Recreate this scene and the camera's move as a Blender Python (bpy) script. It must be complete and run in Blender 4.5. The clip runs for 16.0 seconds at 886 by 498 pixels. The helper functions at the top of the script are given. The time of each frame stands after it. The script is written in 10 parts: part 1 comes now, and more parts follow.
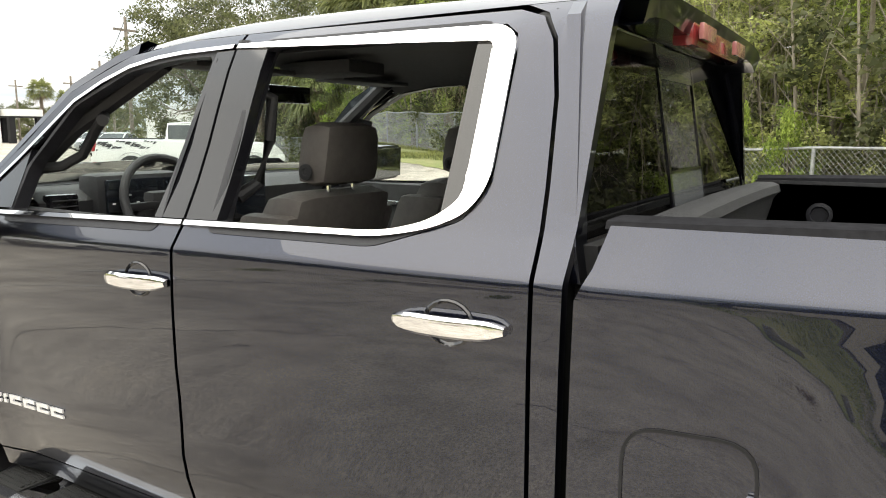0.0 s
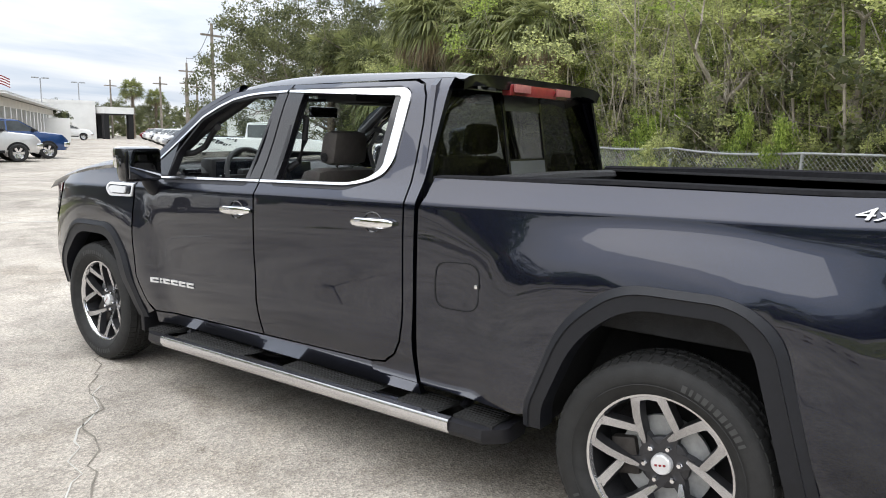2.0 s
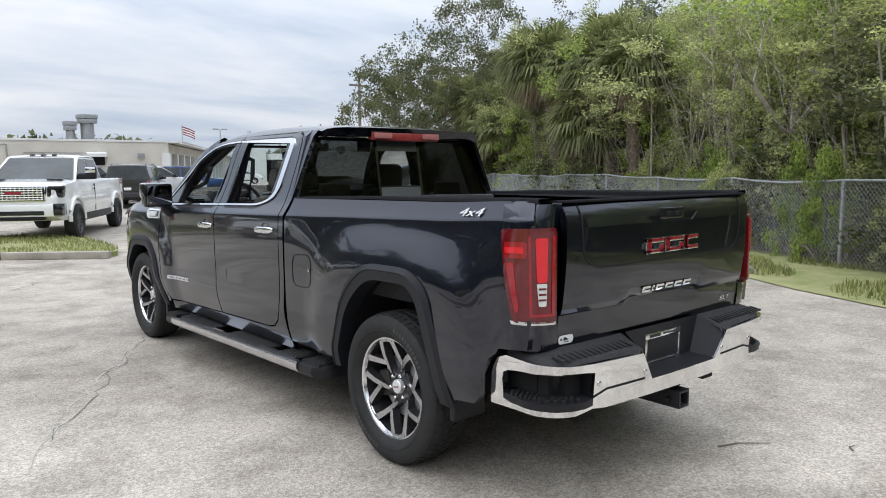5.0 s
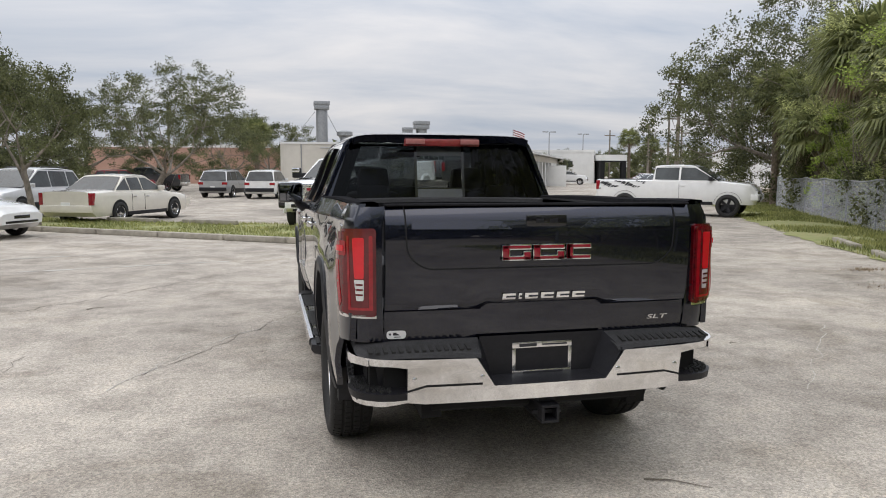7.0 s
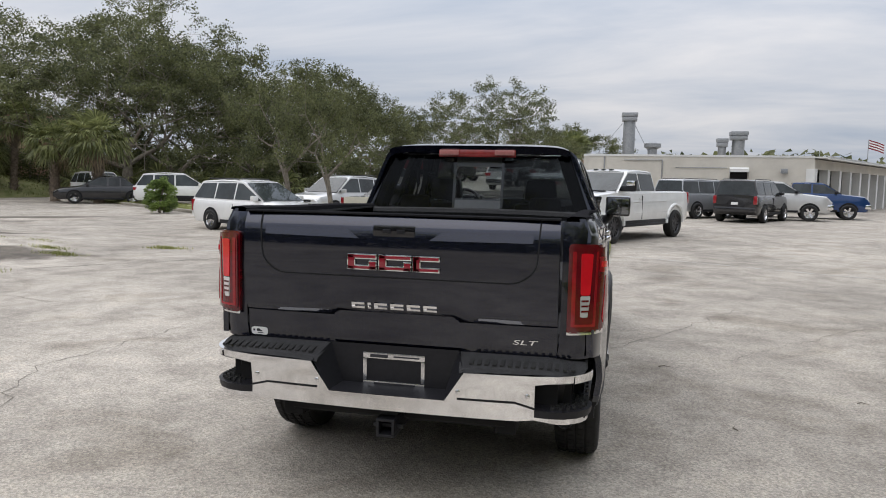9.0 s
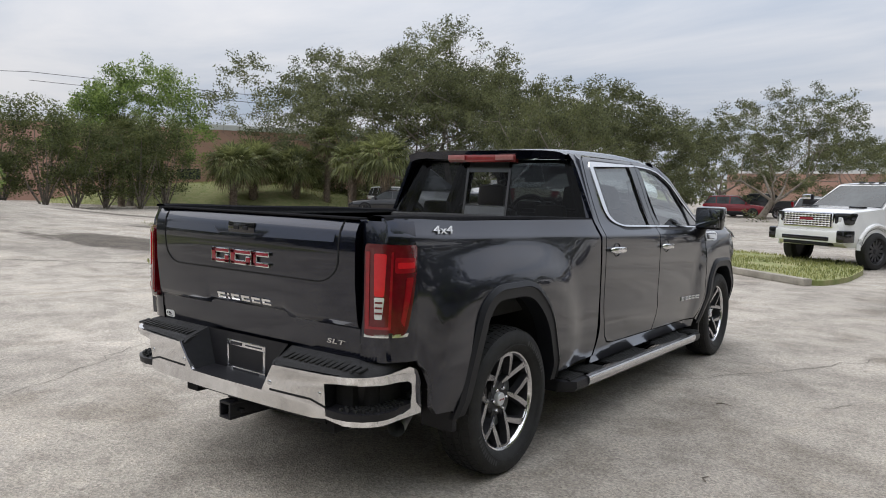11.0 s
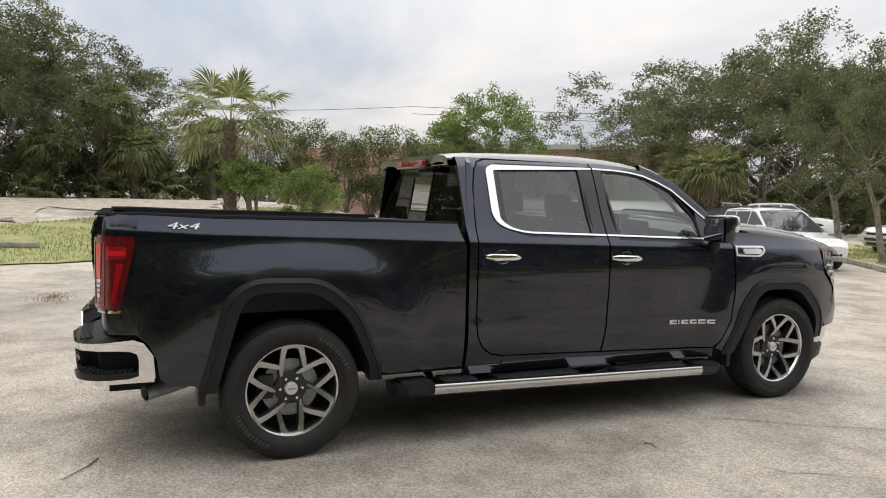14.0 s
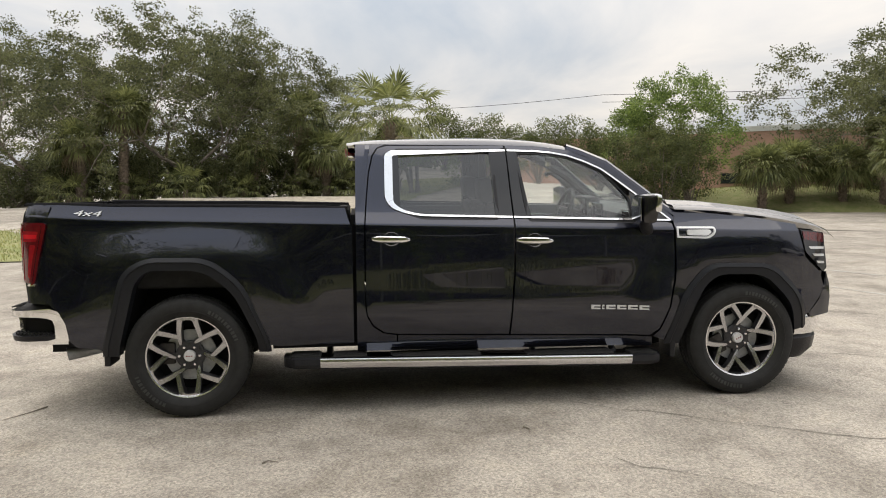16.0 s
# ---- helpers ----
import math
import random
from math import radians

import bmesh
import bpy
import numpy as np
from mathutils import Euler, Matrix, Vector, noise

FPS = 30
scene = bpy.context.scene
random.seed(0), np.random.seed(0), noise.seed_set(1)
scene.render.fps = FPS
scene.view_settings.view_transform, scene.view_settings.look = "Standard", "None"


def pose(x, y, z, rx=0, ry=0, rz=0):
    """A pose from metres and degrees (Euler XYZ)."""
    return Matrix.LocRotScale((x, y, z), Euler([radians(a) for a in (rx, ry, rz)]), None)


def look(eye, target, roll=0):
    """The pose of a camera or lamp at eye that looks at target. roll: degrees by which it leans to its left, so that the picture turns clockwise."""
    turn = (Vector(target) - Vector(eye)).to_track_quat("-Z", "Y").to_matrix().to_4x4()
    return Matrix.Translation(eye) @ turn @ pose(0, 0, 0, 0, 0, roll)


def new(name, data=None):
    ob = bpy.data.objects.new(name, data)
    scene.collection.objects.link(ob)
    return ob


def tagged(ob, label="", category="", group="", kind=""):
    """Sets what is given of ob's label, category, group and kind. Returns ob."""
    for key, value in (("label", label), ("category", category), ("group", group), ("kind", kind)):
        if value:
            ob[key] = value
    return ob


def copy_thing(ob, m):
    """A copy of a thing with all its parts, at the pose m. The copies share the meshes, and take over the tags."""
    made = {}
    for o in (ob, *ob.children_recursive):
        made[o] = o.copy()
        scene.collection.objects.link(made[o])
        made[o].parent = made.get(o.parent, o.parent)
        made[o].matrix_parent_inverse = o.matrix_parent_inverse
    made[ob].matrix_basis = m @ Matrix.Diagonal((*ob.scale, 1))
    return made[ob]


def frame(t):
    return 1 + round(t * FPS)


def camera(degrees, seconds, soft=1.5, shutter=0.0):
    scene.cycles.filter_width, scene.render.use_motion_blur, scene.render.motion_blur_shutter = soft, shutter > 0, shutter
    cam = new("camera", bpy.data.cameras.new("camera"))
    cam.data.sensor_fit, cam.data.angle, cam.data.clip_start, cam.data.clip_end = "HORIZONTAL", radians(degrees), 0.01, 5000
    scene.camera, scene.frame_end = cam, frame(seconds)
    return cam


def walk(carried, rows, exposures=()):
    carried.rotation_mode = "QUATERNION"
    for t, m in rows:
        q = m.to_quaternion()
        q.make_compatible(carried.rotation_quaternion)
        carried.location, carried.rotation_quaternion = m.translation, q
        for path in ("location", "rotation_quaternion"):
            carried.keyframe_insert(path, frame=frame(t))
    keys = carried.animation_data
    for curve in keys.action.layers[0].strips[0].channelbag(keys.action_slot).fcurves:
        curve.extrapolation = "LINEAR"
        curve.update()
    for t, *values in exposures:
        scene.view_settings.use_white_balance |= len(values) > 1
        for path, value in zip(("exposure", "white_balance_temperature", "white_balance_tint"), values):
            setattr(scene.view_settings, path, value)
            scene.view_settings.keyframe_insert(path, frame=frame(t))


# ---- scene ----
cam = camera(63.3, 16.0, 1.0)
PATH = [
    (0, (-2.205, 0.645, 1.585), (-0.530, 1.685, 1.266), 0.3),
    (0.5, (-2.495, 0.258, 1.582), (-0.896, 1.421, 1.281), 0.6),
    (1, (-2.783, -0.16, 1.596), (-1.214, 1.043, 1.291), 0.8),
    (1.5, (-3.133, -0.519, 1.609), (-1.57, 0.689, 1.297), 1.1),
    (2, (-3.404, -0.864, 1.612), (-1.833, 0.333, 1.294), 1.1),
    (2.5, (-3.656, -1.168, 1.628), (-2.073, 0.012, 1.308), 1.1),
    (3, (-3.921, -1.403, 1.631), (-2.332, -0.228, 1.321), 0.7),
    (3.2, (-3.986, -1.484, 1.637), (-2.395, -0.31, 1.336), 0.7),
    (3.5, (-3.962, -1.678, 1.63), (-2.388, -0.479, 1.342), 0.3),
    (3.7, (-3.939, -1.881, 1.621), (-2.381, -0.659, 1.343), 0.0),
    (5.8, (-2.496, -3.686, 1.592), (-1.51, -1.958, 1.387), 0.3),
    (6, (-2.326, -3.818, 1.604), (-1.421, -2.046, 1.398), 0.4),
    (6.5, (-1.843, -4.179, 1.622), (-1.153, -2.314, 1.41), 0.2),
    (7, (-1.299, -4.356, 1.608), (-0.835, -2.422, 1.395), 0.2),
    (7.5, (-0.728, -4.482, 1.597), (-0.497, -2.507, 1.386), 0.3),
    (8, (-0.163, -4.52, 1.592), (-0.161, -2.531, 1.386), 0.7),
    (8.5, (0.403, -4.46, 1.612), (0.18, -2.482, 1.413), 0.9),
    (9, (0.983, -4.378, 1.625), (0.545, -2.436, 1.434), 1.2),
    (9.5, (1.531, -4.181, 1.626), (0.889, -2.296, 1.44), 1.6),
    (10, (2.097, -3.986, 1.604), (1.26, -2.178, 1.426), 1.6),
    (10.2, (2.287, -3.885, 1.608), (1.376, -2.112, 1.433), 1.6),
    (12.3, (4.162, -2.456, 1.57), (2.613, -1.2, 1.425), 1.1),
    (12.5, (4.324, -2.274, 1.592), (2.731, -1.074, 1.451), 1.1),
    (13, (4.632, -1.825, 1.577), (2.944, -0.761, 1.437), 1.2),
    (13.5, (4.928, -1.36, 1.579), (3.163, -0.429, 1.44), 1.3),
    (14, (5.195, -0.901, 1.581), (3.368, -0.097, 1.441), 1.2),
    (14.5, (5.411, -0.405, 1.573), (3.532, 0.266, 1.43), 0.9),
    (15, (5.675, 0.099, 1.553), (3.754, 0.637, 1.407), 0.4),
    (15.5, (5.822, 0.623, 1.523), (3.867, 1.017, 1.368), -0.1),
    (16, (5.941, 1.147, 1.535), (3.962, 1.387, 1.372), -0.4),
]
walk(cam, [(t, look(eye, target, roll)) for t, eye, target, roll in PATH],
     [(0, 1.02, 6950, 7), (0.5, 0.86, 6750, 8), (1.0, 0.74, 6550, 9), (2.0, 0.55, 6250, 10), (3.5, 0.28, 6000, 10), (6.0, 0.05, 6050, 10), (7.0, -0.10, 6350, 12), (10.0, -0.16, 6200, 12), (12.5, -0.02, 6400, 11), (14.0, 0.10, 6700, 11), (16.0, 0.10, 6950, 11)])

# ---- sky and sun ----
SUN_EL, SUN_AZ = radians(72), radians(262)     # elevation; compass angle from +y towards +x
world = bpy.data.worlds.new("overcast_sky")
scene.world = world
world.use_nodes = True
wn = world.node_tree
wn.nodes.clear()


def wnode(kind, **props):
    n = wn.nodes.new(kind)
    for k, v in props.items():
        setattr(n, k, v)
    return n


w_out = wnode("ShaderNodeOutputWorld")
w_bg = wnode("ShaderNodeBackground")
w_sky = wnode("ShaderNodeTexSky", sky_type="NISHITA", sun_disc=False, sun_elevation=SUN_EL, sun_rotation=SUN_AZ,
              air_density=1.2, dust_density=2.0)
w_tc = wnode("ShaderNodeTexCoord")
w_sep = wnode("ShaderNodeSeparateXYZ")
wn.links.new(w_tc.outputs["Generated"], w_sep.inputs[0])


def wmath(op, a, b=None, c=None, clamp=False):
    n = wnode("ShaderNodeMath", operation=op, use_clamp=clamp)
    for i, v in enumerate((a, b, c)):
        if v is None:
            continue
        if isinstance(v, (int, float)):
            n.inputs[i].default_value = v
        else:
            wn.links.new(v, n.inputs[i])
    return n.outputs[0]


up = wmath("MAXIMUM", w_sep.outputs[2], 0.0)
den = wmath("ADD", up, 0.12)
w_comb = wnode("ShaderNodeCombineXYZ")
wn.links.new(wmath("DIVIDE", w_sep.outputs[0], den), w_comb.inputs[0])
wn.links.new(wmath("DIVIDE", w_sep.outputs[1], den), w_comb.inputs[1])
w_map = wnode("ShaderNodeMapping")
w_map.inputs["Scale"].default_value = (0.55, 0.9, 1.0)
w_map.inputs["Rotation"].default_value = (0, 0, 0.5)
wn.links.new(w_comb.outputs[0], w_map.inputs[0])
w_n1 = wnode("ShaderNodeTexNoise")
w_n1.inputs["Scale"].default_value = 0.9
w_n1.inputs["Detail"].default_value = 7
w_n1.inputs["Roughness"].default_value = 0.55
w_n1.inputs["Distortion"].default_value = 0.35
wn.links.new(w_map.outputs[0], w_n1.inputs["Vector"])
# cloud deck: brighter overhead, as under a closed layer
w_ramp = wnode("ShaderNodeValToRGB")
w_ramp.color_ramp.elements[0].position = 0.32
w_ramp.color_ramp.elements[0].color = (0.60, 0.69, 0.81, 1)
w_ramp.color_ramp.elements[1].position = 0.66
w_ramp.color_ramp.elements[1].color = (1.12, 1.10, 1.08, 1)
wn.links.new(w_n1.outputs["Fac"], w_ramp.inputs[0])
w_grad = wmath("MULTIPLY_ADD", up, 1.7, 1.0)
w_mul = wnode("ShaderNodeVectorMath", operation="SCALE")
wn.links.new(w_ramp.outputs[0], w_mul.inputs[0])
wn.links.new(wmath("MULTIPLY", w_grad, 0.64), w_mul.inputs["Scale"])
w_skys = wnode("ShaderNodeVectorMath", operation="SCALE")
w_skys.inputs["Scale"].default_value = 0.09
wn.links.new(w_sky.outputs[0], w_skys.inputs[0])
w_mix = wnode("ShaderNodeMix", data_type="RGBA")
w_mix.inputs[0].default_value = 0.95
wn.links.new(w_skys.outputs[0], w_mix.inputs[6])
wn.links.new(w_mul.outputs[0], w_mix.inputs[7])
wn.links.new(w_mix.outputs[2], w_bg.inputs[0])
w_bg.inputs[1].default_value = 1.0
wn.links.new(w_bg.outputs[0], w_out.inputs[0])

sun_data = bpy.data.lights.new("sun", "SUN")
sun_data.energy, sun_data.angle, sun_data.color = 1.8, radians(100), (1.0, 0.95, 0.88)
sun = new("sun", sun_data)
sun.matrix_world = look((0, 0, 0), (-math.sin(SUN_AZ) * math.cos(SUN_EL), -math.cos(SUN_AZ) * math.cos(SUN_EL), -math.sin(SUN_EL)))

# ---- materials ----
def material(name, color, rough=0.5, metal=0.0, coat=0.0, spec=0.5, var=0.0, scale=8.0, bump=0.0, bump_scale=60.0, emit=None,
             trans=0.0, ior=1.45, color2=None, rvar=0.0, island=0.0):
    m = bpy.data.materials.new(name)
    m.use_nodes = True
    nt = m.node_tree
    p = nt.nodes["Principled BSDF"]
    p.inputs["Base Color"].default_value = (*color, 1)
    p.inputs["Roughness"].default_value = rough
    p.inputs["Metallic"].default_value = metal
    p.inputs["Coat Weight"].default_value = coat
    p.inputs["Coat Roughness"].default_value = 0.03
    p.inputs["Specular IOR Level"].default_value = spec
    p.inputs["Transmission Weight"].default_value = trans
    p.inputs["IOR"].default_value = ior
    if emit:
        p.inputs["Emission Color"].default_value = (*emit[:3], 1)
        p.inputs["Emission Strength"].default_value = emit[3]
    tc = nt.nodes.new("ShaderNodeTexCoord")
    if var or color2 or rvar:
        n = nt.nodes.new("ShaderNodeTexNoise")
        n.inputs["Scale"].default_value = scale
        n.inputs["Detail"].default_value = 6
        n.inputs["Roughness"].default_value = 0.65
        nt.links.new(tc.outputs["Object"], n.inputs["Vector"])
        c2 = color2 or tuple(max(0, c * (1 - var)) for c in color)
        c1 = color if color2 else tuple(min(1, c * (1 + var)) for c in color)
        r = nt.nodes.new("ShaderNodeValToRGB")
        r.color_ramp.elements[0].position, r.color_ramp.elements[1].position = 0.35, 0.65
        r.color_ramp.elements[0].color, r.color_ramp.elements[1].color = (*c2, 1), (*c1, 1)
        nt.links.new(n.outputs["Fac"], r.inputs[0])
        last = r.outputs[0]
        if island:
            g = nt.nodes.new("ShaderNodeNewGeometry")
            h = nt.nodes.new("ShaderNodeHueSaturation")
            mr = nt.nodes.new("ShaderNodeMapRange")
            mr.inputs["To Min"].default_value, mr.inputs["To Max"].default_value = 1 - island, 1 + island
            nt.links.new(g.outputs["Random Per Island"], mr.inputs["Value"])
            nt.links.new(mr.outputs[0], h.inputs["Value"])
            nt.links.new(last, h.inputs["Color"])
            last = h.outputs[0]
        nt.links.new(last, p.inputs["Base Color"])
        if rvar:
            mr = nt.nodes.new("ShaderNodeMapRange")
            mr.inputs["To Min"].default_value, mr.inputs["To Max"].default_value = max(0.02, rough - rvar), min(1, rough + rvar)
            nt.links.new(n.outputs["Fac"], mr.inputs["Value"])
            nt.links.new(mr.outputs[0], p.inputs["Roughness"])
    if bump:
        n2 = nt.nodes.new("ShaderNodeTexNoise")
        n2.inputs["Scale"].default_value = bump_scale
        n2.inputs["Detail"].default_value = 4
        nt.links.new(tc.outputs["Object"], n2.inputs["Vector"])
        b = nt.nodes.new("ShaderNodeBump")
        b.inputs["Strength"].default_value = bump
        b.inputs["Distance"].default_value = 0.01
        nt.links.new(n2.outputs["Fac"], b.inputs["Height"])
        nt.links.new(b.outputs[0], p.inputs["Normal"])
    return m


def leaf_material(name, dark, light, scale=1.2):
    """Foliage: colour varies per leaf and per clump, and some light comes through."""
    m = bpy.data.materials.new(name)
    m.use_nodes = True
    nt = m.node_tree
    p = nt.nodes["Principled BSDF"]
    p.inputs["Roughness"].default_value = 0.55
    g = nt.nodes.new("ShaderNodeNewGeometry")
    tc = nt.nodes.new("ShaderNodeTexCoord")
    n = nt.nodes.new("ShaderNodeTexNoise")
    n.inputs["Scale"].default_value = scale
    nt.links.new(tc.outputs["Object"], n.inputs["Vector"])
    add = nt.nodes.new("ShaderNodeMath")
    add.operation = "MULTIPLY_ADD"
    add.inputs[1].default_value = 0.5
    nt.links.new(g.outputs["Random Per Island"], add.inputs[0])
    sub = nt.nodes.new("ShaderNodeMath")
    sub.operation = "SUBTRACT"
    sub.inputs[1].default_value = 0.25
    nt.links.new(n.outputs["Fac"], sub.inputs[0])
    nt.links.new(sub.outputs[0], add.inputs[2])
    r = nt.nodes.new("ShaderNodeValToRGB")
    r.color_ramp.elements[0].position, r.color_ramp.elements[1].position = 0.2, 0.8
    r.color_ramp.elements[0].color, r.color_ramp.elements[1].color = (*dark, 1), (*light, 1)
    nt.links.new(add.outputs[0], r.inputs[0])
    nt.links.new(r.outputs[0], p.inputs["Base Color"])
    t = nt.nodes.new("ShaderNodeBsdfTranslucent")
    nt.links.new(r.outputs[0], t.inputs[0])
    mx = nt.nodes.new("ShaderNodeMixShader")
    mx.inputs[0].default_value = 0.5
    nt.links.new(p.outputs[0], mx.inputs[1])
    nt.links.new(t.outputs[0], mx.inputs[2])
    nt.links.new(mx.outputs[0], nt.nodes["Material Output"].inputs[0])
    return m


PAINT = material("dark_blue_grey_paint", (0.0125, 0.015, 0.030), 0.36, 1.0, 1.0, spec=0.0, var=0.12, scale=400)
PAINT.node_tree.nodes["Principled BSDF"].inputs["Coat IOR"].default_value = 1.62
PAINT.node_tree.nodes["Principled BSDF"].inputs["Coat Roughness"].default_value = 0.004
BLACK = material("black_plastic", (0.014, 0.014, 0.017), 0.42, spec=0.35, var=0.15, scale=40, bump=0.12, bump_scale=500)
GLOSS = material("gloss_black_trim", (0.008, 0.008, 0.01), 0.08, coat=0.6, var=0.1, scale=30)
# VOID also colours shaded hollows dark, such as bays, canopy and car wheel wells
VOID = material("dark_parts_and_shade", (0.008, 0.008, 0.009), 0.85, var=0.3, scale=12)
RAIL = material("matt_rail_plastic", (0.020, 0.020, 0.022), 0.9, spec=0.0, var=0.2, scale=40, bump=0.1, bump_scale=400)
LINER = material("bed_liner", (0.03, 0.03, 0.032), 0.75, var=0.2, scale=25, bump=0.6, bump_scale=350)
CHROME = material("chrome", (0.82, 0.82, 0.83), 0.06, 1.0, var=0.03, scale=20)
# darkened so the door mirrors look as if they reflect dark trees
MIRROR = material("darkened_mirror", (0.22, 0.23, 0.25), 0.02, 1.0, var=0.03, scale=20)
ALLOY = material("machined_alloy", (0.74, 0.74, 0.76), 0.2, 1.0, var=0.06, scale=60)
SPOKE_FACE = material("satin_machined_alloy", (0.50, 0.50, 0.52), 0.24, 1.0, var=0.08, scale=60)
ALLOY_DARK = material("dark_grey_alloy", (0.06, 0.06, 0.065), 0.38, 0.7, var=0.12, scale=40)
RUBBER = material("tyre_rubber", (0.017, 0.017, 0.017), 0.72, var=0.25, scale=18, bump=0.15, bump_scale=220)
RUBBER_TEXT = material("raised_tyre_marks", (0.05, 0.05, 0.05), 0.7, var=0.1)
GLASS = material("clear_glass", (0.80, 0.88, 0.86), 0.0, trans=1.0, ior=1.1, spec=0.9, coat=0.5)
SIDE_GLASS = material("clear_side_glass", (0.78, 0.88, 0.85), 0.0, trans=1.0, ior=1.1, spec=0.5, coat=1.0)
SIDE_DARK = material("tinted_side_glass", (0.03, 0.034, 0.036), 0.0, trans=1.0, ior=1.1, spec=0.5, coat=1.0)
for side_pane in (SIDE_GLASS, SIDE_DARK):
    side_pane.node_tree.nodes["Principled BSDF"].inputs["Coat IOR"].default_value = 1.85
    side_pane.node_tree.nodes["Principled BSDF"].inputs["Coat Roughness"].default_value = 0.0
GLASS_DARK = material("tinted_glass", (0.007, 0.008, 0.009), 0.0, trans=1.0, ior=1.25, spec=0.6)
GLASS_MID = material("lightly_tinted_glass", (0.22, 0.23, 0.24), 0.0, trans=1.0, ior=1.2, spec=0.6)
LAMP_RED = material("red_lamp_lens", (0.27, 0.005, 0.011), 0.08, coat=1.0, var=0.15, scale=30)
LAMP_RED_DEEP = material("deep_red_lamp_lens", (0.11, 0.003, 0.007), 0.08, coat=1.0, var=0.15, scale=30)
LAMP_LIT = material("red_light_bar", (0.62, 0.009, 0.018), 0.15, coat=1.0, var=0.1)
LAMP_CLEAR = material("clear_lamp_lens", (0.75, 0.75, 0.76), 0.08, 0.4, coat=1.0, var=0.1, scale=60)
LAMP_DULL = material("dull_red_lens", (0.26, 0.035, 0.035), 0.12, coat=1.0, var=0.15, scale=20)
LAMP_PALE = material("pale_red_lens", (0.42, 0.16, 0.15), 0.12, coat=1.0, var=0.15, scale=20)
ARCH = material("satin_arch_plastic", (0.013, 0.014, 0.018), 0.40, spec=0.35, var=0.1, scale=30)
BADGE = material("satin_silver_badge", (0.70, 0.70, 0.71), 0.35, 0.3, var=0.05)
BADGE_RED = material("red_badge", (0.24, 0.01, 0.022), 0.2, coat=1.0, var=0.1)
LEATHER = material("grey_brown_leather", (0.11, 0.098, 0.09), 0.5, var=0.12, scale=30, bump=0.35, bump_scale=380)
CABIN = material("dark_cabin_plastic", (0.022, 0.022, 0.024), 0.6, var=0.15, scale=30, bump=0.2, bump_scale=300)
CABIN_LIGHT = material("grey_headliner", (0.05, 0.05, 0.052), 0.85, var=0.1, scale=60)
SCREEN = material("display_screen", (0.01, 0.012, 0.016), 0.06, coat=1.0, var=0.3, scale=9)
WHITE_PLASTIC = material("white_plastic", (0.75, 0.75, 0.74), 0.4, var=0.05)
DECAL_DARK = material("dark_print", (0.03, 0.03, 0.035), 0.5, var=0.1)
STEP_CHROME = material("dark_polished_step", (0.80, 0.81, 0.83), 0.05, 1.0, var=0.05, scale=20)
STEEL = material("galvanised_steel", (0.34, 0.35, 0.36), 0.5, 0.6, var=0.2, scale=14)
RUST = material("dark_steel", (0.05, 0.045, 0.042), 0.6, 0.6, var=0.3, scale=20)
BARK_PALE = material("pale_bark", (0.32, 0.285, 0.235), 0.9, var=0.3, scale=6, bump=0.6, bump_scale=30)
BARK = material("bark", (0.19, 0.165, 0.135), 0.9, var=0.4, scale=5, bump=0.9, bump_scale=22)
BARK_PALM = material("palm_bark", (0.22, 0.175, 0.135), 0.9, var=0.4, scale=7, bump=0.9, bump_scale=16)
CONCRETE = material("kerb_concrete", (0.31, 0.285, 0.24), 0.85, var=0.25, scale=3, bump=0.4, bump_scale=60)
STUCCO = material("cream_stucco", (0.56, 0.53, 0.47), 0.85, var=0.08, scale=0.7, bump=0.2, bump_scale=30)
STUCCO_WHITE = material("white_stucco", (0.68, 0.68, 0.66), 0.8, var=0.06, scale=0.6, bump=0.2, bump_scale=30)
PINK = material("pink_stucco", (0.42, 0.26, 0.20), 0.85, var=0.12, scale=0.5, bump=0.2, bump_scale=20)
GRASS_SOIL = material("turf_soil", (0.30, 0.285, 0.14), 0.95, color2=(0.19, 0.22, 0.075), scale=2.2, bump=0.8, bump_scale=30)
LEAF_LITTER = material("leaf_litter", (0.17, 0.12, 0.075), 0.95, color2=(0.09, 0.075, 0.04), scale=1.8, bump=0.8, bump_scale=25)
GRASS = leaf_material("grass_blades", (0.12, 0.145, 0.045), (0.42, 0.42, 0.16), 0.8)
HEDGE_LEAF = leaf_material("hedge_leaves", (0.045, 0.062, 0.022), (0.20, 0.22, 0.08), 0.6)
OAK_LEAF = leaf_material("oak_leaves", (0.044, 0.056, 0.024), (0.185, 0.195, 0.082), 0.5)
# lighter than real leaves: daylight the woods lack is put into the colour
WOOD_LEAF = leaf_material("brightened_broad_leaves", (0.13, 0.155, 0.065), (0.66, 0.69, 0.28), 1.3)
# darker copy of the broad leaves; shade deep in the woods is in the colour
DEEP_LEAF = leaf_material("darkened_undergrowth_leaves", (0.09, 0.105, 0.05), (0.33, 0.35, 0.17), 0.9)
BRIGHT_LEAF = leaf_material("bright_green_leaves", (0.10, 0.155, 0.03), (0.48, 0.58, 0.13), 0.9)
GARDEN_LEAF = leaf_material("mid_green_leaves", (0.06, 0.10, 0.025), (0.29, 0.38, 0.10), 0.9)
PALM_LEAF = leaf_material("palm_fronds", (0.075, 0.092, 0.035), (0.33, 0.35, 0.14), 0.8)
PALM_DEAD = leaf_material("dry_palm_fronds", (0.17, 0.125, 0.08), (0.42, 0.33, 0.22), 0.8)


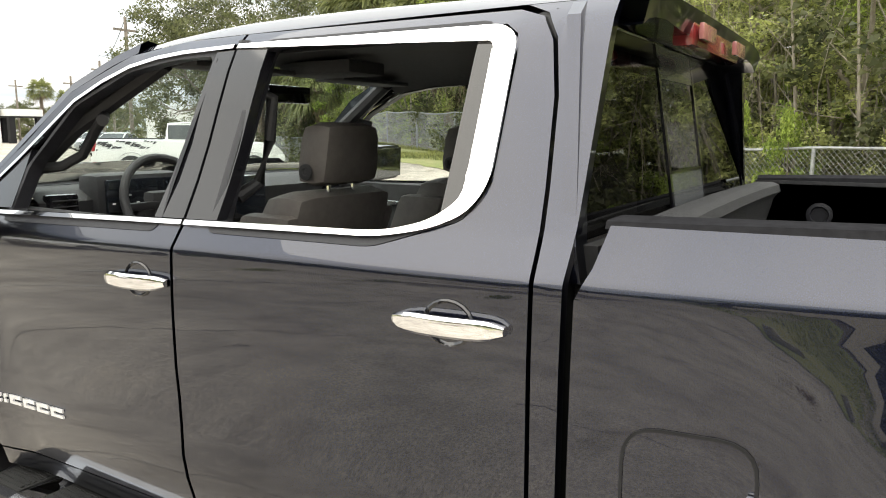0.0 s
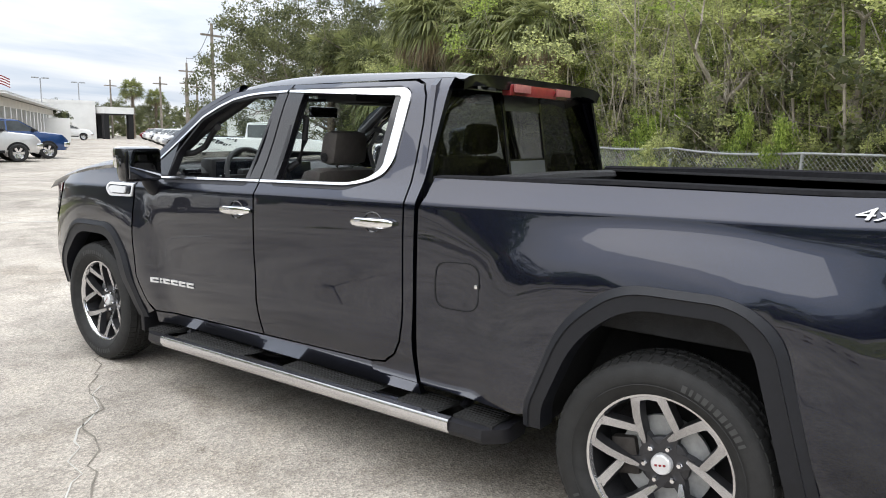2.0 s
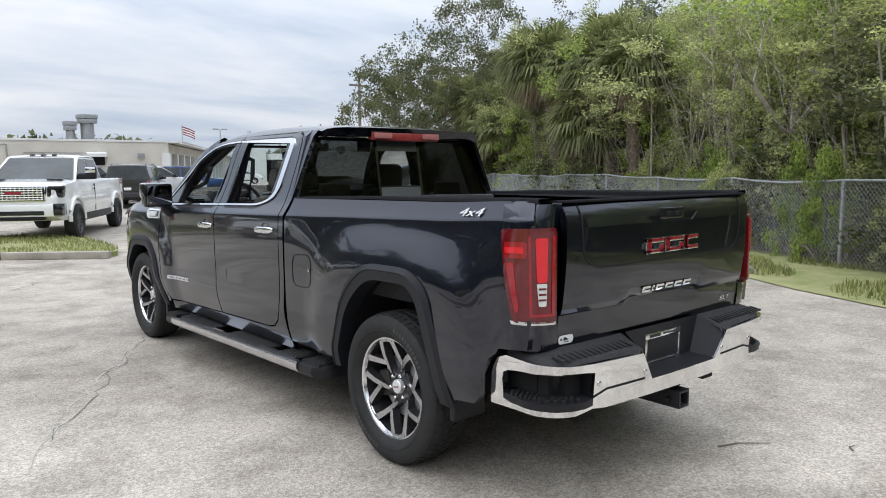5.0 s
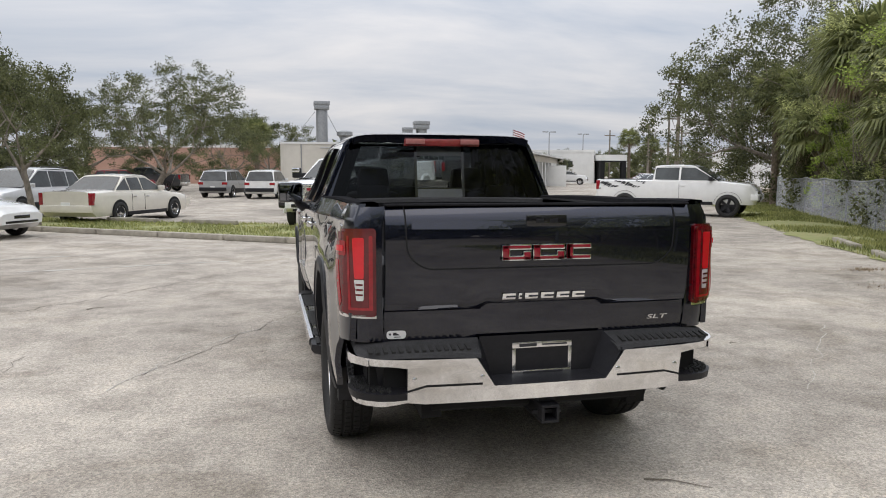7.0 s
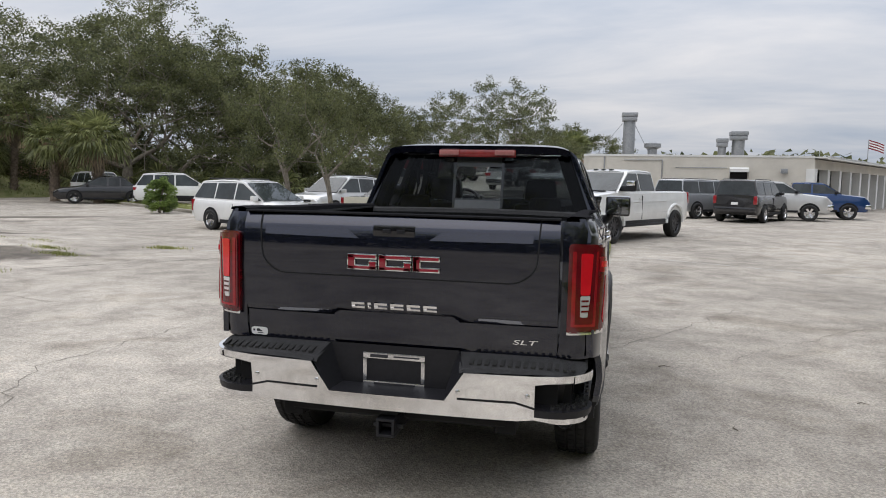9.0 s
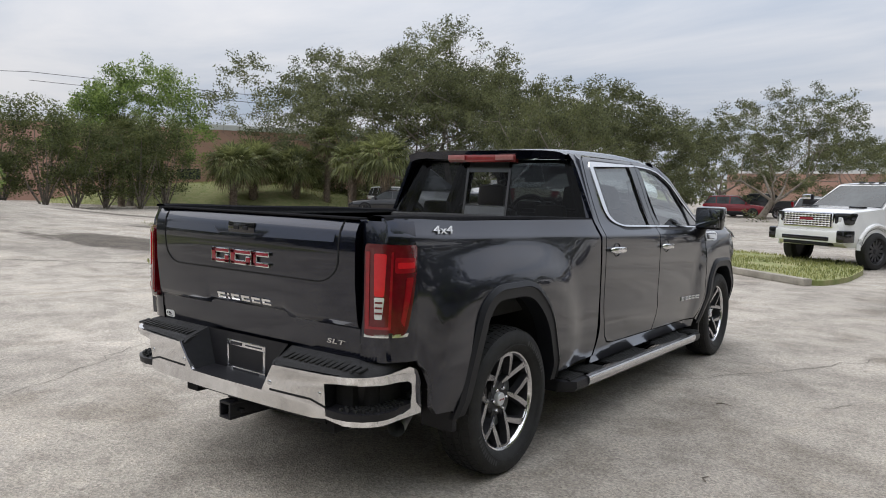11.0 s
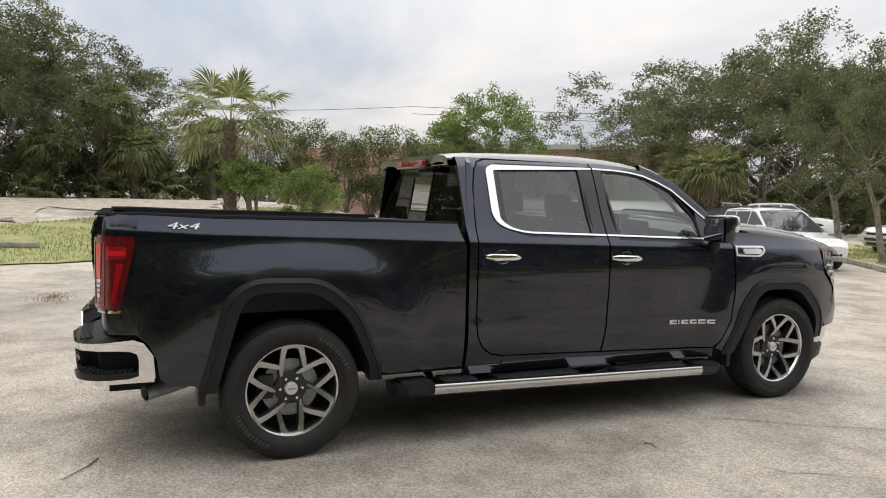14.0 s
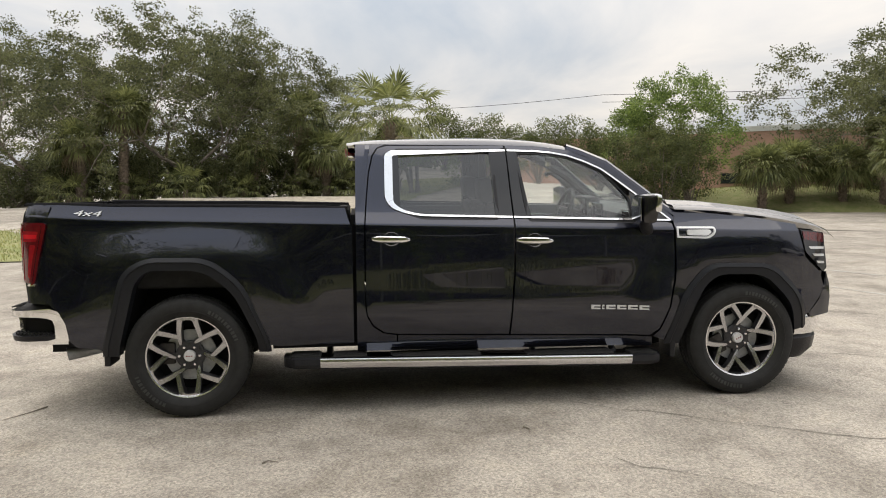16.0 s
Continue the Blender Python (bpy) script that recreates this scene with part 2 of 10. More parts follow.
def asphalt():
    """Old pale asphalt: exposed aggregate, stains, sealed patches and a net of hair cracks."""
    m = bpy.data.materials.new("weathered_asphalt")
    m.use_nodes = True
    nt = m.node_tree
    p = nt.nodes["Principled BSDF"]
    tc = nt.nodes.new("ShaderNodeTexCoord")

    def noise_node(scale, detail=5, rough=0.6, dist=0.0):
        n = nt.nodes.new("ShaderNodeTexNoise")
        n.inputs["Scale"].default_value, n.inputs["Detail"].default_value = scale, detail
        n.inputs["Roughness"].default_value, n.inputs["Distortion"].default_value = rough, dist
        nt.links.new(tc.outputs["Object"], n.inputs["Vector"])
        return n.outputs["Fac"]

    def ramp(fac, *stops):
        r = nt.nodes.new("ShaderNodeValToRGB")
        while len(r.color_ramp.elements) < len(stops):
            r.color_ramp.elements.new(0.5)
        for e, (pos, c) in zip(r.color_ramp.elements, stops):
            e.position, e.color = pos, (*c, 1)
        nt.links.new(fac, r.inputs[0])
        return r.outputs[0]

    def mixc(kind, fac, a, b):
        n = nt.nodes.new("ShaderNodeMix")
        n.data_type, n.blend_type = "RGBA", kind
        n.inputs[0].default_value = fac
        nt.links.new(a, n.inputs[6])
        nt.links.new(b, n.inputs[7])
        return n.outputs[2]

    big = ramp(noise_node(0.22, 6, 0.62, 0.4), (0.30, (0.275, 0.254, 0.226)), (0.5, (0.405, 0.375, 0.332)), (0.70, (0.535, 0.497, 0.440)))
    mid = ramp(noise_node(1.7, 6, 0.7), (0.30, (0.62, 0.61, 0.60)), (0.55, (1.0, 1.0, 1.0)), (0.75, (1.12, 1.10, 1.06)))
    vor = nt.nodes.new("ShaderNodeTexVoronoi")
    vor.inputs["Scale"].default_value = 85
    nt.links.new(tc.outputs["Object"], vor.inputs["Vector"])
    sepc = nt.nodes.new("ShaderNodeSeparateColor")
    nt.links.new(vor.outputs["Color"], sepc.inputs[0])
    stones = ramp(sepc.outputs[0], (0.0, (0.66, 0.65, 0.64)), (0.5, (0.98, 0.97, 0.96)), (1.0, (1.30, 1.27, 1.23)))
    fine = ramp(noise_node(240, 2, 0.5), (0.3, (0.75, 0.75, 0.75)), (0.7, (1.2, 1.2, 1.2)))
    col = mixc("MULTIPLY", 1.0, mixc("MULTIPLY", 0.85, mixc("MULTIPLY", 1.0, big, mid), stones), fine)
    speck = ramp(noise_node(42, 4, 0.75), (0.32, (0.80, 0.79, 0.78)), (0.5, (1.0, 1.0, 1.0)), (0.68, (1.18, 1.17, 1.15)))
    col = mixc("MULTIPLY", 1.0, col, speck)
    stain = ramp(noise_node(0.75, 5, 0.6, 0.8), (0.33, (0.74, 0.72, 0.69)), (0.47, (1.0, 1.0, 1.0)))
    col = mixc("MULTIPLY", 0.85, col, stain)
    dots = ramp(noise_node(9, 3, 0.5), (0.70, (1, 1, 1)), (0.76, (0.62, 0.60, 0.58)))
    col = mixc("MULTIPLY", 0.8, col, dots)
    # damp silt left where puddles dry, with ragged rims
    ragged = noise_node(0.55, 7, 0.68, 0.6)

    def number(op, a, b):
        n = nt.nodes.new("ShaderNodeMath")
        n.operation = op
        for slot, v in zip(n.inputs, (a, b)):
            if isinstance(v, float):
                slot.default_value = v
            else:
                nt.links.new(v, slot)
        return n.outputs[0]
    silt = None
    for cx, cy, rx, ry, turn in ((-11.9, 6.0, 4.8, 1.6, 30), (-21.0, 12.6, 6.5, 1.7, 42), (-14.5, 9.2, 3.4, 0.7, 35), (-22.0, -0.5, 6.0, 1.3, 12), (-19.5, 17.0, 4.0, 0.8, 40), (6.6, -0.9, 0.9, 0.35, 30)):
        mp = nt.nodes.new("ShaderNodeMapping")
        mp.vector_type = "TEXTURE"
        mp.inputs["Location"].default_value, mp.inputs["Rotation"].default_value, mp.inputs["Scale"].default_value = (cx, cy, 0), (0, 0, radians(turn)), (rx, ry, 50)
        nt.links.new(tc.outputs["Object"], mp.inputs[0])
        ln = nt.nodes.new("ShaderNodeVectorMath")
        ln.operation = "LENGTH"
        nt.links.new(mp.outputs[0], ln.inputs[0])
        near = number("SUBTRACT", 1.35, ln.outputs["Value"])
        silt = near if silt is None else number("MAXIMUM", silt, near)
    fac = nt.nodes.new("ShaderNodeMapRange")
    fac.inputs["From Min"].default_value, fac.inputs["From Max"].default_value = 0.52, 0.74
    fac.inputs["To Max"].default_value = 0.86
    nt.links.new(number("MULTIPLY", number("MAXIMUM", silt, 0.0), number("MULTIPLY", ragged, 2.0)), fac.inputs["Value"])
    mud = ramp(noise_node(2.6, 5, 0.7), (0.35, (0.050, 0.042, 0.034)), (0.7, (0.125, 0.105, 0.085)))
    mixn = nt.nodes.new("ShaderNodeMix")
    mixn.data_type = "RGBA"
    nt.links.new(fac.outputs[0], mixn.inputs[0])
    nt.links.new(col, mixn.inputs[6])
    nt.links.new(mud, mixn.inputs[7])
    col = mixn.outputs[2]
    nt.links.new(col, p.inputs["Base Color"])
    p.inputs["Roughness"].default_value = 0.88
    p.inputs["Specular IOR Level"].default_value = 0.25
    b = nt.nodes.new("ShaderNodeBump")
    b.inputs["Strength"].default_value, b.inputs["Distance"].default_value = 0.55, 0.008
    nt.links.new(vor.outputs["Distance"], b.inputs["Height"])
    nt.links.new(b.outputs[0], p.inputs["Normal"])
    return m


ASPHALT = asphalt()
CRACK = material("crack_dirt", (0.17, 0.155, 0.13), 0.95, var=0.4, scale=6)
WORN_LINE = material("worn_white_paint", (0.50, 0.49, 0.46), 0.8, color2=(0.36, 0.345, 0.31), scale=5)
SAND = material("pale_sand", (0.43, 0.385, 0.31), 0.95, color2=(0.25, 0.225, 0.18), scale=3.2, bump=0.3, bump_scale=40)


# ---- mesh helpers ----
def finish(name, bm, mat, smooth=35):
    me = bpy.data.meshes.new(name)
    bm.to_mesh(me)
    bm.free()
    if mat:
        me.materials.append(mat)
    if smooth:
        me.shade_smooth()
        me.set_sharp_from_angle(angle=radians(smooth))
    return me


def part(name, bm, mat, parent=None, label="", smooth=35):
    ob = new(name, finish(name, bm, mat, smooth))
    if parent:
        ob.parent = parent
    if label:
        ob["label"] = label
    return ob


def thing(name, label, category, m=None, group="", kind=""):
    ob = tagged(new(name), label, category, group, kind)
    if m is not None:
        ob.matrix_world = m
    return ob


def solid(name, bm, mat, label, category, group="", kind="", smooth=35):
    return tagged(new(name, finish(name, bm, mat, smooth)), label, category, group, kind)


def box(bm, x0, x1, y0, y1, z0, z1, m=None, bevel=0.0):
    r = bmesh.ops.create_cube(bm, size=1.0)
    vs = r["verts"]
    for v in vs:
        v.co = Vector(((x0 + x1) / 2 + v.co.x * (x1 - x0), (y0 + y1) / 2 + v.co.y * (y1 - y0), (z0 + z1) / 2 + v.co.z * (z1 - z0)))
    if bevel:
        es = list({e for v in vs for e in v.link_edges})
        out = bmesh.ops.bevel(bm, geom=es, offset=bevel, segments=2, profile=0.6, affect="EDGES")
        vs = list({v for f in out["faces"] for v in f.verts} | {v for v in vs if v.is_valid})
    if m is not None:
        for v in vs:
            v.co = m @ v.co
    return vs


def boxes(*args, bevel=0.0):
    bm = bmesh.new()
    for a in args:
        box(bm, *a, bevel=bevel)
    return bm


def tube(bm, pts, radii, n=10, cap=True):
    """A round tube along points; radii one number or one a point."""
    pts = [Vector(p) for p in pts]
    if isinstance(radii, (int, float)):
        radii = [radii] * len(pts)
    rings = []
    for i, p in enumerate(pts):
        d = (pts[min(i + 1, len(pts) - 1)] - pts[max(i - 1, 0)]).normalized()
        a = d.orthogonal().normalized() if abs(d.z) > 0.95 else d.cross(Vector((0, 0, 1))).normalized()
        b = d.cross(a)
        rings.append([bm.verts.new(p + (a * math.cos(t) + b * math.sin(t)) * radii[i]) for t in [2 * math.pi * k / n for k in range(n)]])
    for r0, r1 in zip(rings, rings[1:]):
        for k in range(n):
            bm.faces.new((r0[k], r0[(k + 1) % n], r1[(k + 1) % n], r1[k]))
    if cap:
        bm.faces.new(rings[0][::-1])
        bm.faces.new(rings[-1])
    return rings


def lathe(bm, profile, n=48, axis="x", closed=False):
    """Turn (along, radius) points about an axis."""
    rings = []
    for a, r in profile:
        ring = []
        for k in range(n):
            t = 2 * math.pi * k / n
            c, s = math.cos(t) * r, math.sin(t) * r
            ring.append(bm.verts.new((a, c, s) if axis == "x" else (c, s, a)))
        rings.append(ring)
    if closed:
        rings.append(rings[0])
    for r0, r1 in zip(rings, rings[1:]):
        for k in range(n):
            bm.faces.new((r0[k], r0[(k + 1) % n], r1[(k + 1) % n], r1[k]))
    bmesh.ops.recalc_face_normals(bm, faces=bm.faces[:])
    return rings


def rounded(pts, r, n=5):
    """A polygon with its corners rounded; r one number or one a corner."""
    out = []
    k = len(pts)
    for i in range(k):
        ri = r if isinstance(r, (int, float)) else r[i]
        p0, p, p1 = Vector(pts[i - 1]), Vector(pts[i]), Vector(pts[(i + 1) % k])
        if ri <= 0:
            out.append(tuple(p))
            continue
        a, b = p0 - p, p1 - p
        d = min(ri, a.length * 0.49, b.length * 0.49)
        s, e = p + a.normalized() * d, p + b.normalized() * d
        for j in range(n + 1):
            t = j / n
            out.append(tuple((1 - t) ** 2 * s + 2 * t * (1 - t) * p + t * t * e))
    return out


def sheet(bm, outlines, place, cuts=(), cuts2=(), depth=0.02, inner=None):
    """Flat outlines (u, v) cut into a grid (a cut across v may be a sloping line: height, slope, u of that height), laid on a surface by place(u, v, inset), with the rim turned in by depth."""
    t = bmesh.new()
    for o in outlines:
        t.faces.new([t.verts.new((u, v, 0)) for u, v in o])
    planes = [((c, 0, 0), (1, 0, 0)) for c in cuts]
    planes += [((c[2], c[0], 0), (-c[1], 1, 0)) if isinstance(c, tuple) else ((0, c, 0), (0, 1, 0)) for c in cuts2]
    for co, no in planes:
        bmesh.ops.bisect_plane(t, geom=t.verts[:] + t.edges[:] + t.faces[:], plane_co=co, plane_no=no, dist=1e-5)
    bmesh.ops.remove_doubles(t, verts=t.verts[:], dist=1e-5)
    bmesh.ops.triangulate(t, faces=[f for f in t.faces if len(f.verts) > 4])
    bmesh.ops.recalc_face_normals(t, faces=t.faces[:])
    front = {v: bm.verts.new(place(v.co.x, v.co.y, 0.0)) for v in t.verts}
    back = {}
    fs = []
    for f in t.faces:
        fs.append(bm.faces.new([front[v] for v in f.verts]))
    if depth:
        for e in [e for e in t.edges if e.is_boundary]:
            for v in e.verts:
                if v not in back:
                    back[v] = bm.verts.new(place(v.co.x, v.co.y, depth))
            a, b = e.verts
            l = e.link_loops[0]
            if l.vert is not a:
                a, b = b, a
            fs.append(bm.faces.new((front[b], front[a], back[a], back[b])))
    t.free()
    return fs


def frange(a, b, step):
    n = max(1, int(round((b - a) / step)))
    return [a + (b - a) * i / n for i in range(1, n)]


def lerp_table(table, v):
    if v <= table[0][0]:
        return table[0][1]
    for (a, x), (b, y) in zip(table, table[1:]):
        if v <= b:
            return x + (y - x) * (v - a) / (b - a)
    return table[-1][1]


def smooth_table(table, v):
    """As lerp_table, but with eased corners."""
    h = 0.03
    return (lerp_table(table, v - h) + lerp_table(table, v + h) + 2 * lerp_table(table, v)) / 4


def text_mesh(body, size, depth, shear=0.0):
    cu = bpy.data.curves.new("text", "FONT")
    cu.body, cu.size, cu.extrude, cu.align_x, cu.align_y, cu.shear = body, size, depth, "CENTER", "CENTER", shear
    ob = bpy.data.objects.new("text", cu)
    scene.collection.objects.link(ob)
    bpy.context.view_layer.update()
    me = bpy.data.meshes.new_from_object(ob.evaluated_get(bpy.context.evaluated_depsgraph_get()))
    bpy.data.objects.remove(ob)
    bm = bmesh.new()
    bm.from_mesh(me)
    bpy.data.meshes.remove(me)
    return bm

# ---- ground ----
def fence_x(y):
    return 10.6 + 0.55 * (y - 4.2)


def ground_z(x, y):
    """The lot is level round the truck and climbs gently on its left."""
    return 0.055 * min(22, max(0.0, -x - 9)) * min(1, max(0.0, (y + 30) / 22)) * min(1, max(0.0, (15 - y) / 9))


def build_ground():
    bm = bmesh.new()
    xs = [-600, -250, -120, -60, -31, -24, -16.5, -9, -4, 0, 6, 12, 20, 40, 80, 160, 320, 600]
    ys = [-600, -250, -120, -60, -38, -26, -20, -14, -8, -3, 2, 6, 10.5, 15, 20, 40, 80, 160, 320, 600]
    vs = [[bm.verts.new((x, y, ground_z(x, y))) for x in xs] for y in ys]
    for j in range(len(ys) - 1):
        for i in range(len(xs) - 1):
            bm.faces.new((vs[j][i], vs[j][i + 1], vs[j + 1][i + 1], vs[j + 1][i]))
    return solid("ground", bm, ASPHALT, "pale weathered asphalt car park with stains", "ground", kind="structure", smooth=0)


ground = build_ground()

# ---- the pickup truck; y runs to its front, the rear axle is over the origin ----
truck = thing("pickup_truck", "dark blue-grey crew-cab pickup truck with chrome trim parked on asphalt", "pickup truck")

SIDE = [(0.38, 0.912), (0.46, 0.939), (0.52, 0.957), (0.58, 0.973), (0.64, 0.986), (0.71, 0.992), (0.81, 0.983), (0.95, 0.984), (1.15, 0.985), (1.30, 0.979), (1.31, 0.975),
        (1.40, 0.914), (1.82, 0.738), (1.90, 0.66)]
BEDSIDE = [(0.38, 0.912), (0.46, 0.939), (0.52, 0.957), (0.58, 0.971), (0.64, 0.979), (0.72, 0.983), (0.95, 0.986), (1.15, 0.985), (1.30, 0.979), (1.31, 0.976),
           (1.36, 0.950), (1.42, 0.925), (1.47, 0.91)]
CREASE, RISE = 1.31, 0.0275     # height of the shoulder crease at y = 1.15, and how it climbs to the rear
AXLES = (0.0, 3.988)


def ease(t):
    t = min(1.0, max(0.0, t))
    return t * t * (3 - 2 * t)


def side_x(y, z):
    zc = z + RISE * (y - 1.15) * ease((z - 0.9) / 0.25) * ease((1.75 - z) / 0.25)
    table, h = BEDSIDE if y < 1.135 else SIDE, min(0.03, max(0.004, abs(zc - CREASE) * 0.6))
    x = (lerp_table(table, zc - h) + lerp_table(table, zc + h) + 2 * lerp_table(table, zc)) / 4
    for a in AXLES:
        r = ((abs(y - a) / 0.84) ** 2.6 + (abs(z - 0.42) / 0.86) ** 2.6) ** (1 / 2.6)
        t = min(1.0, max(0.0, (1.05 - r) / 0.21))
        x += 0.030 * (0.6 * t + 0.4 * ease(t))
    if y < 1.135:
        x -= (0.018 + 0.022 * ease((y + 1.05) / 0.65)) * min(1.0, max(0.0, (z - 1.08) / 0.22)) * ease((1.12 - y) / 0.95)
    if y > 4.1 and z < 1.45:
        x -= 0.30 * (y - 4.1) ** 2
    if y < -0.90:
        x -= 1.6 * (-0.90 - y) ** 2
    return x


def side_place(s, off=0.0, squeeze=0.004):
    def place(y, z, inset):
        return Vector((s * (side_x(y, z) + off - inset), y, z))
    return place


CUT_Y = frange(-1.2, 4.9, 0.085)
CUT_Z = [0.46, 0.51, 0.56, 0.63, 0.70, 0.78, 0.86, 0.95, 1.02, 1.09, 1.15] + [(CREASE + d, -RISE, 1.15) for d in (-0.10, -0.06, -0.03, -0.014, -0.007, 0.0, 0.007, 0.014, 0.035, 0.065, 0.09)] + [1.48, 1.58, 1.68, 1.76, 1.82, 1.85]


def arch(points):
    """The squared-off line of a wheel arch, from its front foot to its rear foot."""
    return rounded(points, [0] + [0.11] * (len(points) - 2) + [0], 5)


ARCH_REAR_IN = arch([(0.478, 0.44), (0.468, 0.536), (0.328, 0.850), (0.130, 1.012), (-0.225, 1.018), (-0.310, 0.941), (-0.430, 0.50), (-0.440, 0.44)])
ARCH_REAR_OUT = arch([(0.560, 0.44), (0.547, 0.534), (0.389, 0.918), (0.170, 1.096), (-0.247, 1.102), (-0.397, 1.011), (-0.535, 0.50), (-0.545, 0.44)])
ARCH_FRONT_IN = arch([(4.420, 0.44), (4.385, 0.585), (4.326, 0.710), (4.129, 0.905), (3.733, 0.912), (3.598, 0.728), (3.508, 0.44), (3.500, 0.40)])
ARCH_FRONT_OUT = arch([(4.510, 0.50), (4.475, 0.643), (4.405, 0.790), (4.190, 0.985), (3.678, 0.995), (3.488, 0.773), (3.395, 0.45), (3.385, 0.40)])

OUT = {
    "bedside": [(1.122, 0.475), (0.60, 0.475)] + ARCH_REAR_OUT[1:-1] + [(-0.56, 0.49), (-0.70, 0.505), (-0.745, 0.55), (-0.76, 0.66), (-0.80, 0.74),
                (-0.86, 0.79), (-1.045, 0.80), (-1.06, 0.92), (-1.062, 1.33), (-1.03, 1.446), (1.075, 1.418), (1.095, 1.34), (1.122, 1.28)],
    "rear_low": [(1.42, 0.533), (2.222, 0.507), (2.255, 0.95), (2.256, 1.336), (1.60, 1.357), (1.46, 1.385), (1.385, 1.42), (1.35, 1.48),
                 (1.228, 1.48), (1.214, 1.30), (1.21, 0.76), (1.222, 0.67), (1.262, 0.60), (1.33, 0.55)],
    "rear_up": [(1.228, 1.48), (1.35, 1.48), (1.352, 1.75), (1.362, 1.80), (1.395, 1.824), (2.235, 1.829), (2.23, 1.858), (1.375, 1.856), (1.31, 1.835), (1.275, 1.78), (1.247, 1.66)],
    "front_low": [(2.236, 0.506), (3.27, 0.470), (3.335, 0.52), (3.395, 0.68), (3.43, 0.88), (3.437, 1.24), (3.43, 1.285), (3.36, 1.302), (2.268, 1.336), (2.267, 0.95)],
    "front_up": [(2.247, 1.829), (2.46, 1.825), (2.70, 1.794), (2.955, 1.692), (3.20, 1.50), (3.36, 1.375), (3.44, 1.30), (3.46, 1.325), (3.26, 1.50), (2.99, 1.712), (2.72, 1.82),
                 (2.48, 1.853), (2.242, 1.858)],
    "rear_corner": [(1.146, 0.475), (1.42, 0.475), (1.42, 0.523), (1.325, 0.540), (1.253, 0.593), (1.212, 0.667), (1.20, 0.76), (1.204, 1.30), (1.218, 1.48), (1.237, 1.66), (1.265, 1.785),
                    (1.302, 1.843), (1.36, 1.866), (1.152, 1.866), (1.146, 1.42)],
    "fender": [(3.445, 0.88), (3.408, 0.68), (3.345, 0.51), (3.30, 0.46)] + [(p[0], p[1]) for p in ARCH_FRONT_OUT[::-1][1:-1]] + [(4.54, 0.62), (4.62, 0.72), (4.66, 0.80), (4.62, 0.90),
               (4.47, 1.02), (4.425, 1.20), (4.415, 1.265), (4.10, 1.315), (3.75, 1.352), (3.46, 1.372), (3.447, 1.29), (3.449, 1.24)],
    "rocker": [(1.146, 0.41), (3.30, 0.385), (3.29, 0.455), (1.43, 0.522), (1.43, 0.468), (1.146, 0.468)],
}


def paint_panel(name, keys, s, parent, off=0.0, depth=0.03, mat=PAINT, label=""):
    bm = bmesh.new()
    sheet(bm, [OUT[k] for k in keys], side_place(s, off), CUT_Y, CUT_Z, depth)
    bmesh.ops.remove_doubles(bm, verts=bm.verts[:], dist=1e-5)
    bmesh.ops.recalc_face_normals(bm, faces=bm.faces[:])
    me_in = sum((f.normal.x * f.calc_area() for f in bm.faces if abs(f.normal.x) > 0.6), 0.0)
    if me_in * s < 0:
        bmesh.ops.reverse_faces(bm, faces=bm.faces[:])
    return part(name, bm, mat, parent, label, 24)


def strip(bm, a, b, place, off=0.0):
    """A band between two lines of the same number of points on the side, raised by off with its own edges."""
    n = len(a)
    rows = []
    for k in range(n):
        pa, pb = place(*a[k], 0.0), place(*b[k], 0.0)
        rows.append([bm.verts.new(place(*a[k], 0.012)), bm.verts.new(pa), bm.verts.new(pb), bm.verts.new(place(*b[k], 0.012))])
    for r0, r1 in zip(rows, rows[1:]):
        for j in range(3):
            bm.faces.new((r0[j], r0[j + 1], r1[j + 1], r1[j]))
    bmesh.ops.recalc_face_normals(bm, faces=bm.faces[:])


def pairs(line, w, flip=1):
    """A second line beside the first, w away."""
    out = []
    for i, p in enumerate(line):
        a, b = Vector(line[max(i - 1, 0)]), Vector(line[min(i + 1, len(line) - 1)])
        d = (b - a).normalized()
        out.append((p[0] - d.y * w * flip, p[1] + d.x * w * flip))
    return out


def mirror_points(bm, s):
    if s < 0:
        for v in bm.verts:
            v.co.x = -v.co.x
        bmesh.ops.reverse_faces(bm, faces=bm.faces[:])
    return bm


REAR_GLASS = [(1.405, 1.42), (1.62, 1.352), (2.14, 1.342), (2.125, 1.812), (1.44, 1.812)]
FRONT_GLASS = [(2.38, 1.335), (3.14, 1.312), (3.128, 1.47), (2.95, 1.662), (2.70, 1.768), (2.50, 1.795), (2.325, 1.80)]


def glass_sheet(name, outline, s, parent, mat, off=-0.012):
    bm = bmesh.new()
    sheet(bm, [outline], side_place(s, off), frange(1.2, 3.4, 0.17), [1.48, 1.60, 1.72], 0.004)
    bmesh.ops.recalc_face_normals(bm, faces=bm.faces[:])
    ob = part(name, bm, mat, parent)
    ob.visible_shadow = False
    return ob


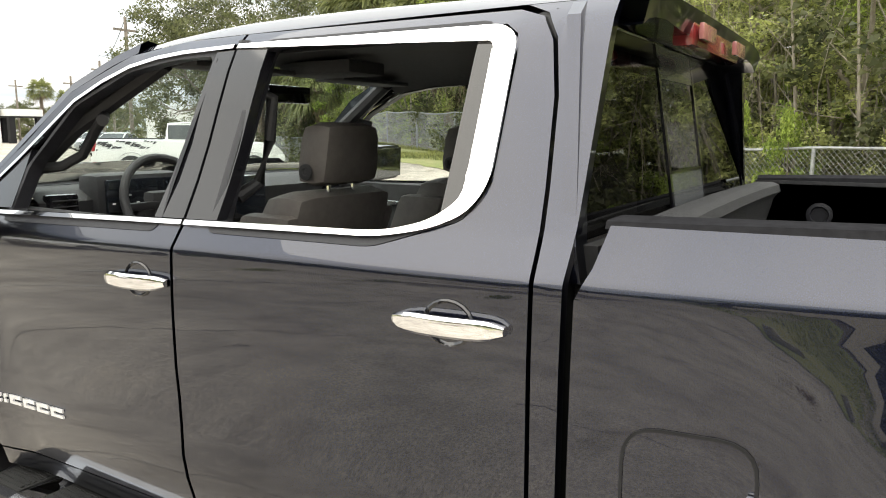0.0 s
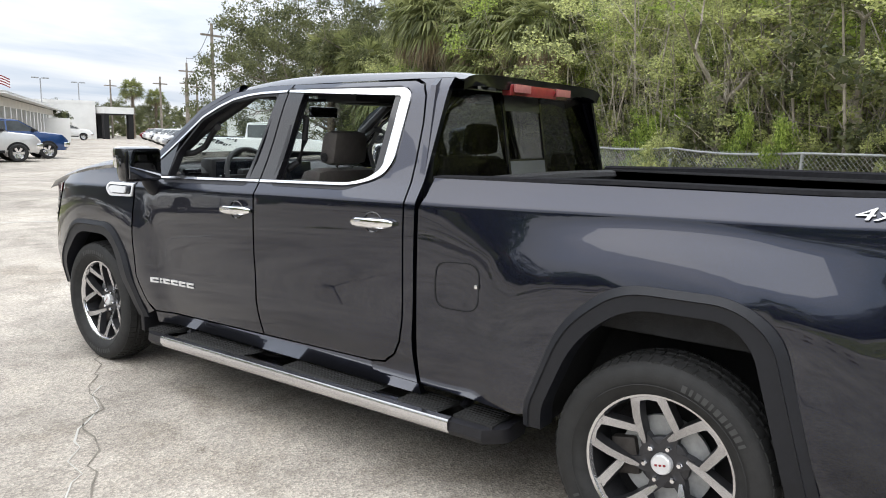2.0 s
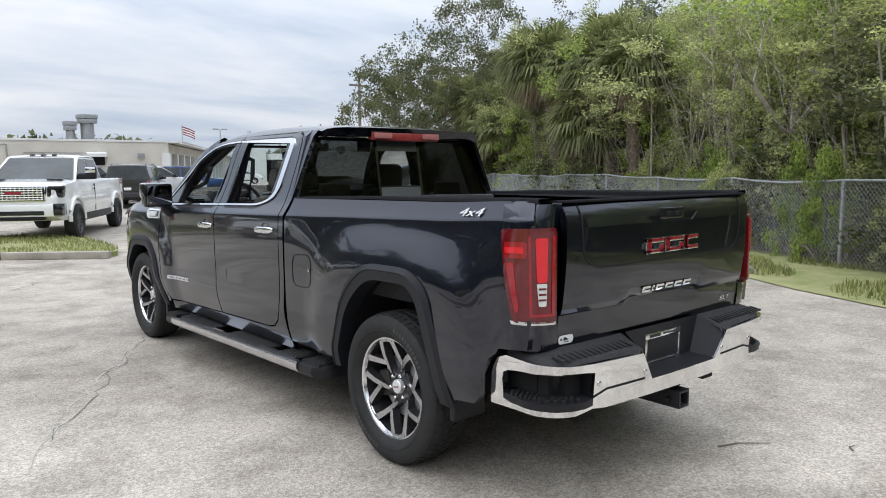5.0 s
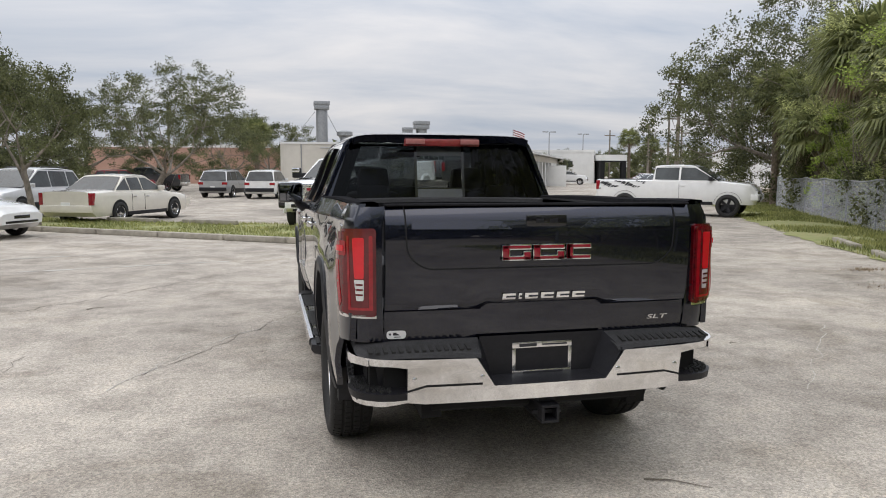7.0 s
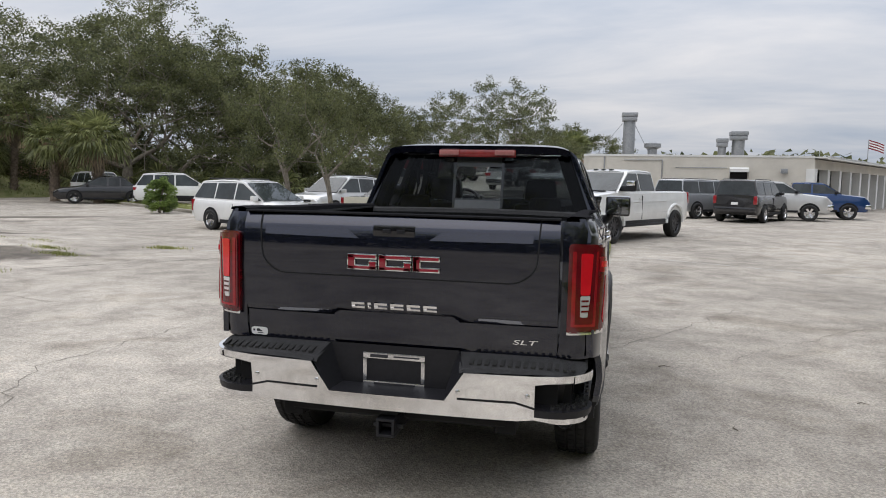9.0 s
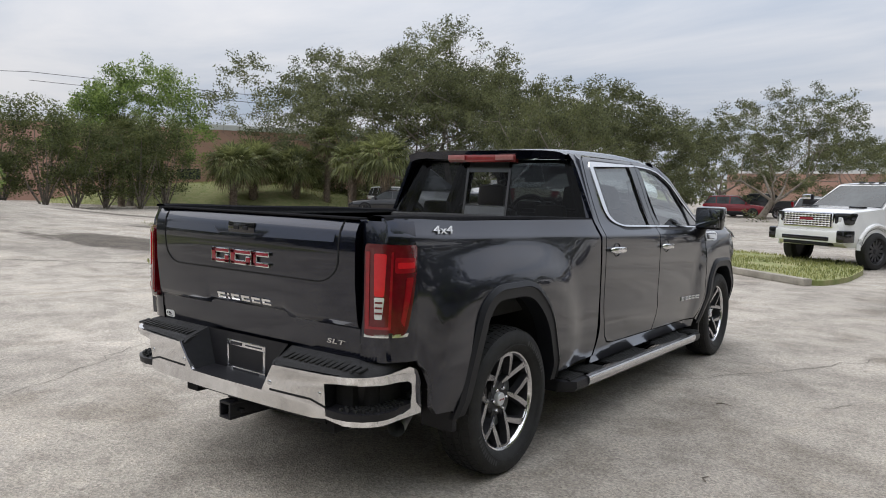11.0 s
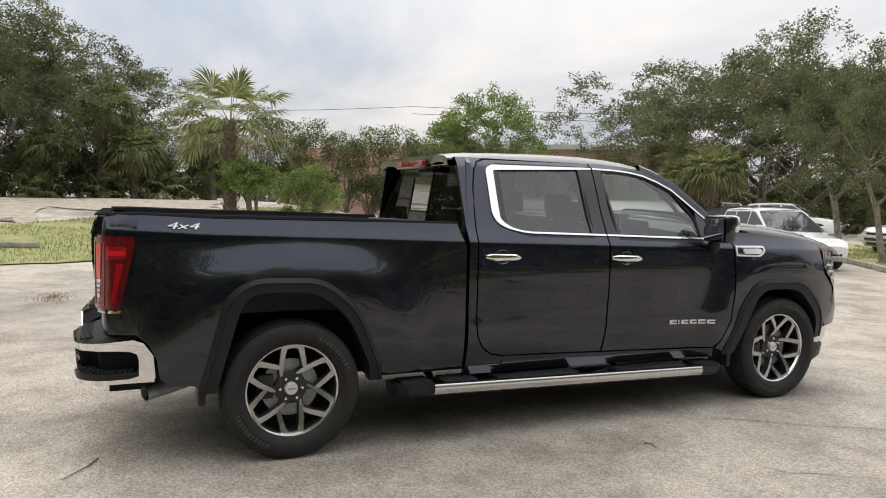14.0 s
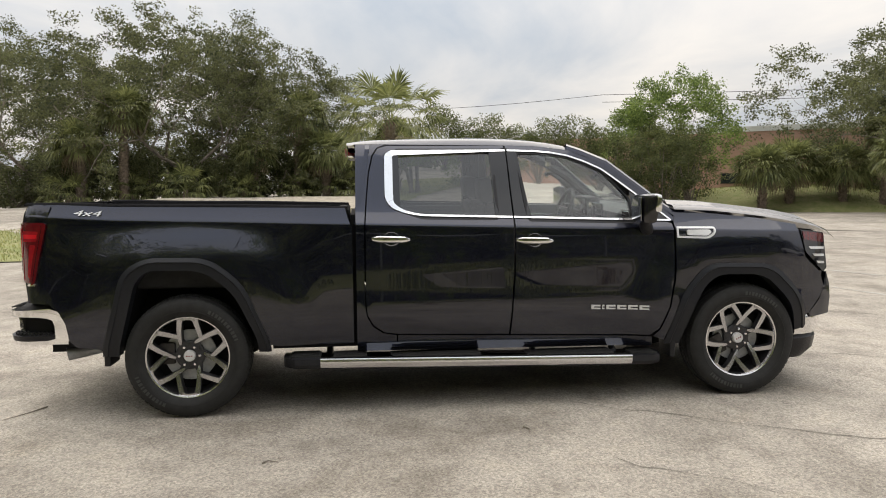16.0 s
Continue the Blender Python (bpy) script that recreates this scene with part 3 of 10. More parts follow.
def door_handle(s, y0, parent):
    """Chrome pull bar with rounded ends over a painted cup."""
    bm = bmesh.new()
    zc = 1.20 - 0.022 * (y0 - 1.40)
    pts = []
    for i in range(13):
        t = i / 12
        y = y0 - 0.132 + 0.264 * t
        bow = 0.022 + 0.026 * math.sin(math.pi * min(1, max(0, t))) ** 0.6
        pts.append((y, side_x(y, zc) + bow - 0.012, zc + 0.004 - 0.008 * t))
    rows = []
    for i, (y, x, z) in enumerate(pts):
        e = 1 - 0.55 * (abs(i - 6) / 6) ** 6
        row = []
        for k in range(10):
            a = 2 * math.pi * k / 10
            ca, sa = math.cos(a), math.sin(a)
            row.append(bm.verts.new((s * (x + 0.013 * ca), y, z + 0.0225 * e * math.copysign(abs(sa) ** 0.7, sa))))
        rows.append(row)
    for r0, r1 in zip(rows, rows[1:]):
        for k in range(10):
            bm.faces.new((r0[k], r0[(k + 1) % 10], r1[(k + 1) % 10], r1[k]))
    bm.faces.new(rows[0])
    bm.faces.new(rows[-1])
    bmesh.ops.recalc_face_normals(bm, faces=bm.faces[:])
    h = part("door_handle", bm, CHROME, parent, "chrome pull handle")
    cup = bmesh.new()
    rings = []
    for k in range(20):
        a = 2 * math.pi * k / 20
        rings.append([(y0 + 0.004 + math.cos(a) * 0.062 * q, zc + math.sin(a) * 0.05 * q) for q in (1.0, 0.92, 0.5)])
    offs = (0.002, 0.005, -0.016)
    vv = [[cup.verts.new((s * (side_x(*p) + o), p[0], p[1])) for p, o in zip(r, offs)] for r in rings]
    for k in range(20):
        for j in range(2):
            cup.faces.new((vv[k][j], vv[(k + 1) % 20][j], vv[(k + 1) % 20][j + 1], vv[k][j + 1]))
    cup.faces.new([v[2] for v in vv])
    bmesh.ops.recalc_face_normals(cup, faces=cup.faces[:])
    part("handle_cup", cup, GLOSS, parent)
    return h


def block_word(widths, height, gap, depth, place, name, mat, parent, label):
    """A row of plain blocks standing for lettering."""
    total = sum(widths) + gap * (len(widths) - 1)
    u = -total / 2
    for w in widths:
        bm = bmesh.new()
        # a bar at the top and the foot with a thin stem: a plain block form
        for (a, b, c, d) in ((0, w, 0.64, 1.0), (0, w, 0.0, 0.32), (0, w * 0.28, 0.0, 1.0)):
            c0, d0 = (c - 0.5) * height, (d - 0.5) * height
            vs = []
            for dep in (0, depth):
                vs.append([bm.verts.new(place(u + p, q, dep)) for p, q in ((a, c0), (b, c0), (b, d0), (a, d0))])
            bm.faces.new(vs[1])
            for k in range(4):
                bm.faces.new((vs[0][k], vs[0][(k + 1) % 4], vs[1][(k + 1) % 4], vs[1][k]))
        bmesh.ops.recalc_face_normals(bm, faces=bm.faces[:])
        part(name, bm, mat, parent, label)
        u += w + gap


def build_side(s):
    bed = paint_panel("bedside", ["bedside"], s, truck)
    paint_panel("cab_corner", ["rear_corner"], s, truck)
    fender = paint_panel("front_fender", ["fender"], s, truck)
    paint_panel("rocker_panel", ["rocker"], s, truck, -0.008)
    rear = paint_panel("rear_door", ["rear_low", "rear_up"], s, truck)
    front = paint_panel("front_door", ["front_low", "front_up"], s, truck)
    place = side_place(s, 0.010)
    # chrome window surround: one band round the rear door's glass, one along the front door's
    line = rounded([(2.252, 1.338), (1.60, 1.357), (1.47, 1.383), (1.39, 1.42), (1.352, 1.48), (1.353, 1.60), (1.356, 1.795), (1.40, 1.824), (2.236, 1.829)], [0, 0.06, 0.05, 0.05, 0.05, 0, 0.03, 0.03, 0], 4)
    wid = []
    for p in line:
        k = max(0.0, min(1.0, (1.62 - p[0]) / 0.2)) * max(0.0, min(1.0, (p[1] - 1.36) / 0.12))
        k *= max(0.0, min(1.0, (1.835 - p[1]) / 0.03 + 0.2)) if p[1] > 1.8 else 1.0
        wid.append(0.0125 + 0.045 * k)
    inner = pairs(line, 1.0, -1)
    inner = [(p[0] + (q[0] - p[0]) * w, p[1] + (q[1] - p[1]) * w) for p, q, w in zip(line, inner, wid)]
    bm = bmesh.new()
    strip(bm, line, inner, place)
    part("window_trim", bm, CHROME, rear, "chrome window surround")
    for ln in ([(2.262, 1.338), (2.5, 1.331), (2.9, 1.318), (3.30, 1.306), (3.42, 1.302)], [(3.43, 1.312), (3.355, 1.378), (3.195, 1.503), (3.06, 1.607), (2.95, 1.688), (2.82, 1.748), (2.70, 1.790), (2.58, 1.812), (2.46, 1.823), (2.252, 1.829)]):
        bm = bmesh.new()
        strip(bm, ln, pairs(ln, 0.012, 1), place)
        part("window_trim", bm, CHROME, front, "chrome window surround")
    # black pillar covers and sail
    for outl, par in (([(2.135, 1.355), (2.256, 1.352), (2.238, 1.812), (2.118, 1.812)], rear), ([(2.268, 1.352), (2.39, 1.349), (2.318, 1.81), (2.248, 1.812)], front),
                      ([(3.145, 1.33), (3.40, 1.322), (3.145, 1.52)], front), ([(1.40, 1.43), (1.458, 1.415), (1.456, 1.81), (1.416, 1.81)], rear)):
        bm = bmesh.new()
        sheet(bm, [outl], side_place(s, 0.003), frange(1.3, 3.5, 0.12), [1.45, 1.55, 1.65, 1.75], 0.035)
        bmesh.ops.recalc_face_normals(bm, faces=bm.faces[:])
        part("pillar_cover", bm, GLOSS, par, "gloss black pillar cover")
    # window frames: rubber seal round each opening
    for outl, par in ((REAR_GLASS, rear), (FRONT_GLASS, front)):
        bm = bmesh.new()
        ring = rounded(outl, 0.03, 3)
        ring.append(ring[0])
        out2 = []
        cx = sum(p[0] for p in outl) / len(outl)
        cz = sum(p[1] for p in outl) / len(outl)
        for p in ring:
            d = Vector((p[0] - cx, p[1] - cz))
            out2.append((p[0] + d.x * 0.055, p[1] + d.y * 0.09))
        rows = []
        for p, q in zip(ring, out2):
            rows.append([bm.verts.new(side_place(s, 0.002)(*q, 0)), bm.verts.new(side_place(s, 0.0)(*p, 0)), bm.verts.new(side_place(s, -0.05)(*p, 0))])
        for r0, r1 in zip(rows, rows[1:]):
            for j in range(2):
                bm.faces.new((r0[j], r0[j + 1], r1[j + 1], r1[j]))
        bmesh.ops.recalc_face_normals(bm, faces=bm.faces[:])
        part("window_seal", bm, BLACK, par, "black rubber window seal")
    if s > 0:
        glass_sheet("window_glass", REAR_GLASS, s, rear, SIDE_DARK)
        glass_sheet("window_glass", FRONT_GLASS, s, front, SIDE_GLASS)
    door_handle(s, 1.386, rear)
    door_handle(s, 2.40, front)
    # black arch trims
    for inn, out in ((ARCH_REAR_IN, ARCH_REAR_OUT), (ARCH_FRONT_IN, ARCH_FRONT_OUT)):
        bm = bmesh.new()
        rows = []
        for p, q in zip(inn, out):
            lip = (p[0] * 0.32 + q[0] * 0.68, p[1] * 0.32 + q[1] * 0.68)
            lip2 = (p[0] * 0.38 + q[0] * 0.62, p[1] * 0.38 + q[1] * 0.62)
            rows.append([bm.verts.new(side_place(s, d)(*c, 0)) for c, d in ((q, -0.02), (q, 0.008), (lip, 0.020), (lip2, 0.012), (p, 0.010), (p, -0.09))])
        for r0, r1 in zip(rows, rows[1:]):
            for j in range(5):
                bm.faces.new((r0[j], r0[j + 1], r1[j + 1], r1[j]))
        bmesh.ops.recalc_face_normals(bm, faces=bm.faces[:])
        part("wheel_arch_trim", bm, ARCH, truck, "satin dark disc for the shade in the wheel arch trim")
        # liner inside the arch
        y0 = sum(p[0] for p in inn) / len(inn)
        bm = bmesh.new()
        rows = [[bm.verts.new((s * x, y0 + (p[0] - y0) * k, 0.42 + (p[1] - 0.42) * k)) for x, k in ((0.94, 1.02), (0.80, 1.04), (0.55, 1.04))] for p in inn]
        for r0, r1 in zip(rows, rows[1:]):
            for j in range(2):
                bm.faces.new((r0[j], r0[j + 1], r1[j + 1], r1[j]))
        bm.faces.new([r[2] for r in rows])
        part("arch_liner", bm, VOID, truck, "black wheel arch liner")
    # mud flaps
    for y0 in (-0.52, 3.45):
        part("mud_flap", boxes((min(s * 0.76, s * 0.965), max(s * 0.76, s * 0.965), y0 - 0.02, y0 + 0.02, 0.37 if y0 < 0 else 0.30, 0.56), bevel=0.008), BLACK, truck, "black mud flap")
    # fuel door on the driver's side
    if s < 0:
        o = rounded([(1.02, 0.86), (1.02, 1.068), (0.785, 1.082), (0.785, 0.868)], 0.07, 5)
        bm = bmesh.new()
        rows = []
        ring = o + [o[0]]
        strip(bm, ring, pairs(ring, 0.006), side_place(s, 0.0025))
        part("fuel_door_gap", bm, VOID, bed, "dark gap round the fuel door")
        bm = bmesh.new()
        box(bm, s * (side_x(0.80, 0.985) + 0.008) - 0.006, s * (side_x(0.80, 0.985) + 0.008) + 0.006, 0.787, 0.802, 0.976, 0.993, bevel=0.003)
        part("fuel_door_tab", bm, CHROME, bed, "small bright finger tab")
    # badges
    def on_side(y0, z0):
        return lambda u, v, d: Vector((s * (side_x(y0 - s * u, z0 + v) + 0.001 + d), y0 - s * u if s > 0 else y0 + u * 1.0, z0 + v - 0.03 * (u if s > 0 else -u) * 0))
    def word_side(y0, z0, slope):
        def pl(u, v, d):
            y = y0 + s * u
            return Vector((s * (side_x(y, z0 + v) + 0.001 + d), y, z0 + v + slope * (y - y0)))
        return pl
    block_word([0.068, 0.016, 0.068, 0.068, 0.068, 0.068], 0.031, 0.014, 0.006, word_side(3.03, 0.685, -0.035), "badge_bar", BADGE, front, "silver badge bar")
    tb = text_mesh("4x4", 0.085, 0.003, 0.25)
    for v in tb.verts:
        u, w, d = v.co.x * 1.35, v.co.y * 0.62, v.co.z
        y = -0.62 + s * u
        v.co = Vector((s * (side_x(y, 1.392 + w) + 0.007 + d), y, 1.392 + w))
    bmesh.ops.recalc_face_normals(tb, faces=tb.faces[:])
    part("side_badge", tb, BADGE, bed, "silver 4x4 badge", 0)
    # fender vent
    bm = bmesh.new()
    vent = rounded([(3.455, 1.262), (3.455, 1.180), (3.69, 1.172), (3.745, 1.21), (3.745, 1.258)], [0.01, 0.01, 0.03, 0.03, 0.02], 4)
    ring = vent + [vent[0]]
    strip(bm, ring, pairs(ring, 0.014), side_place(s, 0.012))
    v = part("fender_vent", bm, BADGE, fender, "bright fender vent surround")
    bm = bmesh.new()
    sheet(bm, [vent], side_place(s, 0.003), [], [], 0.01)
    part("vent_panel", bm, GLOSS, v)
    bm = bmesh.new()
    o = rounded([(3.53, 1.238), (3.53, 1.198), (3.68, 1.194), (3.71, 1.218), (3.70, 1.238)], 0.012, 3)
    sheet(bm, [o], side_place(s, 0.014), [], [], 0.012)
    part("vent_bar", bm, BADGE, v, "brushed metal vent bar")
    # mirror: arm, housing, glass
    bm = bmesh.new()
    x0 = side_x(3.28, 1.30) - 0.01
    tube(bm, [(x0 - 0.005, 3.245, 1.235), (x0 + 0.04, 3.23, 1.25), (x0 + 0.085, 3.205, 1.285), (x0 + 0.11, 3.19, 1.33)], [0.055, 0.05, 0.042, 0.036], 12)
    mirror_points(bm, s)
    mir = part("mirror", bm, BLACK, truck, "door mirror with black housing")
    bm = bmesh.new()
    box(bm, x0 + 0.045, x0 + 0.290, 3.115, 3.245, 1.295, 1.497, bevel=0.032)
    for vv in bm.verts:
        t = (vv.co.z - 1.295) / 0.202
        if vv.co.y > 3.17:
            vv.co.y -= 0.025 * (1 - t)
            vv.co.x += 0.012 * (t - 0.5)
        vv.co.y -= 0.10 * (vv.co.x - x0 - 0.085) * 0.5
    mirror_points(bm, s)
    hs = part("mirror_housing", bm, GLOSS if s < 0 else GLOSS, mir, "gloss black mirror housing")
    bm = bmesh.new()
    box(bm, x0 + 0.046, x0 + 0.294, 3.185, 3.252, 1.37, 1.501, bevel=0.03)
    for vv in bm.verts:
        vv.co.y -= 0.10 * (vv.co.x - x0 - 0.085) * 0.5 - 0.002
    mirror_points(bm, s)
    part("mirror_cap", bm, CHROME, mir, "chrome mirror cap")
    bm = bmesh.new()
    box(bm, x0 + 0.064, x0 + 0.272, 3.104, 3.114, 1.315, 1.478, bevel=0.004)
    for vv in bm.verts:
        vv.co.y -= 0.075 * (vv.co.x - x0 - 0.085)
    mirror_points(bm, s)
    part("mirror_glass", bm, MIRROR, mir, "mirror glass darkened for a dark reflection")
    # running board
    bm = bmesh.new()
    prof = [(0.80, 0.385), (1.00, 0.395), (1.035, 0.385), (1.04, 0.345), (1.02, 0.318), (0.82, 0.318)]
    for (ya, yb, nm, mt, sc) in ((0.64, 3.36, "running_board", BLACK, 1.0),):
        st = [0.64, 0.66, 0.72, 3.26, 3.34, 3.36]
        ins = [0.09, 0.055, 0.0, 0.0, 0.05, 0.10]
        rows = []
        for y, i_ in zip(st, ins):
            dz = -0.022 * (y - 0.89)
            rows.append([bm.verts.new((s * (x - (i_ if x > 0.95 else 0)), y, z + dz)) for x, z in prof])
        for r0, r1 in zip(rows, rows[1:]):
            for k in range(len(prof)):
                bm.faces.new((r0[k], r0[(k + 1) % len(prof)], r1[(k + 1) % len(prof)], r1[k]))
        bm.faces.new(rows[0])
        bm.faces.new(rows[-1])
        bmesh.ops.recalc_face_normals(bm, faces=bm.faces[:])
        board = part(nm, bm, BLACK, truck, "black running board with bright edge strip")
    bm = bmesh.new()
    for ya, yb in ((0.892, 3.112),):
        rows = []
        for y in (ya, yb):
            dz = -0.022 * (y - 0.89)
            rows.append([bm.verts.new((s * x, y, z + dz)) for x, z in ((1.015, 0.3985), (1.040, 0.3925), (1.0465, 0.380), (1.0465, 0.350), (1.030, 0.326))])
        for k in range(4):
            bm.faces.new((rows[0][k], rows[0][k + 1], rows[1][k + 1], rows[1][k]))
    bmesh.ops.recalc_face_normals(bm, faces=bm.faces[:])
    part("edge_strip", bm, ALLOY, board, "bright metal edge strip")
    cover = bmesh.new()
    rows = []
    for y in (0.895, 3.108):
        dz = -0.022 * (y - 0.89)
        rows.append([cover.verts.new((s * x, y, z + dz)) for x, z in ((0.825, 0.380), (0.832, 0.3885), (0.90, 0.393), (1.00, 0.3975), (1.015, 0.3985))])
    for k in range(4):
        cover.faces.new((rows[0][k], rows[0][k + 1], rows[1][k + 1], rows[1][k]))
    bmesh.ops.recalc_face_normals(cover, faces=cover.faces[:])
    for f in cover.faces:
        if f.normal.z < 0:
            f.normal_flip()
    part("board_cover", cover, STEP_CHROME, board, "polished metal step cover", 20)
    for ya, yb in ((0.70, 0.88), (0.99, 1.20), (1.39, 2.00), (2.36, 2.97), (3.13, 3.30)):
        bm = bmesh.new()
        for k in range(7):
            x = 0.845 + 0.022 * k
            dz = -0.022 * ((ya + yb) / 2 - 0.89)
            box(bm, min(s * x, s * (x + 0.012)), max(s * x, s * (x + 0.012)), ya, yb, 0.385 + dz, 0.4065 + dz)
        box(bm, min(s * 0.838, s * 1.004), max(s * 0.838, s * 1.004), ya - 0.012, yb + 0.012, 0.385 + dz, 0.4025 + dz)
        part("tread_pad", bm, RUBBER, board, "ribbed rubber tread pad", 0)
    for y in (0.95, 1.72, 2.42, 3.02):
        bm = bmesh.new()
        tube(bm, [(s * 0.55, y, 0.46), (s * 0.80, y, 0.40), (s * 0.90, y, 0.345)], 0.024, 8)
        part("board_bracket", bm, BLACK, board)
    return rear, front


build_side(-1)
build_side(1)


# ---- cab roof, pillars, windscreen, hood, nose ----
ROOF_EDGE = [(1.152, 1.868), (1.36, 1.868), (2.242, 1.860), (2.48, 1.856), (2.72, 1.823), (2.99, 1.716), (3.26, 1.505), (3.46, 1.33)]
ROOF_TOP = [(1.10, 1.880), (1.25, 1.902), (1.707, 1.918), (2.1, 1.920), (2.35, 1.912), (2.60, 1.885), (2.75, 1.850)]


def build_cab():
    bm = bmesh.new()
    rows = []
    for y in [1.09, 1.12, 1.152, 1.20, 1.28, 1.40, 1.6, 1.85, 2.1, 2.3, 2.45, 2.58, 2.68, 2.75]:
        ze = lerp_table(ROOF_EDGE, max(y, 1.152)) - (0.01 if y < 1.14 else 0)
        zt = smooth_table(ROOF_TOP, y) + 0.012
        xe = side_x(max(y, 1.2), ze) - 0.002
        row = []
        for q, h in ((0.0, 0.0), (0.055, 0.45), (0.13, 0.72), (0.25, 0.88), (0.45, 0.96), (0.75, 0.99), (1.0, 1.0)):
            row.append((xe * (1 - q), ze + (zt - ze) * h))
        pts = row + [(-x, z) for x, z in row[-2::-1]]
        rows.append([bm.verts.new((x, y, z)) for x, z in pts])
    for r0, r1 in zip(rows, rows[1:]):
        for k in range(len(r0) - 1):
            bm.faces.new((r0[k], r0[k + 1], r1[k + 1], r1[k]))
    # spoiler lip: turn the rear edge down
    low = [bm.verts.new((v.co.x * 0.985, 1.105, v.co.z - 0.05 - 0.012 * (abs(v.co.x) < 0.5))) for v in rows[0]]
    for k in range(len(low) - 1):
        bm.faces.new((rows[0][k], low[k], low[k + 1], rows[0][k + 1]))
    low2 = [bm.verts.new((v.co.x, 1.215, v.co.z)) for v in low]
    for k in range(len(low) - 1):
        bm.faces.new((low[k], low2[k], low2[k + 1], low[k + 1]))
    bmesh.ops.recalc_face_normals(bm, faces=bm.faces[:])
    roof = part("roof", bm, PAINT, truck, "painted cab roof with rear lip", 40)
    # screen pillars and header
    for s in (-1, 1):
        bm = bmesh.new()
        rows = []
        for y, z in [(2.70, 1.833), (2.80, 1.797), (2.99, 1.716), (3.12, 1.615), (3.26, 1.505), (3.38, 1.40), (3.47, 1.335)]:
            x = side_x(min(y, 3.3), z)
            rows.append([bm.verts.new((s * (x + 0.002), y, z - 0.004)), bm.verts.new((s * (x - 0.012), y + 0.005, z + 0.026)), bm.verts.new((s * (x - 0.05), y + 0.02, z + 0.040)),
                         bm.verts.new((s * (x - 0.085), y + 0.012, z + 0.030)), bm.verts.new((s * (x - 0.10), y - 0.03, z - 0.03))])
        for r0, r1 in zip(rows, rows[1:]):
            for k in range(4):
                bm.faces.new((r0[k], r0[k + 1], r1[k + 1], r1[k]))
        bmesh.ops.recalc_face_normals(bm, faces=bm.faces[:])
        part("screen_pillar", bm, PAINT, truck)
    bm = bmesh.new()
    rows = []
    for i in range(9):
        t = i / 8
        row = []
        for j in range(11):
            u = j / 10 * 2 - 1
            zt, yt = 1.868 - 0.012 * u * u, 2.70 - 0.05 * u * u
            zb, yb = 1.375 - 0.0 * u * u, 3.60 - 0.16 * u * u
            xw = (0.645 + (0.80 - 0.645) * t) * u
            row.append(bm.verts.new((xw, yt + (yb - yt) * t, zt + (zb - zt) * t + 0.03 * math.sin(math.pi * t))))
        rows.append(row)
    for r0, r1 in zip(rows, rows[1:]):
        for k in range(10):
            bm.faces.new((r0[k], r0[k + 1], r1[k + 1], r1[k]))
    bmesh.ops.recalc_face_normals(bm, faces=bm.faces[:])
    bmesh.ops.solidify(bm, geom=bm.faces[:], thickness=0.005)
    ws = part("windscreen", bm, GLASS, truck, "clear windscreen")
    ws.visible_shadow = False
    # rear window: three panes in a black frame
    def rear_pt(x, z, d=0.0):
        return Vector((x, 1.148 + 0.075 * (z - 1.38) / 0.45 - d, z))
    # painted surround of the cab's back
    bm = bmesh.new()
    xs = [-0.935, -0.86, 0.86, 0.935]
    back = [(-0.925, 1.30), (0.925, 1.30), (0.925, 1.372), (-0.925, 1.372)]
    for poly in (back, [(-0.925, 1.372), (-0.865, 1.372), (-0.705, 1.83), (-0.745, 1.83)], [(0.925, 1.372), (0.865, 1.372), (0.705, 1.83), (0.745, 1.83)], [(-0.745, 1.83), (0.745, 1.83), (0.70, 1.862), (-0.70, 1.862)]):
        sheet(bm, [poly], lambda u, v, i: rear_pt(u, v, -i + 0.004), [], [], 0.03)
    bmesh.ops.recalc_face_normals(bm, faces=bm.faces[:])
    part("cab_back", bm, PAINT, truck)
    part("cab_back_wall", boxes((-0.92, 0.92, 1.16, 1.19, 0.55, 1.36)), VOID, truck)
    win = None
    for nm, o in (("rear_glass", [(-0.862, 1.376), (-0.192, 1.376), (-0.192, 1.826), (-0.702, 1.826)]), ("rear_glass", [(0.862, 1.376), (0.192, 1.376), (0.192, 1.826), (0.702, 1.826)]),
                  ("sliding_glass", [(-0.188, 1.376), (0.188, 1.376), (0.188, 1.826), (-0.188, 1.826)])):
        bm = bmesh.new()
        sheet(bm, [o], lambda u, v, i: rear_pt(u, v, -i), [], [], 0.004)
        bmesh.ops.recalc_face_normals(bm, faces=bm.faces[:])
        g = part(nm, bm, GLASS_MID if nm[0] == "s" else GLASS_DARK, truck, "clear sliding pane" if nm[0] == "s" else "dark tinted rear window pane")
        g.visible_shadow = False
        win = g
    bm = bmesh.new()
    for x in (-0.19, 0.19):
        sheet(bm, [[(x - 0.010, 1.376), (x + 0.010, 1.376), (x + 0.010, 1.826), (x - 0.010, 1.826)]], lambda u, v, i: rear_pt(u, v, 0.004 - i), [], [], 0.02)
    sheet(bm, [[(-0.19, 1.475), (0.19, 1.475), (0.19, 1.484), (-0.19, 1.484)]], lambda u, v, i: rear_pt(u, v, 0.004 - i), [], [], 0.02)
    bmesh.ops.recalc_face_normals(bm, faces=bm.faces[:])
    part("rear_glass_frame", bm, GLOSS, win)
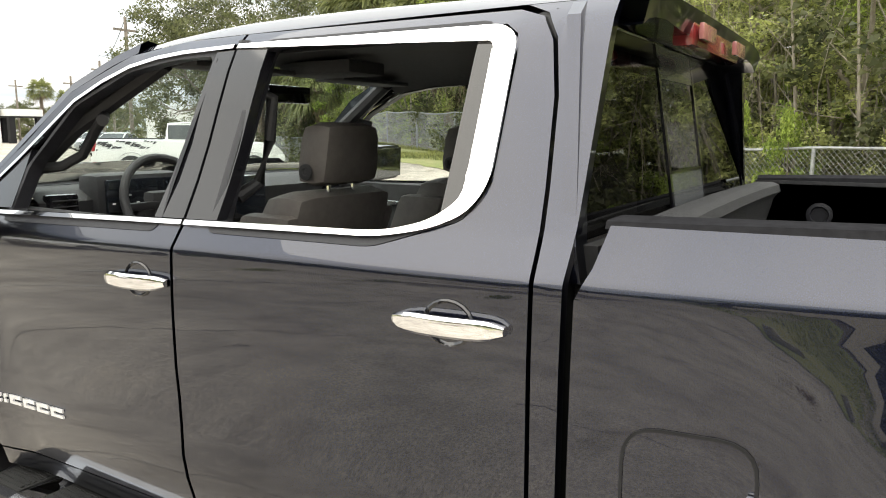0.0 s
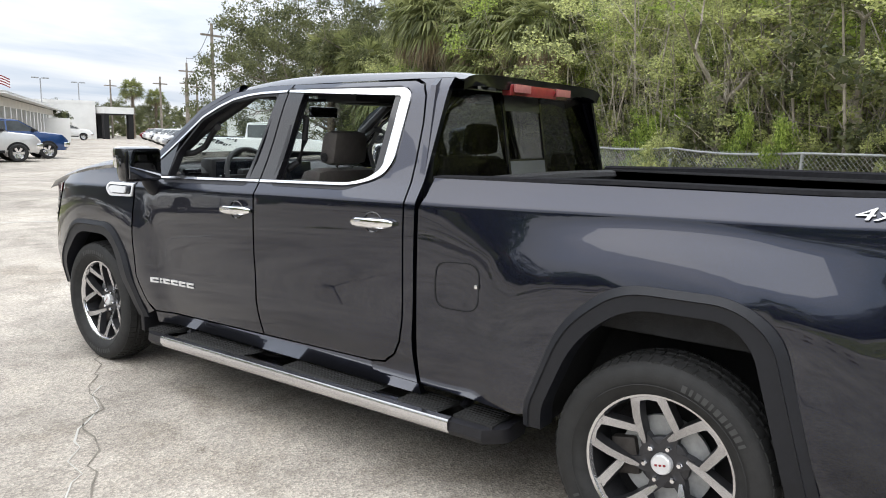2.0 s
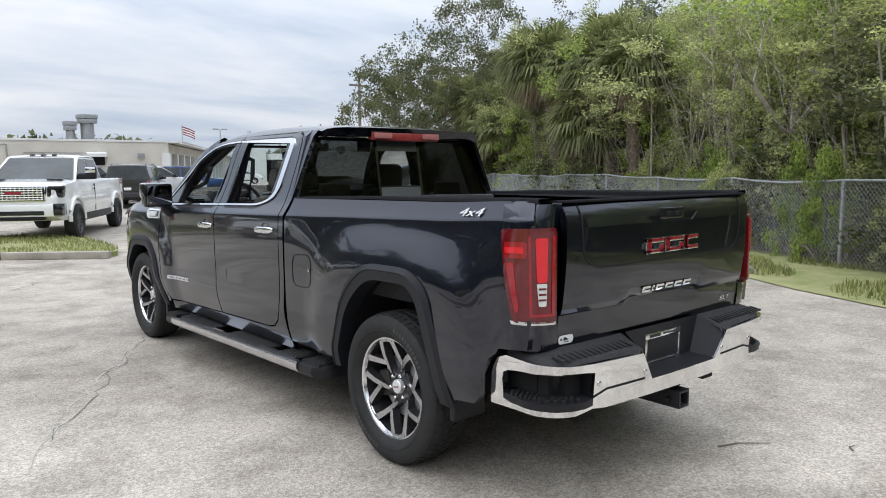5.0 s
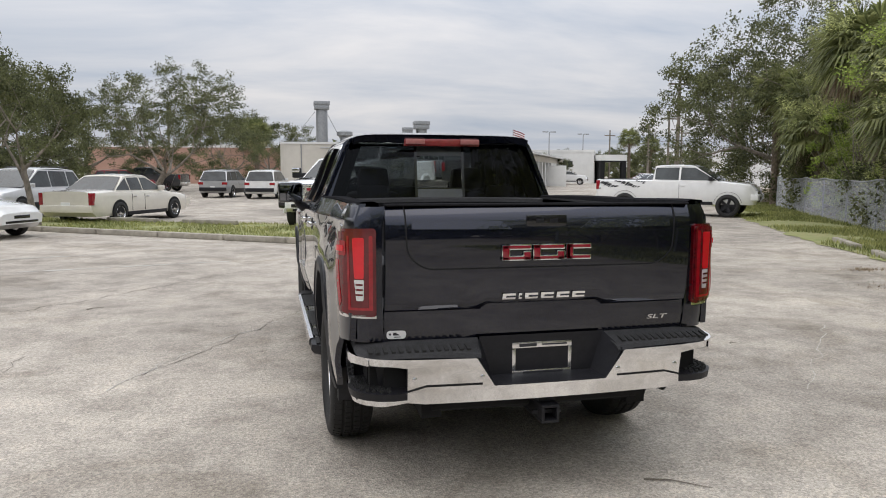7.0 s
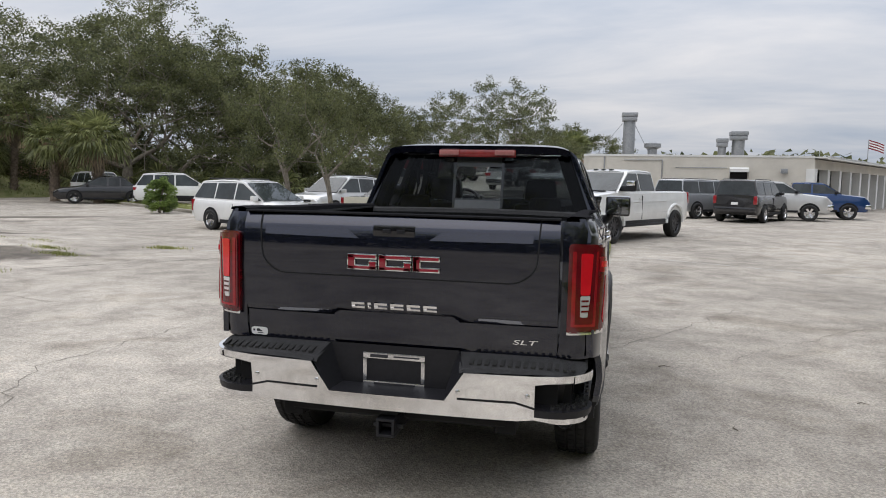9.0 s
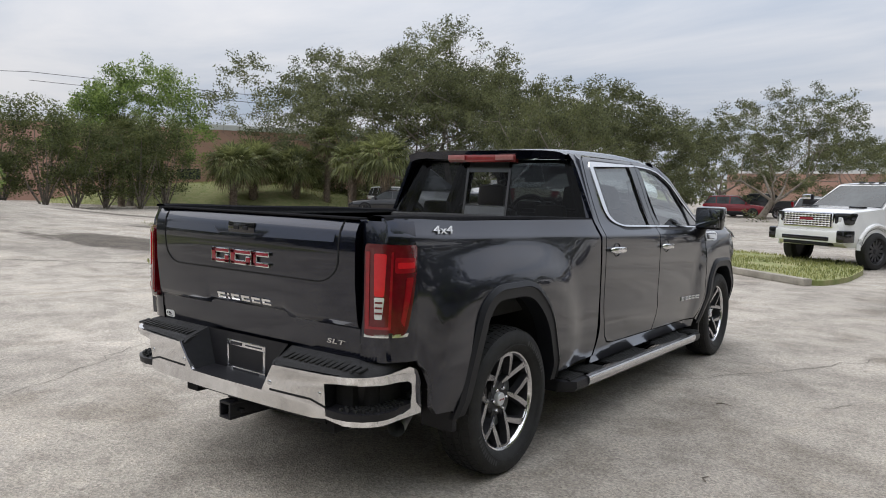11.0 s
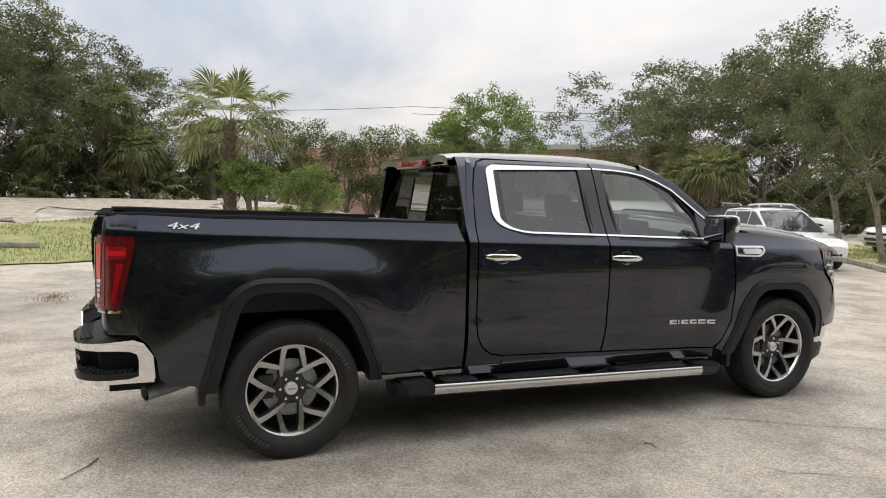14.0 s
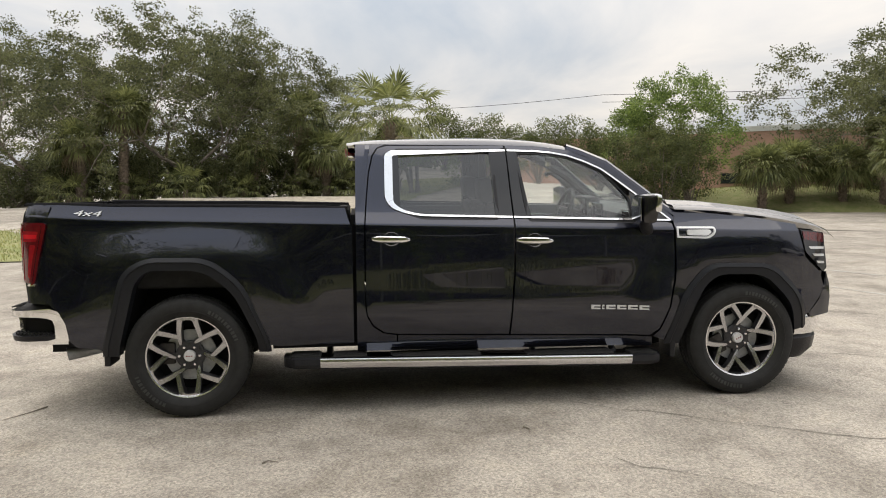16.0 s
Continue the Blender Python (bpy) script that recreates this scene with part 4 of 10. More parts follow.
    for z0, z1 in ((1.735, 1.822), (1.380, 1.476)):
        bm = bmesh.new()
        sheet(bm, [[(-0.18, z0), (0.18, z0), (0.18, z1), (-0.18, z1)]], lambda u, v, i: rear_pt(u, v, 0.003 - i), [], [], 0.006)
        bmesh.ops.recalc_face_normals(bm, faces=bm.faces[:])
        part("rear_glass_band", bm, material("grey_ceramic_band", (0.085, 0.09, 0.095), 0.25, coat=0.5, var=0.1) if z0 > 1.5 else bpy.data.materials["grey_ceramic_band"], win, "grey band on the sliding pane")
    # high brake lamp under the lip
    bm = bmesh.new()
    box(bm, -0.30, 0.30, 1.075, 1.13, 1.812, 1.872, bevel=0.012)
    for v in bm.verts:
        v.co.z -= 0.03 * (v.co.x / 0.3) ** 2 * 0.3
        v.co.y += 0.02 * (v.co.x / 0.3) ** 2
    hl = part("high_brake_lamp", bm, LAMP_DULL, truck, "dull red high brake lamp with pale ends")
    for a, b in ((-0.29, -0.14), (0.14, 0.29)):
        part("cargo_lamp", boxes((a, b, 1.0725, 1.085, 1.820, 1.860), bevel=0.003), LAMP_PALE, hl, "pale red cargo lamp lens")
    # roof fin
    bm = bmesh.new()
    vs = [bm.verts.new(p) for p in ((-0.025, 2.05, 1.925), (0.025, 2.05, 1.925), (0.02, 2.25, 1.925), (-0.02, 2.25, 1.925), (-0.006, 2.06, 1.975), (0.006, 2.06, 1.975), (0, 2.16, 1.95))]
    for f in ((0, 1, 5, 4), (0, 4, 6, 3), (1, 2, 6, 5), (2, 3, 6), (4, 5, 6)):
        bm.faces.new([vs[i] for i in f])
    bmesh.ops.recalc_face_normals(bm, faces=bm.faces[:])
    part("roof_antenna", bm, GLOSS, truck, "small black roof fin")
    # hood
    bm = bmesh.new()
    HOOD = [(3.46, 1.385), (3.75, 1.372), (4.10, 1.335), (4.42, 1.285), (4.60, 1.245), (4.70, 1.20), (4.74, 1.15)]
    rows = []
    for y in [3.46, 3.60, 3.75, 3.95, 4.15, 4.35, 4.5, 4.6, 4.68, 4.74]:
        ze = lerp_table(HOOD, y)
        xe = side_x(min(y, 4.55), min(ze, 1.30)) - 0.015
        row = []
        for q, h in ((1.0, 0.0), (0.965, 0.020), (0.90, 0.032), (0.78, 0.036), (0.74, 0.060), (0.5, 0.068), (0.25, 0.072), (0.0, 0.074)):
            row.append((xe * q, y + 0.16 * (1 - q * q) * (1 if y > 4.2 else 0.5), ze + h * (1.0 if y < 4.6 else 0.6)))
        pts = row + [(-x, yy, z) for x, yy, z in row[-2::-1]]
        rows.append([bm.verts.new(p) for p in pts])
    for r0, r1 in zip(rows, rows[1:]):
        for k in range(len(r0) - 1):
            bm.faces.new((r0[k], r0[k + 1], r1[k + 1], r1[k]))
    bmesh.ops.recalc_face_normals(bm, faces=bm.faces[:])
    if sum(f.normal.z for f in bm.faces) < 0:
        bmesh.ops.reverse_faces(bm, faces=bm.faces[:])
    part("hood", bm, PAINT, truck, "painted hood with a raised centre")
    part("cowl", boxes((-0.80, 0.80, 3.42, 3.60, 1.33, 1.378), bevel=0.01), BLACK, truck)
    # nose: bulkhead, grille, lamps, bumper
    part("front_bulkhead", boxes((-0.86, 0.86, 4.30, 4.62, 0.45, 1.22), bevel=0.03), VOID, truck)
    bm = bmesh.new()
    box(bm, -0.56, 0.56, 4.70, 4.86, 0.74, 1.19, bevel=0.05)
    gr = part("grille", bm, GLOSS, truck, "black grille with chrome surround")
    for z in frange(0.78, 1.16, 0.055):
        part("grille_bar", boxes((-0.50, 0.50, 4.85, 4.875, z - 0.009, z + 0.009), bevel=0.004), CHROME, gr)
    for s in (-1, 1):
        bm = bmesh.new()
        o = rounded([(4.44, 1.225), (4.665, 1.20), (4.70, 0.93), (4.655, 0.90), (4.47, 1.06)], 0.02, 3)
        def nose(y, z, i, s=s):
            return Vector((s * (side_x(y, z) + 0.004 - i), y, z))
        sheet(bm, [o], nose, frange(4.4, 4.72, 0.05), [1.0, 1.1], 0.05)
        bmesh.ops.recalc_face_normals(bm, faces=bm.faces[:])
        lamp = part("headlamp", bm, GLOSS, truck, "headlamp with stacked clear bars")
        bm = bmesh.new()
        sheet(bm, [[(4.455, 1.214), (4.655, 1.19), (4.662, 1.125), (4.46, 1.15)]], lambda y, z, i, s=s: Vector((s * (side_x(y, z) + 0.007 - i), y, z)), frange(4.4, 4.72, 0.05), [], 0.004)
        part("lamp_reflector", bm, LAMP_RED_DEEP, lamp, "dark amber side reflector")
        for z in (1.085, 1.03, 0.975):
            bm = bmesh.new()
            sheet(bm, [[(4.50 + (1.085 - z) * 0.7, z + 0.014), (4.665, z + 0.006), (4.668, z - 0.012), (4.52 + (1.085 - z) * 0.7, z - 0.006)]], lambda y, zz, i, s=s: Vector((s * (side_x(y, zz) + 0.008 - i), y, zz)), frange(4.4, 4.72, 0.05), [], 0.006)
            part("lamp_bar", bm, LAMP_CLEAR, lamp, "clear light bar")
        nose_line = [(0.950, 4.415), (0.940, 4.50), (0.895, 4.605), (0.80, 4.70), (0.62, 4.79), (0.35, 4.86), (0.0, 4.88)]
        for nm, mt, lb, sect in (("front_bumper", CHROME, "chrome front bumper half", ((-0.07, 0.632), (-0.012, 0.630), (0.0, 0.615), (0.006, 0.53), (0.0, 0.445), (-0.012, 0.430), (-0.07, 0.428))),
                                 ("front_valance", BLACK, "black lower valance half", ((-0.03, 0.426), (-0.012, 0.40), (-0.03, 0.30), (-0.09, 0.235), (-0.16, 0.23)))):
            bm = bmesh.new()
            rows = []
            for i, (x, y) in enumerate(nose_line):
                a, b = nose_line[max(i - 1, 0)], nose_line[min(i + 1, len(nose_line) - 1)]
                d = Vector((b[0] - a[0], b[1] - a[1])).normalized()
                rows.append([bm.verts.new((s * (x + d.y * o), y - d.x * o, z)) for o, z in sect])
            for r0, r1 in zip(rows, rows[1:]):
                for k in range(len(sect) - 1):
                    bm.faces.new((r0[k], r0[k + 1], r1[k + 1], r1[k]))
            bm.faces.new(rows[0])
            bmesh.ops.recalc_face_normals(bm, faces=bm.faces[:])
            part(nm, bm, mt, truck, lb)
        bm = bmesh.new()
        o = [(4.535, 0.60), (4.62, 0.70), (4.665, 0.80), (4.70, 0.90), (4.74, 0.80), (4.74, 0.58), (4.56, 0.56)]
        sheet(bm, [o], lambda y, z, i, s=s: Vector((s * (side_x(y, z) - 0.004 - i), y, z)), frange(4.5, 4.75, 0.05), [0.7, 0.8], 0.05)
        bmesh.ops.recalc_face_normals(bm, faces=bm.faces[:])
        part("nose_corner", bm, PAINT, truck)
    part("nose_filler", boxes((-0.78, 0.78, 4.60, 4.76, 0.56, 1.18), bevel=0.04), PAINT, truck)
    return roof


build_cab()


# ---- wheels ----
def build_wheel():
    """One wheel, its outer face towards +x, hub at the origin."""
    hub = new("wheel")
    hub.parent = truck
    bm = bmesh.new()
    prof = [(0.075, 0.272), (0.098, 0.285), (0.118, 0.315), (0.126, 0.350), (0.120, 0.382), (0.108, 0.400), (0.088, 0.409), (0.060, 0.4115), (0.054, 0.405), (0.046, 0.405), (0.040, 0.4125), (0.008, 0.414),
            (0.003, 0.4065), (-0.005, 0.4065), (-0.010, 0.414), (-0.040, 0.4125), (-0.046, 0.405), (-0.054, 0.405), (-0.060, 0.4115), (-0.088, 0.409), (-0.110, 0.396), (-0.125, 0.35), (-0.11, 0.29), (-0.08, 0.27)]
    lathe(bm, prof, 72)
    tyre = part("tyre", bm, RUBBER, hub, "black all-terrain tyre", 50)
    # tread blocks, staggered
    bm = bmesh.new()
    n = 62
    for k in range(n):
        a = 2 * math.pi * k / n
        for x0, x1, ph, r0, r1, lean in ((0.062, 0.104, 0.0, 0.398, 0.4165, 0.10), (0.010, 0.040, 0.4, 0.405, 0.4185, 0.25), (-0.040, -0.010, 0.7, 0.405, 0.4185, -0.25), (-0.104, -0.062, 0.2, 0.398, 0.4165, -0.10)):
            c = a + ph * 2 * math.pi / n
            w = 0.36 * 2 * math.pi / n
            vs = []
            for x in (x0, x1):
                sh = lean * (x - x0)
                rr = r1 - (0.010 if abs(x) > 0.1 else 0.0)
                for t, r in ((c - w + sh, r0), (c + w + sh, r0), (c + w + sh, rr), (c - w + sh, rr)):
                    vs.append(bm.verts.new((x, r * math.cos(t), r * math.sin(t))))
            for f in ((3, 2, 6, 7), (0, 4, 5, 1), (0, 1, 2, 3), (4, 7, 6, 5), (0, 3, 7, 4), (1, 5, 6, 2)):
                bm.faces.new([vs[i] for i in f])
    bmesh.ops.recalc_face_normals(bm, faces=bm.faces[:])
    part("tread", bm, RUBBER, tyre, "", 0)["kind"] = "stuff"
    # sidewall marks: raised bars and a ring
    bm = bmesh.new()
    for base in (0.35, 0.35 + math.pi):
        for k in range(11):
            a = base + k * 0.075
            ws = 0.026 if k % 3 else 0.016
            pts = []
            for r, da in ((0.335, -ws), (0.335, ws), (0.362, ws), (0.362, -ws)):
                pts.append((0.1285 - abs(r - 0.35) * 0.12, r * math.cos(a + da), r * math.sin(a + da)))
            bm.faces.new([bm.verts.new(p) for p in pts])
    part("sidewall_mark", bm, RUBBER_TEXT, tyre, "raised plain bars on the sidewall", 0)["kind"] = "stuff"
    bm = bmesh.new()
    lathe(bm, [(0.1275, 0.322), (0.129, 0.3245), (0.1275, 0.327)], 72)
    part("sidewall_ring", bm, RUBBER, tyre)
    # rim
    bm = bmesh.new()
    lathe(bm, [(0.070, 0.262), (0.086, 0.270), (0.090, 0.279), (0.082, 0.284), (0.070, 0.281)], 72)
    rim = part("rim", bm, ALLOY, hub, "machined alloy rim with six split spokes")
    bm = bmesh.new()
    lathe(bm, [(0.074, 0.265), (0.02, 0.255), (-0.10, 0.245)], 64)
    part("rim_barrel", bm, ALLOY_DARK, rim)
    bm = bmesh.new()
    lathe(bm, [(-0.06, 0.25), (-0.06, 0.02)], 40)
    part("wheel_back", bm, VOID, rim)
    bm = bmesh.new()
    lathe(bm, [(-0.02, 0.175), (-0.005, 0.175), (-0.005, 0.06)], 48)
    part("brake_disc", bm, STEEL, hub, "steel brake disc")
    part("brake_caliper", boxes((-0.03, 0.02, -0.20, -0.10, -0.06, 0.09), bevel=0.015), RUST, hub)

    def spoke(pts, widths, depths, mat_top):
        """An arm along points (r, angle) whose face is bright and whose flanks are dark."""
        top, flank = bmesh.new(), bmesh.new()
        rows = []
        cs = [Vector((r * math.cos(a), r * math.sin(a))) for r, a in pts]
        for i, c in enumerate(cs):
            d = (cs[min(i + 1, len(cs) - 1)] - cs[max(i - 1, 0)]).normalized()
            nrm = Vector((-d.y, d.x))
            rows.append((c + nrm * widths[i] / 2, c - nrm * widths[i] / 2, depths[i]))
        tv = [(top.verts.new((x, a.x, a.y)), top.verts.new((x, b.x, b.y))) for a, b, x in rows]
        for p, q in zip(tv, tv[1:]):
            top.faces.new((p[0], p[1], q[1], q[0]))
        fv = [[flank.verts.new(v) for v in ((x - 0.0005, a.x, a.y), (x - 0.045, a.x + (a.x - b.x) * 0.18, a.y + (a.y - b.y) * 0.18), (x - 0.0005, b.x, b.y), (x - 0.045, b.x - (a.x - b.x) * 0.18, b.y - (a.y - b.y) * 0.18))] for a, b, x in rows]
        for p, q in zip(fv, fv[1:]):
            flank.faces.new((p[0], p[1], q[1], q[0]))
            flank.faces.new((p[2], p[3], q[3], q[2]))
        for m_ in (top, flank):
            bmesh.ops.recalc_face_normals(m_, faces=m_.faces[:])
        for f in top.faces:
            if f.normal.x < 0:
                f.normal_flip()
        return top, flank
    for k in range(6):
        base = math.pi / 2 + k * math.pi / 3
        tops, flanks = bmesh.new(), bmesh.new()
        me_t, me_f = [], []
        # a long arm down to the hub and a short one that meets the next pair
        arms = (([(0.273, base + 0.17), (0.240, base + 0.225), (0.195, base + 0.31), (0.150, base + 0.42), (0.118, base + 0.53), (0.094, base + 0.68)], [0.040, 0.033, 0.030, 0.028, 0.024, 0.012], [0.080, 0.074, 0.064, 0.050, 0.040, 0.030]),
                ([(0.273, base - 0.17), (0.240, base - 0.235), (0.195, base - 0.36), (0.158, base - 0.52), (0.146, base - 0.60)], [0.040, 0.033, 0.030, 0.027, 0.020], [0.0797, 0.0737, 0.0637, 0.0515, 0.0475]))
        for arm, wid, dep in arms:
            t_, f_ = spoke(arm, wid, dep, None)
            for src, dst in ((t_, tops), (f_, flanks)):
                me = bpy.data.meshes.new("tmp")
                src.to_mesh(me)
                src.free()
                dst.from_mesh(me)
                bpy.data.meshes.remove(me)
        # the bridge at the rim and a dark stem at the hub
        t_, f_ = spoke([(0.266, base - 0.19), (0.268, base), (0.266, base + 0.19)], [0.026, 0.024, 0.026], [0.079, 0.081, 0.079], None)
        f_.free()
        me = bpy.data.meshes.new("tmp")
        t_.to_mesh(me)
        t_.free()
        tops.from_mesh(me)
        bpy.data.meshes.remove(me)
        sp = part("spoke", tops, SPOKE_FACE, rim, "bright machined split spoke", 25)
        part("spoke_flank", flanks, ALLOY_DARK, sp, "dark grey spoke flank", 25)
        stem = bmesh.new()
        for sgn in (-1, 1):
            pts = [(0.050, base + sgn * 0.30 + 0.6), (0.09, base + sgn * 0.12 + 0.62), (0.125, base + sgn * 0.05 + 0.52)]
            vs = []
            for (r, a), w in zip(pts, (0.05, 0.032, 0.02)):
                c = Vector((r * math.cos(a), r * math.sin(a)))
                nrm = Vector((-math.sin(a), math.cos(a))) * w / 2
                dx = 0.026 if r < 0.1 else 0.029
                vs.append([stem.verts.new((dx, c.x + nrm.x, c.y + nrm.y)), stem.verts.new((dx, c.x - nrm.x, c.y - nrm.y)), stem.verts.new((dx - 0.04, c.x - nrm.x * 1.3, c.y - nrm.y * 1.3)), stem.verts.new((dx - 0.04, c.x + nrm.x * 1.3, c.y + nrm.y * 1.3))])
            for p, q in zip(vs, vs[1:]):
                for i in range(4):
                    stem.faces.new((p[i], p[(i + 1) % 4], q[(i + 1) % 4], q[i]))
        bmesh.ops.recalc_face_normals(stem, faces=stem.faces[:])
        part("spoke_root", stem, ALLOY_DARK, sp)
        nut = bmesh.new()
        a = base + math.pi / 6
        tube(nut, [(0.015, 0.068 * math.cos(a), 0.068 * math.sin(a)), (0.042, 0.068 * math.cos(a), 0.068 * math.sin(a)), (0.048, 0.068 * math.cos(a), 0.068 * math.sin(a))], [0.0125, 0.0125, 0.008], 6)
        part("lug_nut", nut, CHROME, rim, "chrome lug nut")
    bm = bmesh.new()
    lathe(bm, [(0.0, 0.10), (0.018, 0.098), (0.024, 0.085), (0.024, 0.03)], 36)
    part("hub_plate", bm, ALLOY_DARK, rim)
    bm = bmesh.new()
    lathe(bm, [(0.02, 0.040), (0.046, 0.039), (0.052, 0.034), (0.054, 0.001)], 32)
    cap = part("centre_cap", bm, BADGE, hub, "silver centre cap with red bars")
    for k in (-1, 0, 1):
        part("cap_mark", boxes((0.053, 0.0548, k * 0.016 - 0.005, k * 0.016 + 0.005, -0.004, 0.004)), BADGE_RED, cap, "red bar", 0)
    return hub


wheel = build_wheel()
wheel.matrix_basis = pose(0.868, 0, 0.414)
for px, py, turn, rz in ((0.868, 3.988, 25, 0), (-0.868, 0, 12, 180), (-0.868, 3.988, 50, 180)):
    copy_thing(wheel, Matrix.Translation((px, py, 0.414)) @ pose(0, 0, 0, 0, 0, rz) @ pose(0, 0, 0, turn, 0, 0))
for ya in AXLES:
    bm = bmesh.new()
    tube(bm, [(-0.80, ya, 0.414), (0.80, ya, 0.414)], 0.05, 10)
    tube(bm, [(0.05, ya - 0.15, 0.40), (0.05, ya + 0.15, 0.40)], [0.13, 0.13], 12)
    part("axle", bm, VOID, truck)


# ---- bed, tailgate, lamps, bumper ----
def tg_y(z):
    return -lerp_table([(0.77, 1.086), (0.90, 1.098), (0.934, 1.100), (0.944, 1.116), (0.970, 1.128), (1.05, 1.138), (1.15, 1.148), (1.33, 1.152), (1.39, 1.142), (1.445, 1.105)], z)


def build_rear():
    # inner shell and floor so that no light leaks through the gaps
    part("underbody", boxes((-0.88, 0.88, 0.56, 3.45, 0.44, 0.60), (-0.42, 0.42, -1.0, 4.4, 0.42, 0.60), (-0.60, -0.50, -1.05, 4.5, 0.40, 0.52), (0.50, 0.60, -1.05, 4.5, 0.40, 0.52)), VOID, truck)
    # added dark block that stops daylight showing between cab and bed
    part("gap_seal", boxes((-0.885, 0.885, 1.113, 1.157, 0.47, 1.37)), VOID, truck)
    for sd in (-1, 1):
        xs = lambda p, q: (min(sd * p, sd * q), max(sd * p, sd * q))
        part("inner_panel", boxes((*xs(0.80, 0.865), -0.62, 1.10, 1.06, 1.40), (*xs(0.80, 0.90), 0.58, 1.11, 0.48, 1.06), (*xs(0.80, 0.865), -1.02, -0.60, 0.60, 1.40)), VOID, truck)
    bed = part("bed_floor", boxes((-0.80, 0.80, -1.08, 1.09, 0.86, 0.90)), LINER, truck, "black textured bed floor", 0)
    for a, b in ((-0.86, -0.80), (0.80, 0.86)):
        part("bed_wall", boxes((a, b, -1.06, 1.09, 0.88, 1.412)), LINER, bed, "", 0)
    part("bed_front", boxes((-0.80, 0.80, 1.055, 1.095, 0.88, 1.33)), LINER, bed, "", 0)
    for s in (-1, 1):
        part("wheel_box", boxes((min(s * 0.62, s * 0.82), max(s * 0.62, s * 0.82), -0.42, 0.48, 0.89, 1.10), bevel=0.04), LINER, bed)
        for y in frange(-1.0, 1.0, 0.5):
            part("bed_rib", boxes((min(s * 0.775, s * 0.805), max(s * 0.775, s * 0.805), y - 0.07, y + 0.07, 0.95, 1.34), bevel=0.012), LINER, bed)
        for y in (0.86, -0.85):
            bm = bmesh.new()
            lathe(bm, [(0, 0.045), (0.012, 0.045), (0.014, 0.032), (0.004, 0.028), (0.004, 0.001)], 20)
            for v in bm.verts:
                v.co = Vector((s * (0.80 - v.co.x), y + v.co.y, 1.29 + v.co.z))
            part("tie_down", bm, BLACK, bed, "round black tie-down boss")
    for x in frange(-0.78, 0.78, 0.12):
        part("floor_rib", boxes((x - 0.025, x + 0.025, -1.06, 1.05, 0.895, 0.912), bevel=0.004), LINER, bed)
    # padded front header
    bm = bmesh.new()
    rows = []
    for x in [-0.86, -0.83, -0.4, 0, 0.4, 0.83, 0.86]:
        dz = 0.012 * (1 - (x / 0.86) ** 2)
        rows.append([bm.verts.new((x, y, z + dz)) for y, z in ((1.098, 1.24), (1.098, 1.385), (1.080, 1.403), (1.03, 1.405), (1.005, 1.395), (0.998, 1.37), (1.02, 1.345), (1.045, 1.24))])
    for r0, r1 in zip(rows, rows[1:]):
        for k in range(7):
            bm.faces.new((r0[k], r0[k + 1], r1[k + 1], r1[k]))
    bmesh.ops.recalc_face_normals(bm, faces=bm.faces[:])
    part("bed_header", bm, LINER, bed, "rounded grey-black bed header")
    for s in (-1, 1):
        bm = bmesh.new()
        rows = []
        for y in [-1.055] + frange(-1.0, 1.05, 0.1) + [1.085]:
            zt = lerp_table([(-1.06, 1.456), (-0.5, 1.458), (0.3, 1.450), (1.09, 1.427)], y)
            xo = side_x(max(y, -0.98), zt - 0.01) - (0.012 if y < -1.02 else 0)
            rows.append([bm.verts.new((s * x, y, z)) for x, z in ((xo + 0.002, zt - 0.016), (xo - 0.004, zt - 0.002), (xo - 0.02, zt), (0.83, zt + 0.001), (0.808, zt - 0.008), (0.80, zt - 0.07))])
        for r0, r1 in zip(rows, rows[1:]):
            for k in range(5):
                bm.faces.new((r0[k], r0[k + 1], r1[k + 1], r1[k]))
        bmesh.ops.recalc_face_normals(bm, faces=bm.faces[:])
        part("bed_rail_cap", bm, RAIL, truck, "grey-black bed rail cap")
        # rear corner post
        plan = [(0.962, -0.86), (0.956, -0.96), (0.938, -1.03), (0.905, -1.068), (0.85, -1.086), (0.798, -1.090), (0.798, -0.98)]
        bm = bmesh.new()
        levels = [(0.79, -0.012), (0.86, -0.004), (0.95, -0.002), (1.15, 0.0), (1.32, -0.002), (1.39, -0.012), (1.432, -0.03)]
        rows = [[bm.verts.new((s * (x + d), y - d * 0.6, z)) for x, y in plan] for z, d in levels]
        for r0, r1 in zip(rows, rows[1:]):
            for k in range(len(plan) - 1):
                bm.faces.new((r0[k], r0[k + 1], r1[k + 1], r1[k]))
        bm.faces.new(rows[-1])
        bm.faces.new(rows[0])
        bmesh.ops.recalc_face_normals(bm, faces=bm.faces[:])
        part("corner_post", bm, PAINT, truck)
        # tail lamp wrapped round the corner
        path = [(0.0, (0.985, -0.855)), (0.10, (0.980, -0.955)), (0.16, (0.965, -1.013)), (0.205, (0.938, -1.052)), (0.25, (0.895, -1.085)), (0.29, (0.855, -1.100)), (0.335, (0.808, -1.106))]

        def wrap(u, z, d, s=s):
            u = min(max(u, 0), 0.335)
            x = smooth_path(path, u, 0)
            y = smooth_path(path, u, 1)
            if u < 0.17:
                x += (side_x(y, z) - side_x(y, 1.15)) * (1 - u / 0.17)
            a, b = smooth_path(path, u + 0.01, 0) - smooth_path(path, u - 0.01, 0), smooth_path(path, u + 0.01, 1) - smooth_path(path, u - 0.01, 1)
            l = math.hypot(a, b) or 1
            nx, ny = -b / l, a / l
